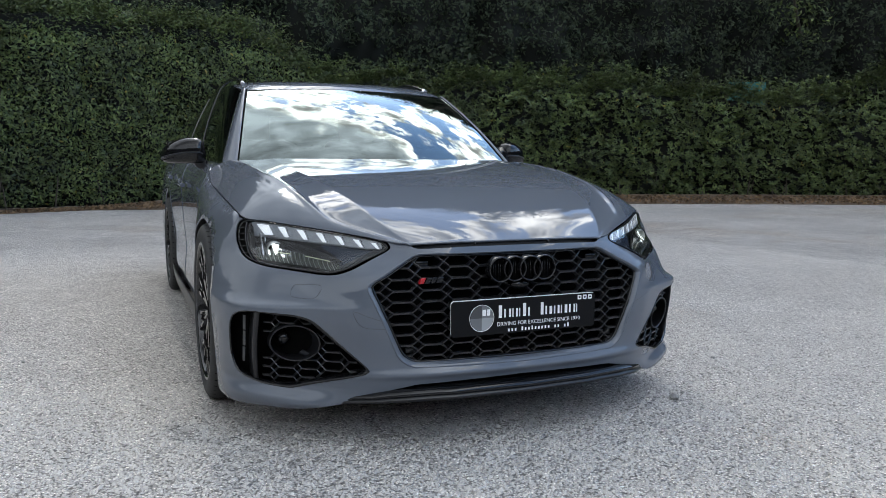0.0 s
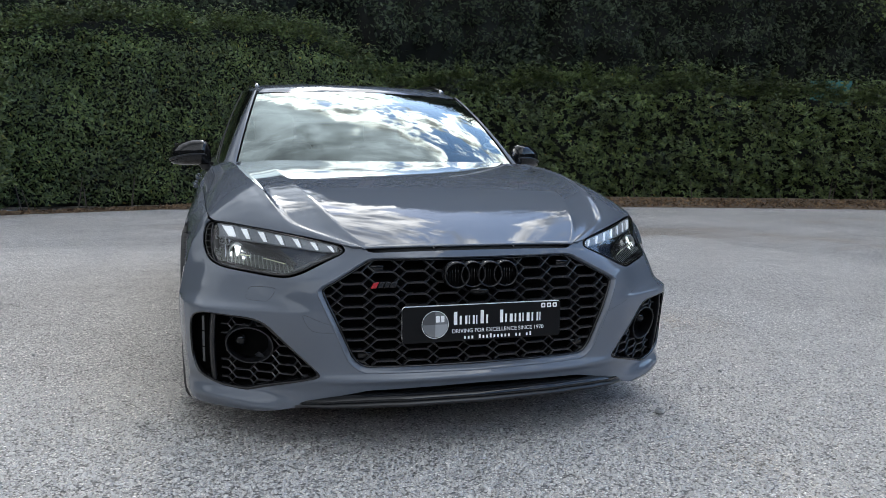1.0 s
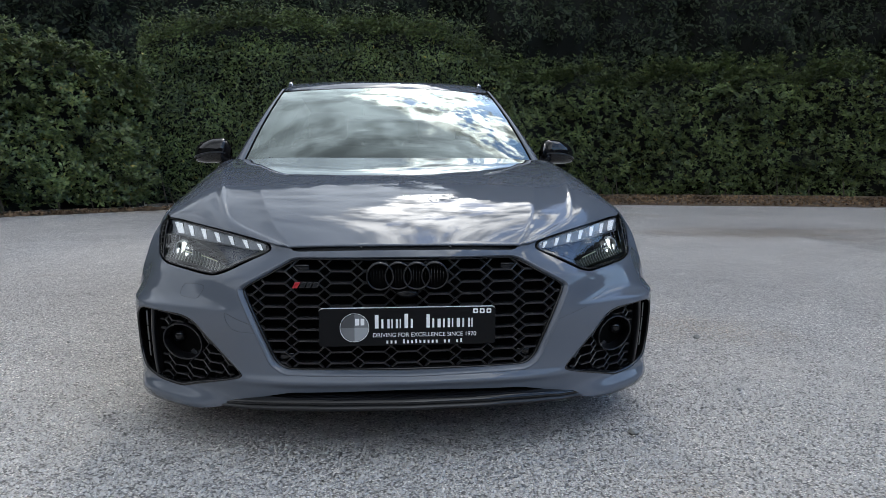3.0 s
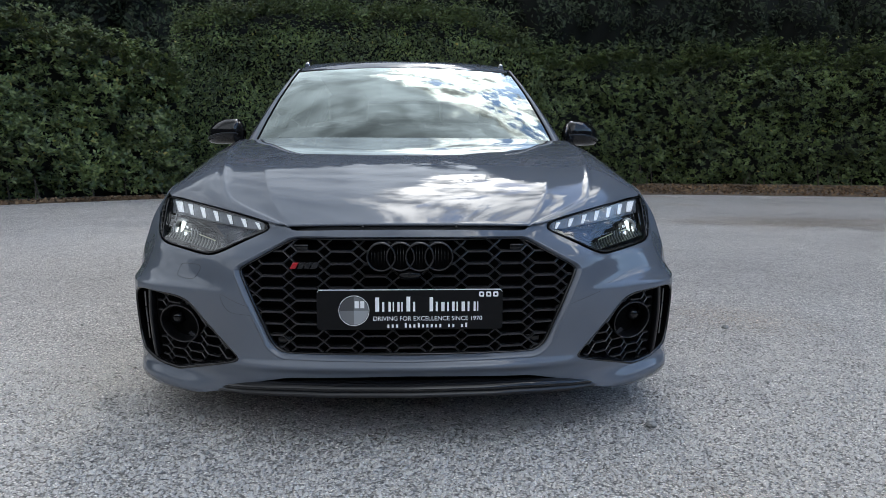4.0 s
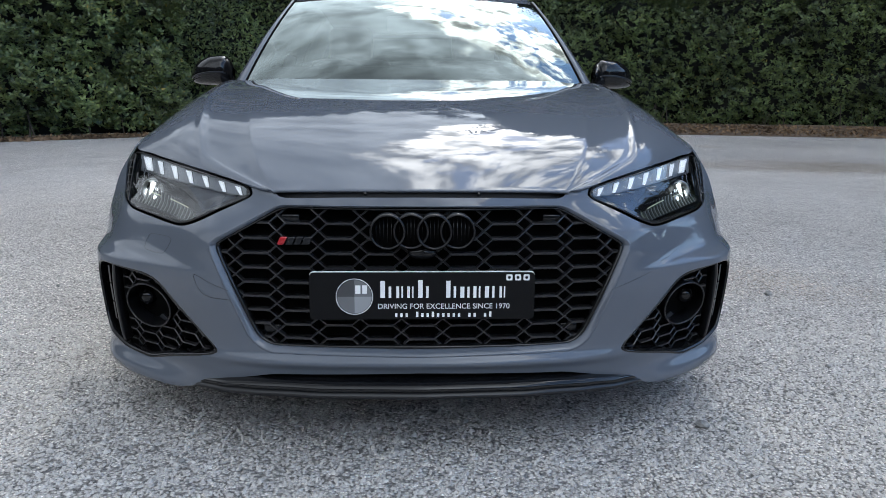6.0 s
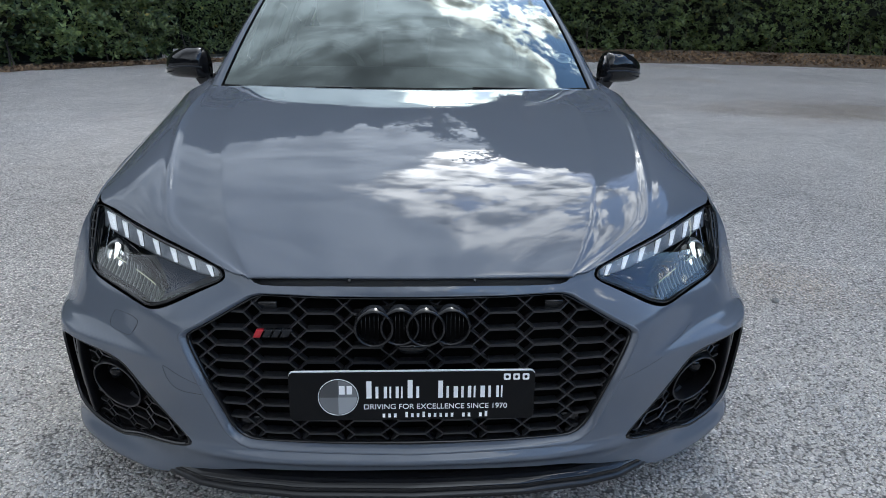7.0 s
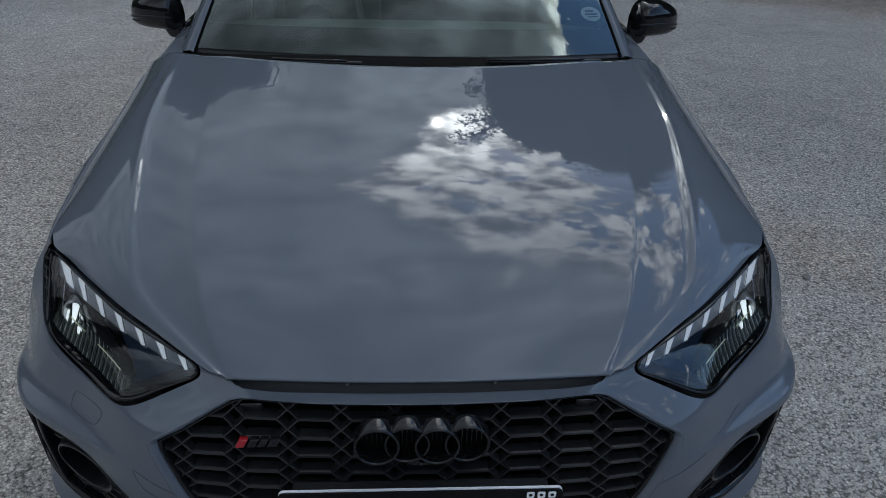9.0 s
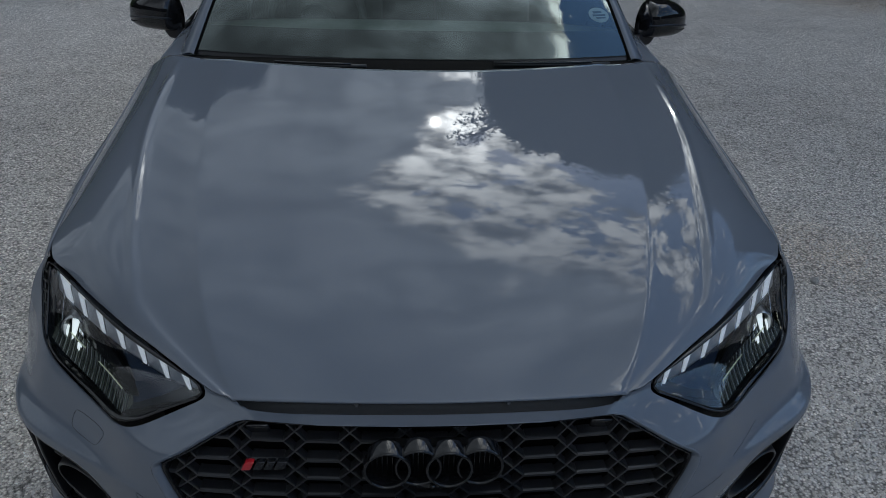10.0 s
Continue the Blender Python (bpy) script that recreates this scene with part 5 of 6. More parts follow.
def build_interior():
    rows = []
    for y, z in ((1.24, 0.90), (1.45, 0.925), (1.70, 0.93), (1.86, 0.90), (1.90, 0.80), (1.88, 0.60)):
        rows.append([(x, y + 0.02 * (x / 0.7) ** 2, z - 0.02 * (x / 0.7) ** 4) for x in np.linspace(-0.74, 0.74, 25)])
    dash = part("dashboard", grid_mesh("dashboard", rows, DASH), None, car)
    # steering wheel on the side of the kerb-hand driver
    c = Vector((-0.37, 2.02, 0.86))
    ring = []
    for k in range(32):
        a = k / 32 * 2 * math.pi
        p = Vector((0.18 * math.cos(a), 0, 0.18 * math.sin(a)))
        p.rotate(Euler((radians(-25), 0, 0)))
        ring.append(c + p)
    wheel = part("steering_wheel", ribbon_bm(ring, 0.016, 8, True), LEATHER, car)
    bm = bmesh.new()
    bmesh.ops.create_cone(bm, cap_ends=True, segments=20, radius1=0.07, radius2=0.06, depth=0.05, matrix=Matrix.Translation(c) @ pose(0, 0, 0, 65))
    part("hub", bm, TRIM_DARK, wheel)
    for sx in (-0.37, 0.37):
        seat = part("seat", box_bm(sx - 0.24, sx + 0.24, 2.35, 2.85, 0.42, 0.58), LEATHER, car)
        soft(seat, 0.05, 3)
        bm = box_bm(sx - 0.24, sx + 0.24, 2.80, 2.92, 0.52, 1.08)
        bmesh.ops.rotate(bm, verts=bm.verts, cent=(sx, 2.85, 0.55), matrix=Matrix.Rotation(radians(-14), 3, "X"))
        soft(part("backrest", bm, LEATHER, seat), 0.05, 3)
        bm = box_bm(sx - 0.13, sx + 0.13, 2.97, 3.06, 1.06, 1.25)
        soft(part("headrest", bm, LEATHER, seat), 0.04, 3)
    soft(part("rear_bench", box_bm(-0.6, 0.6, 3.55, 3.70, 0.45, 1.02), LEATHER, car), 0.05, 3)
    bm = box_bm(-0.13, 0.13, 1.90, 1.93, 1.155, 1.225)
    mirror = soft(part("rear_view_mirror", bm, TRIM_DARK, car, "black inside mirror under the roof"), 0.02, 3)
    part("mirror_stalk", ribbon_bm([(0, 1.92, 1.21), (0, 1.85, 1.255)], 0.012), TRIM_DARK, mirror)
    part("headlining", grid_mesh("headlining", [[(x, y, z) for x in np.linspace(-0.55, 0.55, 9)] for y, z in ((1.90, 1.255), (2.2, 1.335), (2.8, 1.36), (4.2, 1.30))], material("headlining_cloth", (0.10, 0.10, 0.10), 0.9)), None, car)


build_bumper()
build_grille()
build_hood()
build_sides()
build_cabin()
build_interior()


# ---------------------------------------------------------------- the car: lamps, plate, badges, mirrors, wheels
LAMP_GREY = material("lamp_housing", (0.020, 0.023, 0.030), rough=0.30, metal=0.5)
LAMP_SKY_BLUE = material("lamp_sky_blue", (0.022, 0.034, 0.060), rough=0.22, metal=0.3, grain=((60.0, 0.15),))
LAMP_BAND = material("lamp_light_band", (0.34, 0.355, 0.38), rough=0.38, metal=0.1, grain=((90.0, 0.15),))


def lamp_mesh(name, points, back, mat, side, rounds=1, step=0.012):
    flat, faces = fill(xz(points, step, True, rounds), [], step * 1.3)
    return skin_mesh(name, flat, faces, lambda u, z: fas(u, z) + (0, back, 0), fas_normal, mat, (side,))


def on_nose(x, z, back, s):
    p = nose(x, z)
    return Vector((s * p[0], p[1] + back, p[2]))


def nose_block(corners, back, depth, mat_name, s):
    """A solid with four corners given in x and z, set back from the skin of the nose."""
    bm = bmesh.new()
    f = [bm.verts.new(on_nose(x, z, back, s)) for x, z in corners]
    b = [bm.verts.new(on_nose(x, z, back + depth, s)) for x, z in corners]
    bm.faces.new(f); bm.faces.new(b[::-1])
    n = len(f)
    for i in range(n):
        bm.faces.new((f[i], b[i], b[(i + 1) % n], f[(i + 1) % n]))
    bmesh.ops.recalc_face_normals(bm, faces=bm.faces)
    return bm


CLEAR_CORE = [(0.4185, 0.649), (0.478, 0.6605), (0.527, 0.6695), (0.577, 0.678), (0.632, 0.687), (0.690, 0.695), (0.740, 0.702), (0.785, 0.7065), (0.802, 0.694), (0.807, 0.648), (0.801, 0.606), (0.788, 0.584), (0.772, 0.5775), (0.690, 0.567), (0.630, 0.561), (0.592, 0.5605), (0.547, 0.575), (0.497, 0.600), (0.414, 0.634)]


def build_headlamp(s):
    lamp = part("headlamp", lamp_mesh("headlamp", CLEAR_CORE, 0.002, LENS, s), None, car, "clear lamp with lit white light bars")
    lamp.visible_shadow = False
    loop = [nose(x, z) for x, z in smooth_line(LAMP, 0.012, True, 1)]
    part("lamp_gasket", grid_mesh("lamp_gasket", wall_rows(loop, ((0.0, 0.006), (0.001, 0.0015), (0.005, 0.0012), (0.0065, 0.006), (0.008, 0.05)), s), BLACK_GLOSS), None, lamp, "black rim")
    # the bowl behind the lens
    rows = wall_rows([nose(x, z) for x, z in smooth_line(CLEAR_CORE, 0.012, True, 1)], ((-0.002, 0.006), (0.004, 0.03), (0.012, 0.055), (0.020, 0.068)), s)
    part("lamp_bowl", grid_mesh("lamp_bowl", rows, LAMP_SILVER), None, lamp)
    part("lamp_back", lamp_mesh("lamp_back", CLEAR_CORE, 0.066, LAMP_GREY, s), None, lamp)
    # light band under the hood edge: a grey shelf that carries six slanted light bars with clear edges
    top = lambda x: np.interp(x, (0.42, 0.478, 0.527, 0.577, 0.632, 0.690, 0.74, 0.785), (0.649, 0.6605, 0.6695, 0.678, 0.687, 0.695, 0.702, 0.7065))
    deep = lambda x: np.interp(x, (0.425, 0.47, 0.60, 0.78), (0.018, 0.029, 0.038, 0.046))
    rows = [[tuple(on_nose(x, top(x) - 0.002 - deep(x) * q, bk, s)) for x in np.linspace(0.428, 0.786, 34)] for q, bk in ((0.0, 0.012), (0.3, 0.016), (0.85, 0.017), (1.0, 0.020), (1.05, 0.034))]
    part("reflector_shelf", grid_mesh("reflector_shelf", rows, LAMP_BAND), None, lamp, "grey shelf behind the light bars")
    for x, w in ((0.752, 0.034), (0.702, 0.020), (0.650, 0.019), (0.598, 0.018), (0.547, 0.017), (0.497, 0.016), (0.450, 0.014)):
        t, h = top(x) - 0.007, deep(x) * 0.72
        bm = nose_block(((x - w * 0.35, t), (x + w * 0.65, t + 0.002), (x + w * 0.40 - 0.012, t - h), (x - w * 0.50 - 0.006, t - h)), 0.008, 0.008, "", s)
        bar = soft(part("light_bar", bm, LED, lamp, "lit white light bar"), 0.0015)
        rim = [on_nose(a, b, 0.0075, s) for a, b in ((x - w * 0.35 - 0.004, t + 0.001), (x - w * 0.50 - 0.010, t - h - 0.001), (x + w * 0.40 - 0.010, t - h - 0.001))]
        part("bar_edge", ribbon_bm(rim, 0.0011, 5), CHROME, bar, "bright clear edge")
    # outer lamp chamber: black wall, narrow silver fins, lit facets
    bm = nose_block(((0.783, 0.690), (0.798, 0.692), (0.800, 0.602), (0.785, 0.598)), 0.012, 0.03, "", s)
    soft(part("chamber_wall", bm, BLACK_GLOSS, lamp), 0.003)
    for x0, x1, z0, z1, bk in ((0.762, 0.769, 0.600, 0.668, 0.016), (0.749, 0.754, 0.640, 0.664, 0.022), (0.701, 0.716, 0.598, 0.640, 0.026), (0.684, 0.693, 0.600, 0.630, 0.026)):
        bm = nose_block(((x0, z1), (x1, z1 + 0.001), (x1 + 0.002, z0), (x0 + 0.001, z0 - 0.001)), bk, 0.02, "", s)
        soft(part("silver_fin", bm, CHROME, lamp, "narrow silver fin"), 0.0015)
    c = on_nose(0.728, 0.614, 0.026, s)
    rows = [[(c.x + rr * math.cos(a), c.y + dy, c.z + rr * 1.15 * math.sin(a)) for a in np.linspace(0, 2 * math.pi, 25)] for rr, dy in ((0.028, 0.035), (0.028, 0.003), (0.0265, 0.0), (0.0245, 0.003), (0.019, 0.022))]
    pr = part("projector", grid_mesh("projector", rows, LAMP_REFLECTOR), None, lamp, "bright projector barrel")
    for pts in (((0.716, 0.634), (0.738, 0.640), (0.735, 0.622), (0.731, 0.603), (0.722, 0.611)), ((0.744, 0.616), (0.751, 0.618), (0.750, 0.604), (0.745, 0.602)), ((0.706, 0.604), (0.714, 0.605), (0.713, 0.597), (0.707, 0.596))):
        bm = nose_block(pts, 0.019, 0.004, "", s)
        part("projector_lens", bm, BEAM, pr, "lit white facet")
    # black divider sweeping under the light bars
    bm = nose_block(((0.792, 0.664), (0.73, 0.652), (0.67, 0.640), (0.61, 0.622), (0.565, 0.602), (0.548, 0.592), (0.575, 0.586), (0.62, 0.598), (0.67, 0.612), (0.73, 0.628), (0.792, 0.640)), 0.022, 0.012, "", s)
    part("divider", bm, BLACK_GLOSS, lamp, "black divider")
    # ribbed lower trough; its edges glow by themselves, for lamp light on the reflector
    rows = [[tuple(on_nose(x, z + 0.022 * (x - 0.585) / 0.19, bk, s)) for x in np.linspace(0.560, 0.785, 28)] for z, bk in ((0.567, 0.010), (0.574, 0.022), (0.583, 0.030), (0.592, 0.027), (0.602, 0.022))]
    part("reflector_tray", grid_mesh("reflector_tray", rows, TRAY_SILVER), None, lamp, "bright curved reflector")
    for k in range(34):
        x = 0.572 + 0.200 * k / 33
        lift = 0.022 * (x - 0.585) / 0.19
        pts = [on_nose(x, z + lift, bk - 0.001, s) for z, bk in ((0.567, 0.010), (0.574, 0.022), (0.583, 0.030), (0.592, 0.027), (0.602, 0.022))]
        part("reflector_rib", ribbon_bm(pts, 0.0011, 4), LAMP_REFLECTOR if k % 2 else LAMP_GREY, lamp)
    part("tray_edge", ribbon_bm([on_nose(x, 0.585 + 0.022 * ((x - 0.560) / 0.11) ** 0.8, 0.014, s) for x in np.linspace(0.585, 0.650, 12)], 0.0014, 8), GLOW_BAND, lamp, "yellow-green edge with a faint glow of its own, for lamp light")
    part("tray_edge", ribbon_bm([on_nose(x, 0.608 + 0.10 * (x - 0.69), 0.016, s) for x in np.linspace(0.690, 0.735, 6)], 0.0014, 8), GLOW_BAND, lamp, "yellow-green edge with a faint glow of its own, for lamp light")
    # inner panel, its dark blue put in for the mirrored sky
    part("inner_blade", nose_block(((0.428, 0.636), (0.480, 0.630), (0.555, 0.640), (0.600, 0.634), (0.560, 0.604), (0.585, 0.566), (0.548, 0.580), (0.498, 0.604)), 0.030, 0.01, "", s), LAMP_SKY_BLUE, lamp, "inner panel coloured dark blue for the sky mirrored there")
    # black slatted vent at the outer end
    vent = part("lamp_vent", lamp_mesh("lamp_vent", [(0.804, 0.702), (0.820, 0.695), (0.829, 0.650), (0.825, 0.602), (0.813, 0.584), (0.806, 0.590), (0.8095, 0.648)], 0.012, VOID, s), None, lamp, "black slatted vent")
    part("vent_bar", ribbon_bm([on_nose(x, z, 0.002, s) for x, z in ((0.802, 0.702), (0.8085, 0.675), (0.810, 0.648), (0.807, 0.610), (0.798, 0.584))], 0.003, 6), BLACK_GLOSS, vent)
    for z in (0.606, 0.626, 0.646, 0.666, 0.685):
        part("slat", ribbon_bm([on_nose(0.809, z, 0.003, s), on_nose(0.830 - abs(z - 0.65) * 0.14, z - 0.002, 0.003, s)], 0.0022, 5), BLACK_SATIN, vent)


def build_intake(s):
    core = [(x + (0.70 - x) * 0.03, z + (0.32 - z) * 0.03) for x, z in FOG]
    # black sheet at the back, for the shaded depth of the intake
    back = back_thing = part("side_intake", lamp_mesh("side_intake", core, 0.085, VOID, s, 2), None, car, "black side intake: sheet for its shaded depth, mesh and round duct ring")
    # honeycomb like that of the grille, tilted with the bumper
    bm = bmesh.new()
    a, b, d = 0.066, 0.030, 0.012

    def bar(p, q):
        if not (inside(core, *p) and inside(core, *q)):
            return
        if any((w[0] - 0.703) ** 2 / 0.073 ** 2 + (w[1] - 0.338) ** 2 / 0.060 ** 2 < 1 for w in (p, q)):
            return
        if max(p[0], q[0]) > 0.806:
            return
        A, B = on_nose(*p, 0.030, s), on_nose(*q, 0.030, s)
        n = Vector((0, 0, 0.0017)) if abs(A.z - B.z) < 0.004 else Vector((0.0017, 0, 0))
        k = Vector((0, 0.018, 0))
        vs = [bm.verts.new(v) for v in (A - n, A + n, A + n + k, A - n + k, B - n, B + n, B + n + k, B - n + k)]
        for f in ((0, 1, 5, 4), (1, 2, 6, 5), (2, 3, 7, 6), (3, 0, 4, 7), (0, 3, 2, 1), (4, 5, 6, 7)):
            bm.faces.new([vs[i] for i in f])
    for i in range(8):
        x = 0.49 + a * i
        for j in range(10):
            zm = 0.190 + b * j
            t, m, l, r = (x, zm + b / 2), (x, zm - b / 2), (x - d, zm), (x + d, zm)
            for p, q in ((m, l), (m, r), (l, t), (r, t), (r, (x + a / 2, zm)), ((x + a / 2, zm), (x + a - d, zm))):
                bar(p, q)
    bmesh.ops.recalc_face_normals(bm, faces=bm.faces)
    tagged(part("intake_mesh", bm, GRILLE_BLACK, back, "black honeycomb mesh"), kind="stuff")
    # round duct ring lying in the skin, and the small sensor inside it
    cx, cz, rx, rz = 0.703, 0.338, 0.073, 0.060
    rows = []
    for k, back in ((1.0, 0.045), (1.0, 0.012), (0.985, 0.008), (0.945, 0.008), (0.925, 0.012), (0.86, 0.075)):
        rows.append([tuple(on_nose(cx + rx * k * math.cos(q), cz + rz * k * math.sin(q), back, s)) for q in np.linspace(0, 2 * math.pi, 45)])
    ring = part("duct_ring", grid_mesh("duct_ring", rows, BLACK_SATIN), None, back_thing, "round black duct ring")
    # another black sheet closes the ring, for the dark inside it
    rows = [[tuple(on_nose(cx + rx * k * math.cos(q), cz + rz * k * math.sin(q), 0.074, s)) for q in np.linspace(0, 2 * math.pi, 33)] for k in (0.88, 0.5, 0.05)]
    part("duct_back", grid_mesh("duct_back", rows, VOID), None, ring)
    bm = bmesh.new()
    bmesh.ops.create_uvsphere(bm, u_segments=16, v_segments=10, radius=0.024, matrix=Matrix.Translation(on_nose(cx + 0.022, cz + 0.008, 0.070, s)))
    for f in bm.faces:
        f.smooth = True
    ball = part("sensor", bm, BLACK_GLOSS, ring, "small round sensor")
    part("duct_tab", nose_block(((0.672, 0.312), (0.684, 0.302), (0.664, 0.292), (0.656, 0.302)), 0.040, 0.006, "", s), LAMP_GREY, ring)
    # upright blade at the outer side; beyond it, strips for bright ground showing through
    rows = []
    for z in np.linspace(0.212, 0.434, 18):
        bow = 0.006 * math.sin((z - 0.21) / 0.22 * math.pi)
        rows.append([tuple(on_nose(x + bow, z, bk, s)) for x, bk in ((0.800, 0.06), (0.802, 0.012), (0.806, 0.008), (0.814, 0.010), (0.817, 0.018), (0.819, 0.06))])
    part("blade", grid_mesh("blade", rows, BLACK_SATIN), None, back_thing, "upright black blade")
    for z0, z1 in ((0.262, 0.312), (0.316, 0.366), (0.370, 0.418)):
        rows = [[tuple(on_nose(x, z, 0.030, s)) for x in (0.838, 0.845)] for z in (z0, z1)]
        part("outlet_strip", grid_mesh("outlet_strip", rows, DIM_INK), None, back_thing, "narrow grey strip for the bright ground behind the outlet slot")


def build_lip():
    """Black splitter under the bumper, and the slot above it."""
    low = lambda x: np.interp(abs(x), (0, 0.30, 0.44, 0.52, 0.60, 0.66), (0.166, 0.167, 0.163, 0.156, 0.146, 0.138))
    xs = np.linspace(-0.66, 0.66, 61)
    front = lambda x: np.interp(abs(x), (0, 0.25, 0.40, 0.48, 0.56, 0.62, 0.66), (-0.122, -0.112, -0.080, -0.045, 0.020, 0.085, 0.14))
    taper = lambda x: 1 - 0.55 * max(0, (abs(x) - 0.40) / 0.26)
    prof = ((0.07, 0.040), (0.022, 0.036), (0.006, 0.031), (0.0, 0.020), (0.004, 0.0165), (-0.004, 0.013), (-0.006, 0.004), (0.004, 0.0), (0.10, -0.004))
    rows = [[(x, front(x) + dy, low(x) + dz * taper(x)) for x in xs] for dy, dz in prof]
    part("front_lip", grid_mesh("front_lip", rows[:5], BLACK_GLOSS), None, car, "gloss black front lip")
    part("lip_edge", grid_mesh("lip_edge", rows[4:], BLACK_SATIN), None, car, "black lower edge")
    # the slot's shaded depth is a black sheet
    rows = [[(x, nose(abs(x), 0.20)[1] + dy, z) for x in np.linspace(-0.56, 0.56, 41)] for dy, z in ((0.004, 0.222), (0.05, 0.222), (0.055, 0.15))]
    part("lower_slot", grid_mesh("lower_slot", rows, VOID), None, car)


def flat_text(name, words, size, width, x, z, y, mat, parent):
    c = bpy.data.curves.new(name, "FONT")
    c.body, c.size, c.align_x, c.extrude = words, size, "LEFT", 0.0003
    tmp = new(name + "_draft", c)
    bpy.context.view_layer.update()
    me = bpy.data.meshes.new_from_object(tmp.evaluated_get(bpy.context.evaluated_depsgraph_get()))
    bpy.data.objects.remove(tmp)
    co = np.array([v.co for v in me.vertices])
    k = width / (co[:, 0].max() - co[:, 0].min())
    for v in me.vertices:
        q = v.co.copy()
        v.co = (x + (q.x - co[:, 0].min()) * k, y - q.z, z + q.y * k)
    me.materials.clear()
    me.materials.append(mat)
    return part(name, me, None, parent)


def rounded_plate(w, h, r, y0, y1, z, x=0.0):
    bm = bmesh.new()
    pts = []
    for cx, cz, a0 in ((w / 2 - r, h / 2 - r, 0), (-w / 2 + r, h / 2 - r, 90), (-w / 2 + r, -h / 2 + r, 180), (w / 2 - r, -h / 2 + r, 270)):
        pts += [(cx + r * math.cos(radians(a0 + k * 22.5)), cz + r * math.sin(radians(a0 + k * 22.5))) for k in range(5)]
    f = [bm.verts.new((x + p[0], y0, z + p[1])) for p in pts]
    b = [bm.verts.new((x + p[0], y1, z + p[1])) for p in pts]
    bm.faces.new(f); bm.faces.new(b[::-1])
    n = len(pts)
    for i in range(n):
        bm.faces.new((f[i], b[i], b[(i + 1) % n], f[(i + 1) % n]))
    bmesh.ops.recalc_face_normals(bm, faces=bm.faces)
    return bm


def build_plate():
    z, y = 0.4195, -0.116
    plate = part("show_plate", rounded_plate(0.520, 0.111, 0.010, y, y + 0.004, z), PLATE_BLACK, car, "black show plate with white lettering")
    # pale edge of the plate's backing along the top
    part("plate_backing", rounded_plate(0.520, 0.111, 0.010, y + 0.0042, y + 0.009, z + 0.002), WHITE_INK, plate, "white backing edge")
    part("plate_holder", rounded_plate(0.48, 0.08, 0.010, y + 0.0095, y + 0.045, z), BLACK_PLASTIC, plate)
    f = y - 0.0006

    def bar(x0, x1, z0, z1, mat=WHITE_INK, name="printed_bar"):
        part(name, box_bm(x0, x1, f - 0.0004, f + 0.0006, z0, z1), mat, plate)
    # round mark: outline, and three grey quarters
    c = (-0.157, z - 0.001)
    ring = [(c[0] + 0.042 * math.cos(a), f, c[1] + 0.042 * math.sin(a)) for a in np.linspace(0, 2 * math.pi, 41)[:-1]]
    part("round_mark", ribbon_bm(ring, 0.0009, 5, True), WHITE_INK, plate, "thin white ring")
    for a0, a1, mat in ((0, 90, GREY_INK), (90, 180, DIM_INK), (180, 270, GREY_INK), (270, 360, PALE_INK)):
        bm = bmesh.new()
        vs = [bm.verts.new((c[0], f - 0.0003, c[1]))] + [bm.verts.new((c[0] + 0.040 * math.cos(radians(a)), f - 0.0003, c[1] + 0.040 * math.sin(radians(a)))) for a in np.linspace(a0, a1, 10)]
        bm.faces.new(vs)
        part("mark_quarter", bm, mat, plate)
    for x0, x1 in ((-0.155, -0.143), (-0.139, -0.128)):
        bar(x0, x1, z + 0.006, z + 0.026)
    # the name and the address are drawn as plain upright bars, one for each letter
    for x0, w, h in ((-0.101, 0.034, 0.040), (-0.063, 0.021, 0.027), (-0.038, 0.020, 0.027), (-0.014, 0.033, 0.042),
                     (0.051, 0.031, 0.040), (0.084, 0.029, 0.026), (0.115, 0.022, 0.027), (0.141, 0.030, 0.027), (0.176, 0.018, 0.027)):
        bar(x0 + 0.10 * w, x0 + 0.42 * w, z - 0.004, z - 0.004 + h)
        bar(x0 + 0.66 * w, x0 + 0.84 * w, z - 0.004, z - 0.004 + min(h, 0.027))
    flat_text("slogan", "DRIVING FOR EXCELLENCE SINCE 1970", 0.012, 0.305, -0.103, z - 0.0300, f, WHITE_INK, plate)
    for k in range(19):
        if k not in (3, 13, 16):
            bar(-0.064 + 0.01215 * k, -0.0585 + 0.01215 * k, z - 0.050, z - (0.0375 if k in (4, 7, 18) else 0.0410))
    # three small square signs
    for x in (0.200, 0.220, 0.240):
        part("small_sign", rounded_plate(0.0145, 0.0145, 0.003, f - 0.0004, f + 0.0006, z + 0.044, x), WHITE_INK, plate)
        part("sign_dot", rounded_plate(0.0065, 0.0065, 0.003, f - 0.0009, f - 0.0002, z + 0.044, x), PLATE_BLACK, plate)
    plate.rotation_euler = (0, 0, 0)


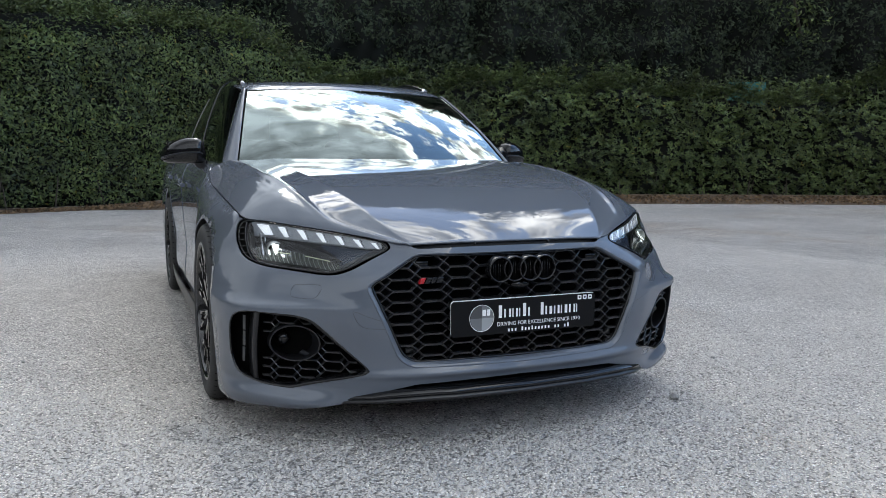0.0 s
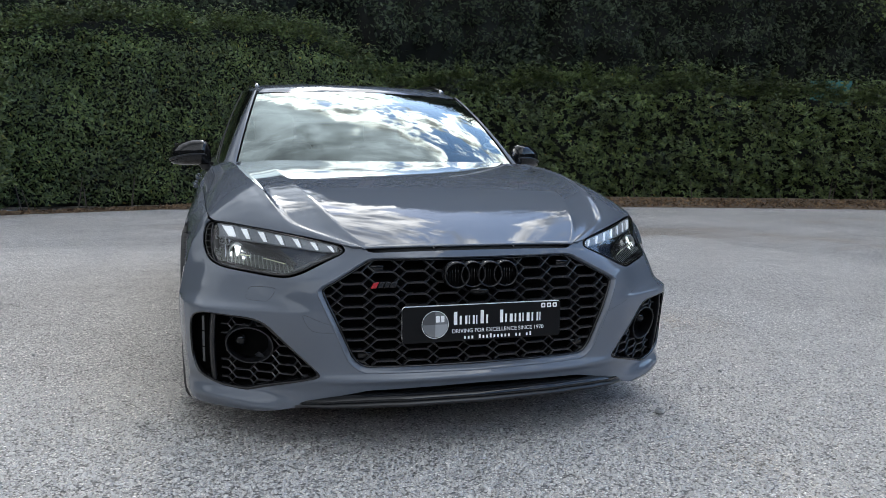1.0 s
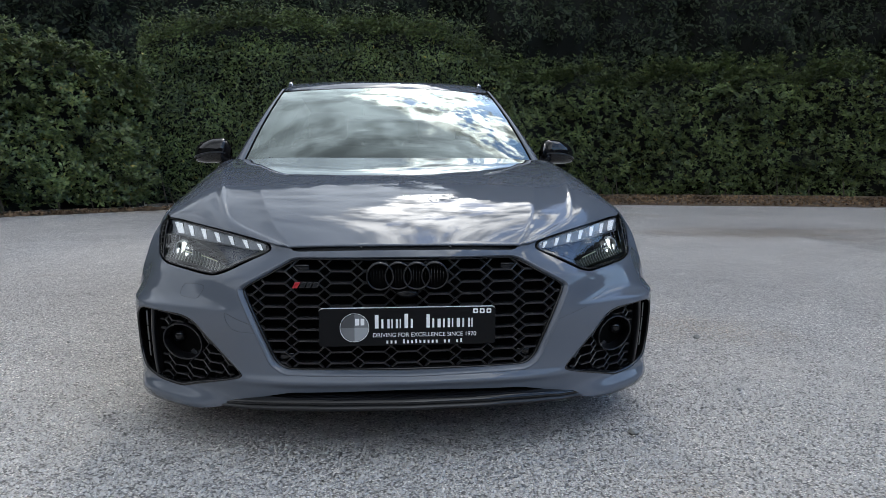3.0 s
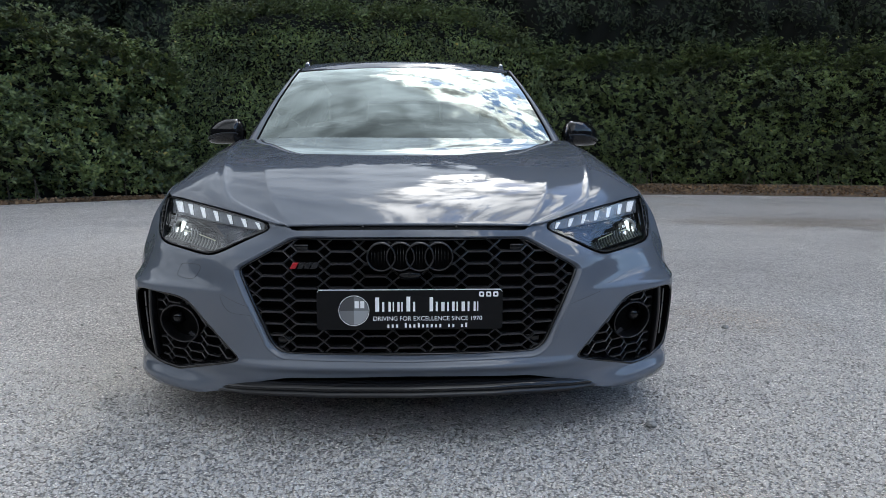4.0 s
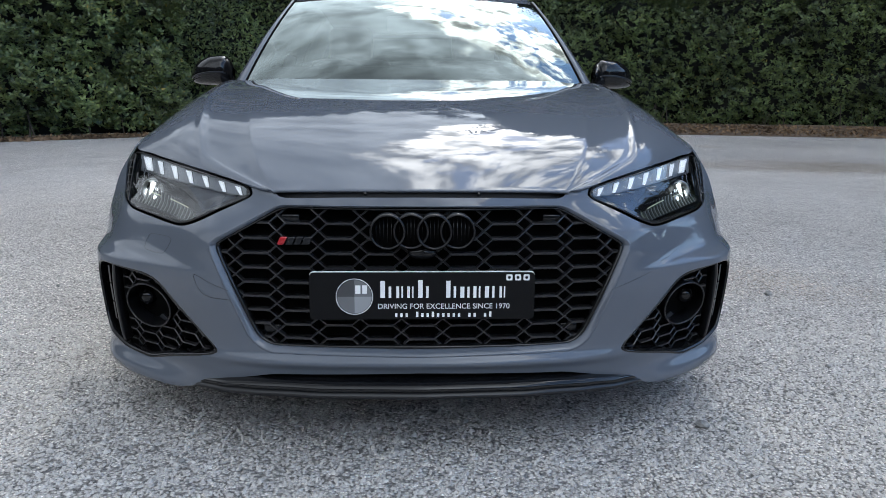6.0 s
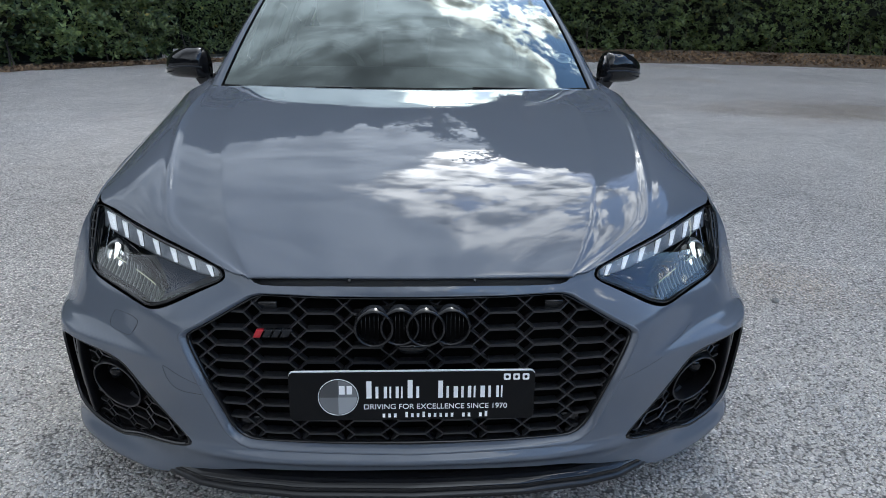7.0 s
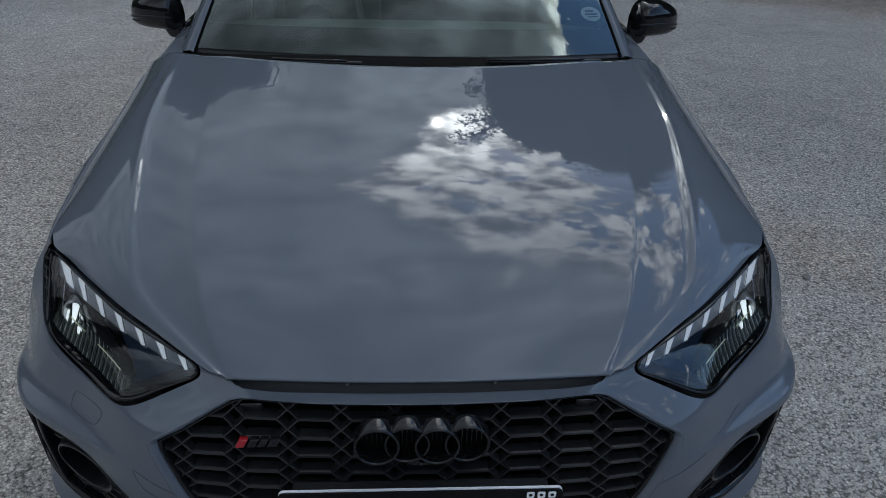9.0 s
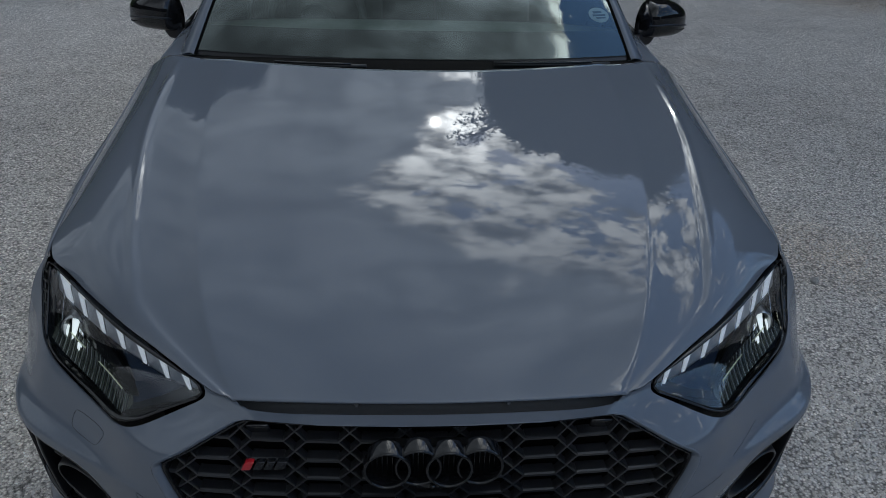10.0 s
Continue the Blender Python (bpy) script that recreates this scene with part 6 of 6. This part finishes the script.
def build_badges():
    for i in range(4):
        x = -0.081 + 0.054 * i
        y = -0.100 + 0.006 * (i % 2)
        rows = []
        for r, dy in ((0.0420, 0.034), (0.0420, 0.004), (0.0410, 0.0012), (0.0395, -0.0002), (0.0372, 0.0004), (0.0360, 0.0025), (0.0355, 0.005), (0.0355, 0.03)):
            rows.append([(x + r * math.cos(a), y + dy, 0.566 + r * math.sin(a)) for a in np.linspace(0, 2 * math.pi, 49)])
        part("ring_emblem", grid_mesh("ring_emblem", rows, BLACK_GLOSS), None, car, "gloss black ring")
        # fine upright ribs seen through the ring
        for k in range(-3, 4):
            h = 0.9 * math.sqrt(max(0.0345 ** 2 - (0.009 * k) ** 2, 0))
            part("ring_rib", ribbon_bm([(x + 0.009 * k, -0.076, 0.566 - h), (x + 0.009 * k, -0.076, 0.566 + h)], 0.0016, 4), BLACK_GLOSS, car)
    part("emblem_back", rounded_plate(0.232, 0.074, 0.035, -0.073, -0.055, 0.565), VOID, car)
    # round sensor panel under the rings
    bm = bmesh.new()
    bmesh.ops.create_uvsphere(bm, u_segments=24, v_segments=10, radius=1, matrix=Matrix.Translation((0, -0.070, 0.512)) @ Matrix.Diagonal((0.034, 0.014, 0.016, 1)))
    for f in bm.faces:
        f.smooth = True
    eye = part("camera_pod", bm, BLACK_GLOSS, car, "small black parking sensor pod")
    bm = bmesh.new()
    bmesh.ops.create_uvsphere(bm, u_segments=12, v_segments=8, radius=0.006, matrix=Matrix.Translation((0, -0.083, 0.514)))
    part("sensor_eye", bm, BLACK_GLOSS, eye)
    # trim badge: a red slanted block and a dark bar
    y = nose(0.31, 0.54)[1] + 0.008

    def slab(x0, x1, lean, z0, z1, mat, label):
        bm = bmesh.new()
        f = [bm.verts.new((a, y, b)) for a, b in ((x0, z0), (x1, z0), (x1 + lean, z1), (x0 + lean, z1))]
        k = [bm.verts.new(v.co + Vector((0, 0.012, 0))) for v in f]
        bm.faces.new(f); bm.faces.new(k[::-1])
        for i in range(4):
            bm.faces.new((f[i], k[i], k[(i + 1) % 4], f[(i + 1) % 4]))
        bmesh.ops.recalc_face_normals(bm, faces=bm.faces)
        return soft(part("trim_badge", bm, mat, car, label), 0.0012)
    slab(-0.342, -0.326, 0.009, 0.527, 0.545, RED, "red slanted badge block")
    smoke = material("badge_smoke", (0.022, 0.023, 0.026), 0.25, metal=0.5)
    for x0, x1 in ((-0.322, -0.306), (-0.303, -0.288), (-0.285, -0.266)):
        slab(x0, x1, 0.009, 0.527, 0.545, smoke, "dark badge block")
    # square sensor covers behind the mesh
    for s, x, z in ((-1, 0.315, 0.582), (1, 0.315, 0.582), (-1, 0.36, 0.318), (1, 0.36, 0.318)):
        p = nose(x, z)
        soft(part("sensor_cover", box_bm(s * x - 0.022, s * x + 0.022, p[1] + 0.034, p[1] + 0.05, z - 0.011, z + 0.011), BLACK_GLOSS, car), 0.004)


def build_grooves():
    """Fine joints in the bumper: covers and seams, sunk dark lines."""
    seam = material("seam_shadow", (0.03, 0.035, 0.042), 0.7)
    for s, pts in ((-1, [(0.458, 0.418), (0.50, 0.432), (0.545, 0.452), (0.547, 0.445), (0.535, 0.415), (0.515, 0.398), (0.455, 0.395)]),
                   (1, [(0.458, 0.418), (0.50, 0.432), (0.57, 0.452)]),
                   (-1, [(0.622, 0.520), (0.632, 0.524), (0.690, 0.522), (0.700, 0.516), (0.711, 0.490), (0.705, 0.482), (0.652, 0.480), (0.640, 0.486), (0.622, 0.512), (0.622, 0.520)]),
                   (1, [(0.600, 0.470), (0.64, 0.478), (0.675, 0.492)])):
        line = [on_nose(x, z, -0.0004, s) for x, z in smooth_line(pts, 0.010, False, 1)]
        part("panel_seam", ribbon_bm(line, 0.0005, 4), seam, car)


def build_mirror(s):
    """Gloss black door mirror: shell, lower trim, glass, arm."""
    sec = ((0.792, 1.670, 0.943, 0.030, 0.030), (0.804, 1.665, 0.956, 0.066, 0.052), (0.828, 1.665, 0.966, 0.084, 0.060), (0.873, 1.682, 0.966, 0.088, 0.060), (0.920, 1.704, 0.960, 0.082, 0.054),
           (0.958, 1.728, 0.952, 0.066, 0.043), (0.981, 1.750, 0.945, 0.044, 0.030), (0.991, 1.764, 0.941, 0.020, 0.014))
    f = spline(*sec)
    rows, trim = [], []
    for x in np.linspace(0.792, 0.991, 22):
        y, z, dy, dz = f(x)
        row = []
        for a in np.linspace(0, 2 * math.pi, 33):
            c, k = math.cos(a), math.sin(a)
            e = 0.75
            row.append((s * x, y + dy * (abs(c) ** e) * np.sign(c) * (0.62 if c > 0 else 1.0), z + dz * (abs(k) ** (e if k > 0 else 0.5)) * np.sign(k) * (1.0 if k > 0 else 1.08)))
        rows.append(row)
    shell = part("door_mirror", grid_mesh("door_mirror", rows, BLACK_GLOSS), None, car, "gloss black door mirror")
    pts = []
    for x in np.linspace(0.812, 0.987, 16):
        y, z, dy, dz = f(x)
        pts.append((s * x, y - dy * 0.985, z - 0.012))
    part("indicator_strip", ribbon_bm(pts, 0.004, 6), LAMP_GREY, shell, "smoked indicator strip")
    pts = []
    for x in np.linspace(0.808, 0.987, 16):
        y, z, dy, dz = f(x)
        pts.append((s * x, y - dy * 0.95, z - 0.026))
    part("shell_joint", ribbon_bm(pts, 0.0022, 5), VOID, shell)
    rows = []
    for z in (0.935, 0.97, 1.01):
        rows.append([(s * x, 1.724 + (x - 0.85) * 0.25, z) for x in (0.823, 0.888, 0.963)])
    part("mirror_glass", grid_mesh("mirror_glass", rows, CHROME), None, shell)
    bm = bmesh.new()
    A = [Vector((s * x, y, z)) for x, y, z in ((0.790, 1.615, 0.872), (0.790, 1.710, 0.880), (0.835, 1.705, 0.885), (0.835, 1.620, 0.878))]
    B = [Vector((s * x, y, z)) for x, y, z in ((0.800, 1.615, 0.945), (0.800, 1.715, 0.945), (0.872, 1.715, 0.945), (0.872, 1.620, 0.945))]
    va, vb = [bm.verts.new(v) for v in A], [bm.verts.new(v) for v in B]
    bm.faces.new(va); bm.faces.new(vb[::-1])
    for i in range(4):
        bm.faces.new((va[i], vb[i], vb[(i + 1) % 4], va[(i + 1) % 4]))
    bmesh.ops.recalc_face_normals(bm, faces=bm.faces)
    soft(part("mirror_arm", bm, BLACK_SATIN, shell), 0.010, 3)


def build_wheel(axle, s):
    wheel = new("wheel")
    wheel.parent = car
    x_out = 0.912 if axle < 2 else 0.872

    def ring_rows(profile, n=64):
        return [[(s * (x_out - d), axle + r * math.cos(a), WHEEL_R + r * math.sin(a)) for a in np.linspace(0, 2 * math.pi, n + 1)] for r, d in profile]
    tyre = part("tyre", grid_mesh("tyre", ring_rows(((0.262, 0.012), (0.268, 0.004), (0.290, 0.000), (0.312, 0.004), (0.328, 0.014), (0.3355, 0.030),
                                                    (0.3365, 0.060), (0.331, 0.062), (0.331, 0.070), (0.337, 0.072), (0.337, 0.115), (0.331, 0.117), (0.331, 0.127), (0.337, 0.129),
                                                    (0.337, 0.165), (0.331, 0.167), (0.331, 0.177), (0.337, 0.179), (0.3365, 0.215), (0.331, 0.217), (0.331, 0.225), (0.3355, 0.227), (0.328, 0.258), (0.300, 0.272), (0.262, 0.262))), RUBBER), None, wheel, "low profile black tyre with grooved tread")
    # cross grooves of the tread
    bm = bmesh.new()
    for k in range(56):
        a = k / 56 * 2 * math.pi
        for d0, d1, sh in ((0.014, 0.058, 0.03), (0.230, 0.26, -0.03)):
            P = []
            for d, aa in ((d0, a), (d1, a + sh)):
                r = 0.3300 if d == d0 and d0 < 0.1 or d == 0.26 else 0.3368
                P.append(Vector((s * (x_out - d), axle + r * math.cos(aa), WHEEL_R + r * math.sin(aa))))
            t = Vector((0, -math.sin(a), math.cos(a))) * 0.0022
            n = Vector((0, math.cos(a), math.sin(a))) * 0.0012
            vs = [bm.verts.new(v) for v in (P[0] - t + n, P[0] + t + n, P[1] + t + n, P[1] - t + n)]
            bm.faces.new(vs)
    tagged(part("tread_groove", bm, VOID, tyre), kind="stuff")
    rim = part("rim", grid_mesh("rim", ring_rows(((0.264, 0.006), (0.258, 0.004), (0.254, 0.010), (0.248, 0.030), (0.244, 0.10), (0.240, 0.22))), RIM_BLACK), None, wheel, "black alloy rim")
    # ten pairs of slim split spokes
    for k in range(10):
        bm = bmesh.new()
        for w, fork in ((-1, 0.09), (1, 0.09)):
            a = k / 10 * 2 * math.pi + 0.3
            pts = []
            for q in np.linspace(0, 1, 7):
                r = 0.045 + (0.250 - 0.045) * q
                aa = a + w * (0.05 + fork * q)
                d = 0.026 - 0.014 * q + 0.008 * q * (1 - q)
                pts.append((r, aa, d))
            for q in range(6):
                r0, a0, d0 = pts[q]
                r1, a1, d1 = pts[q + 1]
                def P(r, aa, d, off):
                    return Vector((s * (x_out - d), axle + r * math.cos(aa) - off * math.sin(aa), WHEEL_R + r * math.sin(aa) + off * math.cos(aa)))
                h = 0.0065
                v = [bm.verts.new(P(r, aa, d, o)) for r, aa, d in ((r0, a0, d0), (r1, a1, d1)) for o, dd in ((-h, 0), (h, 0))]
                v2 = [bm.verts.new(P(r, aa, d + 0.03, o)) for r, aa, d in ((r0, a0, d0), (r1, a1, d1)) for o in (-h * 1.2, h * 1.2)]
                bm.faces.new((v[0], v[1], v[3], v[2]))
                bm.faces.new((v[0], v[2], v2[2], v2[0]))
                bm.faces.new((v[1], v2[1], v2[3], v[3]))
            # side branch
            r0, a0, d0 = pts[3]
            for q in range(4):
                ra, rb = 0.147 + q * 0.026, 0.147 + (q + 1) * 0.026
                b0, b1 = a0 - w * 0.026 * q, a0 - w * 0.026 * (q + 1)
                v = [bm.verts.new(Vector((s * (x_out - 0.016), axle + r * math.cos(b) - o * math.sin(b), WHEEL_R + r * math.sin(b) + o * math.cos(b)))) for r, b in ((ra, b0), (rb, b1)) for o in (-0.004, 0.004)]
                v2 = [bm.verts.new(x.co + Vector((-s * 0.025, 0, 0))) for x in v]
                bm.faces.new((v[0], v[1], v[3], v[2])); bm.faces.new((v[0], v[2], v2[2], v2[0])); bm.faces.new((v[1], v2[1], v2[3], v[3]))
        bmesh.ops.recalc_face_normals(bm, faces=bm.faces)
        part("spoke", bm, RIM_BLACK, rim, "split black spoke with a bright machined edge")
    bm = bmesh.new()
    bmesh.ops.create_cone(bm, cap_ends=True, segments=28, radius1=0.055, radius2=0.048, depth=0.05, matrix=Matrix.Translation((s * (x_out - 0.06), axle, WHEEL_R)) @ pose(0, 0, 0, 0, 90 * s))
    part("hub_cap", bm, RIM_BLACK, rim)
    bm = bmesh.new()
    bmesh.ops.create_cone(bm, cap_ends=True, segments=40, radius1=0.185, radius2=0.185, depth=0.03, matrix=Matrix.Translation((s * (x_out - 0.14), axle, WHEEL_R)) @ pose(0, 0, 0, 0, 90))
    part("brake_disc", bm, STEEL, wheel, "grey steel brake disc")
    bm = bmesh.new()
    bmesh.ops.create_cone(bm, cap_ends=True, segments=40, radius1=0.235, radius2=0.235, depth=0.02, matrix=Matrix.Translation((s * (x_out - 0.235), axle, WHEEL_R)) @ pose(0, 0, 0, 0, 90))
    part("inner_disc", bm, VOID, wheel)


def build_wipers():
    for x0, x1, lean in ((-0.15, -0.42, 0.010), (0.60, 0.23, -0.030)):
        line = [np.array((x, hood_rear(x) + 0.055 - lean * q, 0.918 - 0.012 * (x / 0.6) ** 2)) for x, q in ((x0 + (x1 - x0) * q, q) for q in np.linspace(0, 1, 7))]
        arm = part("wiper", ribbon_bm([tuple(p) for p in line], 0.0055, 6), BLACK_PLASTIC, car, "black wiper blade")
        part("wiper_spine", ribbon_bm([tuple(p + (0, -0.004, 0.007)) for p in line[1:]], 0.003, 6), BLACK_SATIN, arm)


def build_disc():
    """Round paper disc inside the glass."""
    bm = bmesh.new()
    n = Vector((0.1, -0.50, 0.85)).normalized()
    bmesh.ops.create_cone(bm, cap_ends=True, segments=28, radius1=0.034, radius2=0.034, depth=0.001, matrix=Matrix.Translation((0.60, 1.475, 1.010)) @ n.to_track_quat("Z", "Y").to_matrix().to_4x4())
    tilt = Matrix.Translation((0.60, 1.475, 1.010)) @ n.to_track_quat("Z", "Y").to_matrix().to_4x4()
    d = part("paper_disc", bm, material("pale_paper", (0.36, 0.40, 0.40), 0.6, grain=((40.0, 0.2),)), car, "round pale paper disc behind the glass")
    for a, b, w, h in ((-0.002, 0.012, 0.030, 0.010), (0.0, -0.002, 0.044, 0.008), (0.004, -0.014, 0.034, 0.006)):
        ink = bmesh.new()
        bmesh.ops.create_cube(ink, size=1, matrix=tilt @ Matrix.LocRotScale((a, b, 0.0009), None, (w, h, 0.0004)))
        part("printed_bar", ink, DIM_INK, d)


for s in (1, -1):
    build_headlamp(s)
    build_intake(s)
    build_mirror(s)
    for axle in (FRONT_AXLE, REAR_AXLE):
        build_wheel(axle, s)
build_lip()
build_plate()
build_badges()
build_grooves()
build_wipers()
build_disc()

# ---------------------------------------------------------------- planting round the car park
LEFT_LINE = ((-10.5, 8.6), (-8.2, 10.2), (-6.2, 12.0), (-4.4, 13.6))
BACK_LINE = ((-5.0, 14.6), (-1.0, 15.5), (3.2, 15.9))
RIGHT_LINE = ((2.8, 15.9), (6.2, 15.8), (10.0, 14.9), (14.0, 13.3), (18.5, 11.0))
hedge(LEFT_LINE, spline((0, 3.1), (0.5, 3.25), (0.8, 2.95), (1, 2.5)), 1.2, 1500, 0.088, LAUREL, 21,
      "tall laurel hedge with broad glossy green leaves", "near-black sheet for the shade inside the hedge", 0.42, whorls=True)
hedge(BACK_LINE, spline((0, 3.75), (0.35, 4.2), (0.8, 4.1), (1, 3.3)), 1.6, 1050, 0.078, PRIVET, 22,
      "tall dense evergreen hedge with small dark leaves", "near-black sheet for the shade inside the hedge", 0.22)
hedge(RIGHT_LINE, spline((0, 3.15), (0.3, 3.2), (0.6, 3.1), (0.71, 2.85), (0.78, 2.75), (0.86, 3.2), (1, 3.4)), 1.4, 1250, 0.078, PRIVET, 23,
      "long green laurel hedge along the gravel", "near-black sheet for the shade inside the hedge", 0.3, whorls=True)
litter_band(((-10.5, 8.4), (-8.2, 10.0), (-6.2, 11.8), (-4.4, 13.5), (-2.0, 15.0)), 0.30, 2600, 30, 0.03)
litter_band(((-2.0, 15.0), (3.0, 15.8), (6.2, 15.6), (10.0, 14.7), (14.0, 13.1), (18.5, 10.8)), 0.9, 6500, 31, 0.15)
# dense dark wood behind the hedges, and unseen tree rows added on the far sides
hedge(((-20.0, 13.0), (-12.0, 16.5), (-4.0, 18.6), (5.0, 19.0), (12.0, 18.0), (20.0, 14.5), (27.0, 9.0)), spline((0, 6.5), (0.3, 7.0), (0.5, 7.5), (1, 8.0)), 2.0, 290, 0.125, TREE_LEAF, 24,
      "dense dark wood edge of leafy trees and shrubs", "near-black sheet for the shade inside the wood", 0.9, "wood_edge")
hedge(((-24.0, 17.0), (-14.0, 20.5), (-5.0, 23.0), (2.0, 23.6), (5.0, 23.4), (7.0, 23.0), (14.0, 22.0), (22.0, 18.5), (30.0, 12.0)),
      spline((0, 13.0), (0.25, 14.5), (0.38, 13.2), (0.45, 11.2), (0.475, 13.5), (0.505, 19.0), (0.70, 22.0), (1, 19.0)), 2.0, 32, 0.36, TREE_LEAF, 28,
      "tall dark wood standing behind the car park", "near-black sheet for the shade inside the wood", 1.6, "wood_edge")
# three tree rows out of view, added to darken what the car mirrors
hedge(((26.0, -20.0), (0.0, -23.0), (-26.0, -20.0)), spline((0, 6.0), (0.5, 7.0), (1, 6.0)), 2.0, 22, 0.34, TREE_LEAF, 25,
      "unseen row of dark trees, added to darken the car's reflections", "near-black sheet for the shade inside the wood", 0.9, "wood_edge")
hedge(((-24.0, -20.0), (-22.0, -4.0), (-19.0, 13.0)), spline((0, 5.0), (0.5, 5.0), (1, 6.0)), 2.0, 22, 0.34, TREE_LEAF, 26,
      "unseen row of dark trees, added to darken the car's reflections", "near-black sheet for the shade inside the wood", 0.9, "wood_edge")
hedge(((27.0, 9.0), (29.0, -4.0), (27.0, -20.0)), spline((0, 6.0), (0.5, 6.0), (1, 6.0)), 2.0, 22, 0.34, TREE_LEAF, 27,
      "unseen row of dark trees, added to darken the car's reflections", "near-black sheet for the shade inside the wood", 0.9, "wood_edge")
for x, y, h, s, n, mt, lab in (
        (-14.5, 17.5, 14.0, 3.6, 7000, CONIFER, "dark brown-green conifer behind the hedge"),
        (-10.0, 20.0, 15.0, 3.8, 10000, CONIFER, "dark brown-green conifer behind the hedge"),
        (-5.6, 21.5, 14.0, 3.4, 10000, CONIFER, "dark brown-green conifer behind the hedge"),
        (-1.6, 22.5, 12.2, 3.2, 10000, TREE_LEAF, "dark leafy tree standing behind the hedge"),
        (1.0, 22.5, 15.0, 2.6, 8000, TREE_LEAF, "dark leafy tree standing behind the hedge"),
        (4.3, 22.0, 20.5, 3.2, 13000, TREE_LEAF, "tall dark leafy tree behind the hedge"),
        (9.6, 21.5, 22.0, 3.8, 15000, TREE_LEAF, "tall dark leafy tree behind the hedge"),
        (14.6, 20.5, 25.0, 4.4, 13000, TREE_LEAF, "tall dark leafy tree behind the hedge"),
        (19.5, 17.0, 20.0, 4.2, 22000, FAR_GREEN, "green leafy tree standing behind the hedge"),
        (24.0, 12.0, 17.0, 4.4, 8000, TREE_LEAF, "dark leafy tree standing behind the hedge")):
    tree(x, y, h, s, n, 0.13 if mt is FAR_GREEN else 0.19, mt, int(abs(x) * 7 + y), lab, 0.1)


def fence_panel(x, y, turn):
    """Ribbed teal metal sheet on two posts, seen over the hedge."""
    f = new("fence_panel")
    rows = []
    for z in (0.3, 3.32):
        rows.append([(w, 0.03 * (1 if int(k / 2) % 2 else -1), z) for k, w in enumerate(np.repeat(np.linspace(-0.55, 0.55, 11), 2)[1:-1])])
    part("sheet", mesh_from("sheet", [p for r in rows for p in r], [(k, k + 1, k + 1 + len(rows[0]), k + len(rows[0])) for k in range(len(rows[0]) - 1)], TEAL, False), None, f, "ribbed teal metal sheet")
    for px in (-0.55, 0.55):
        part("post", box_bm(px - 0.04, px + 0.04, 0.03, 0.11, 0.0, 3.1), BARK, f)
    f.matrix_basis = pose(x, y, 0, 0, 0, turn)
    return tagged(f, "teal ribbed metal fence panel showing over the hedge", "fence")


fence_panel(15.2, 15.1, -22)
scatter_gravel()
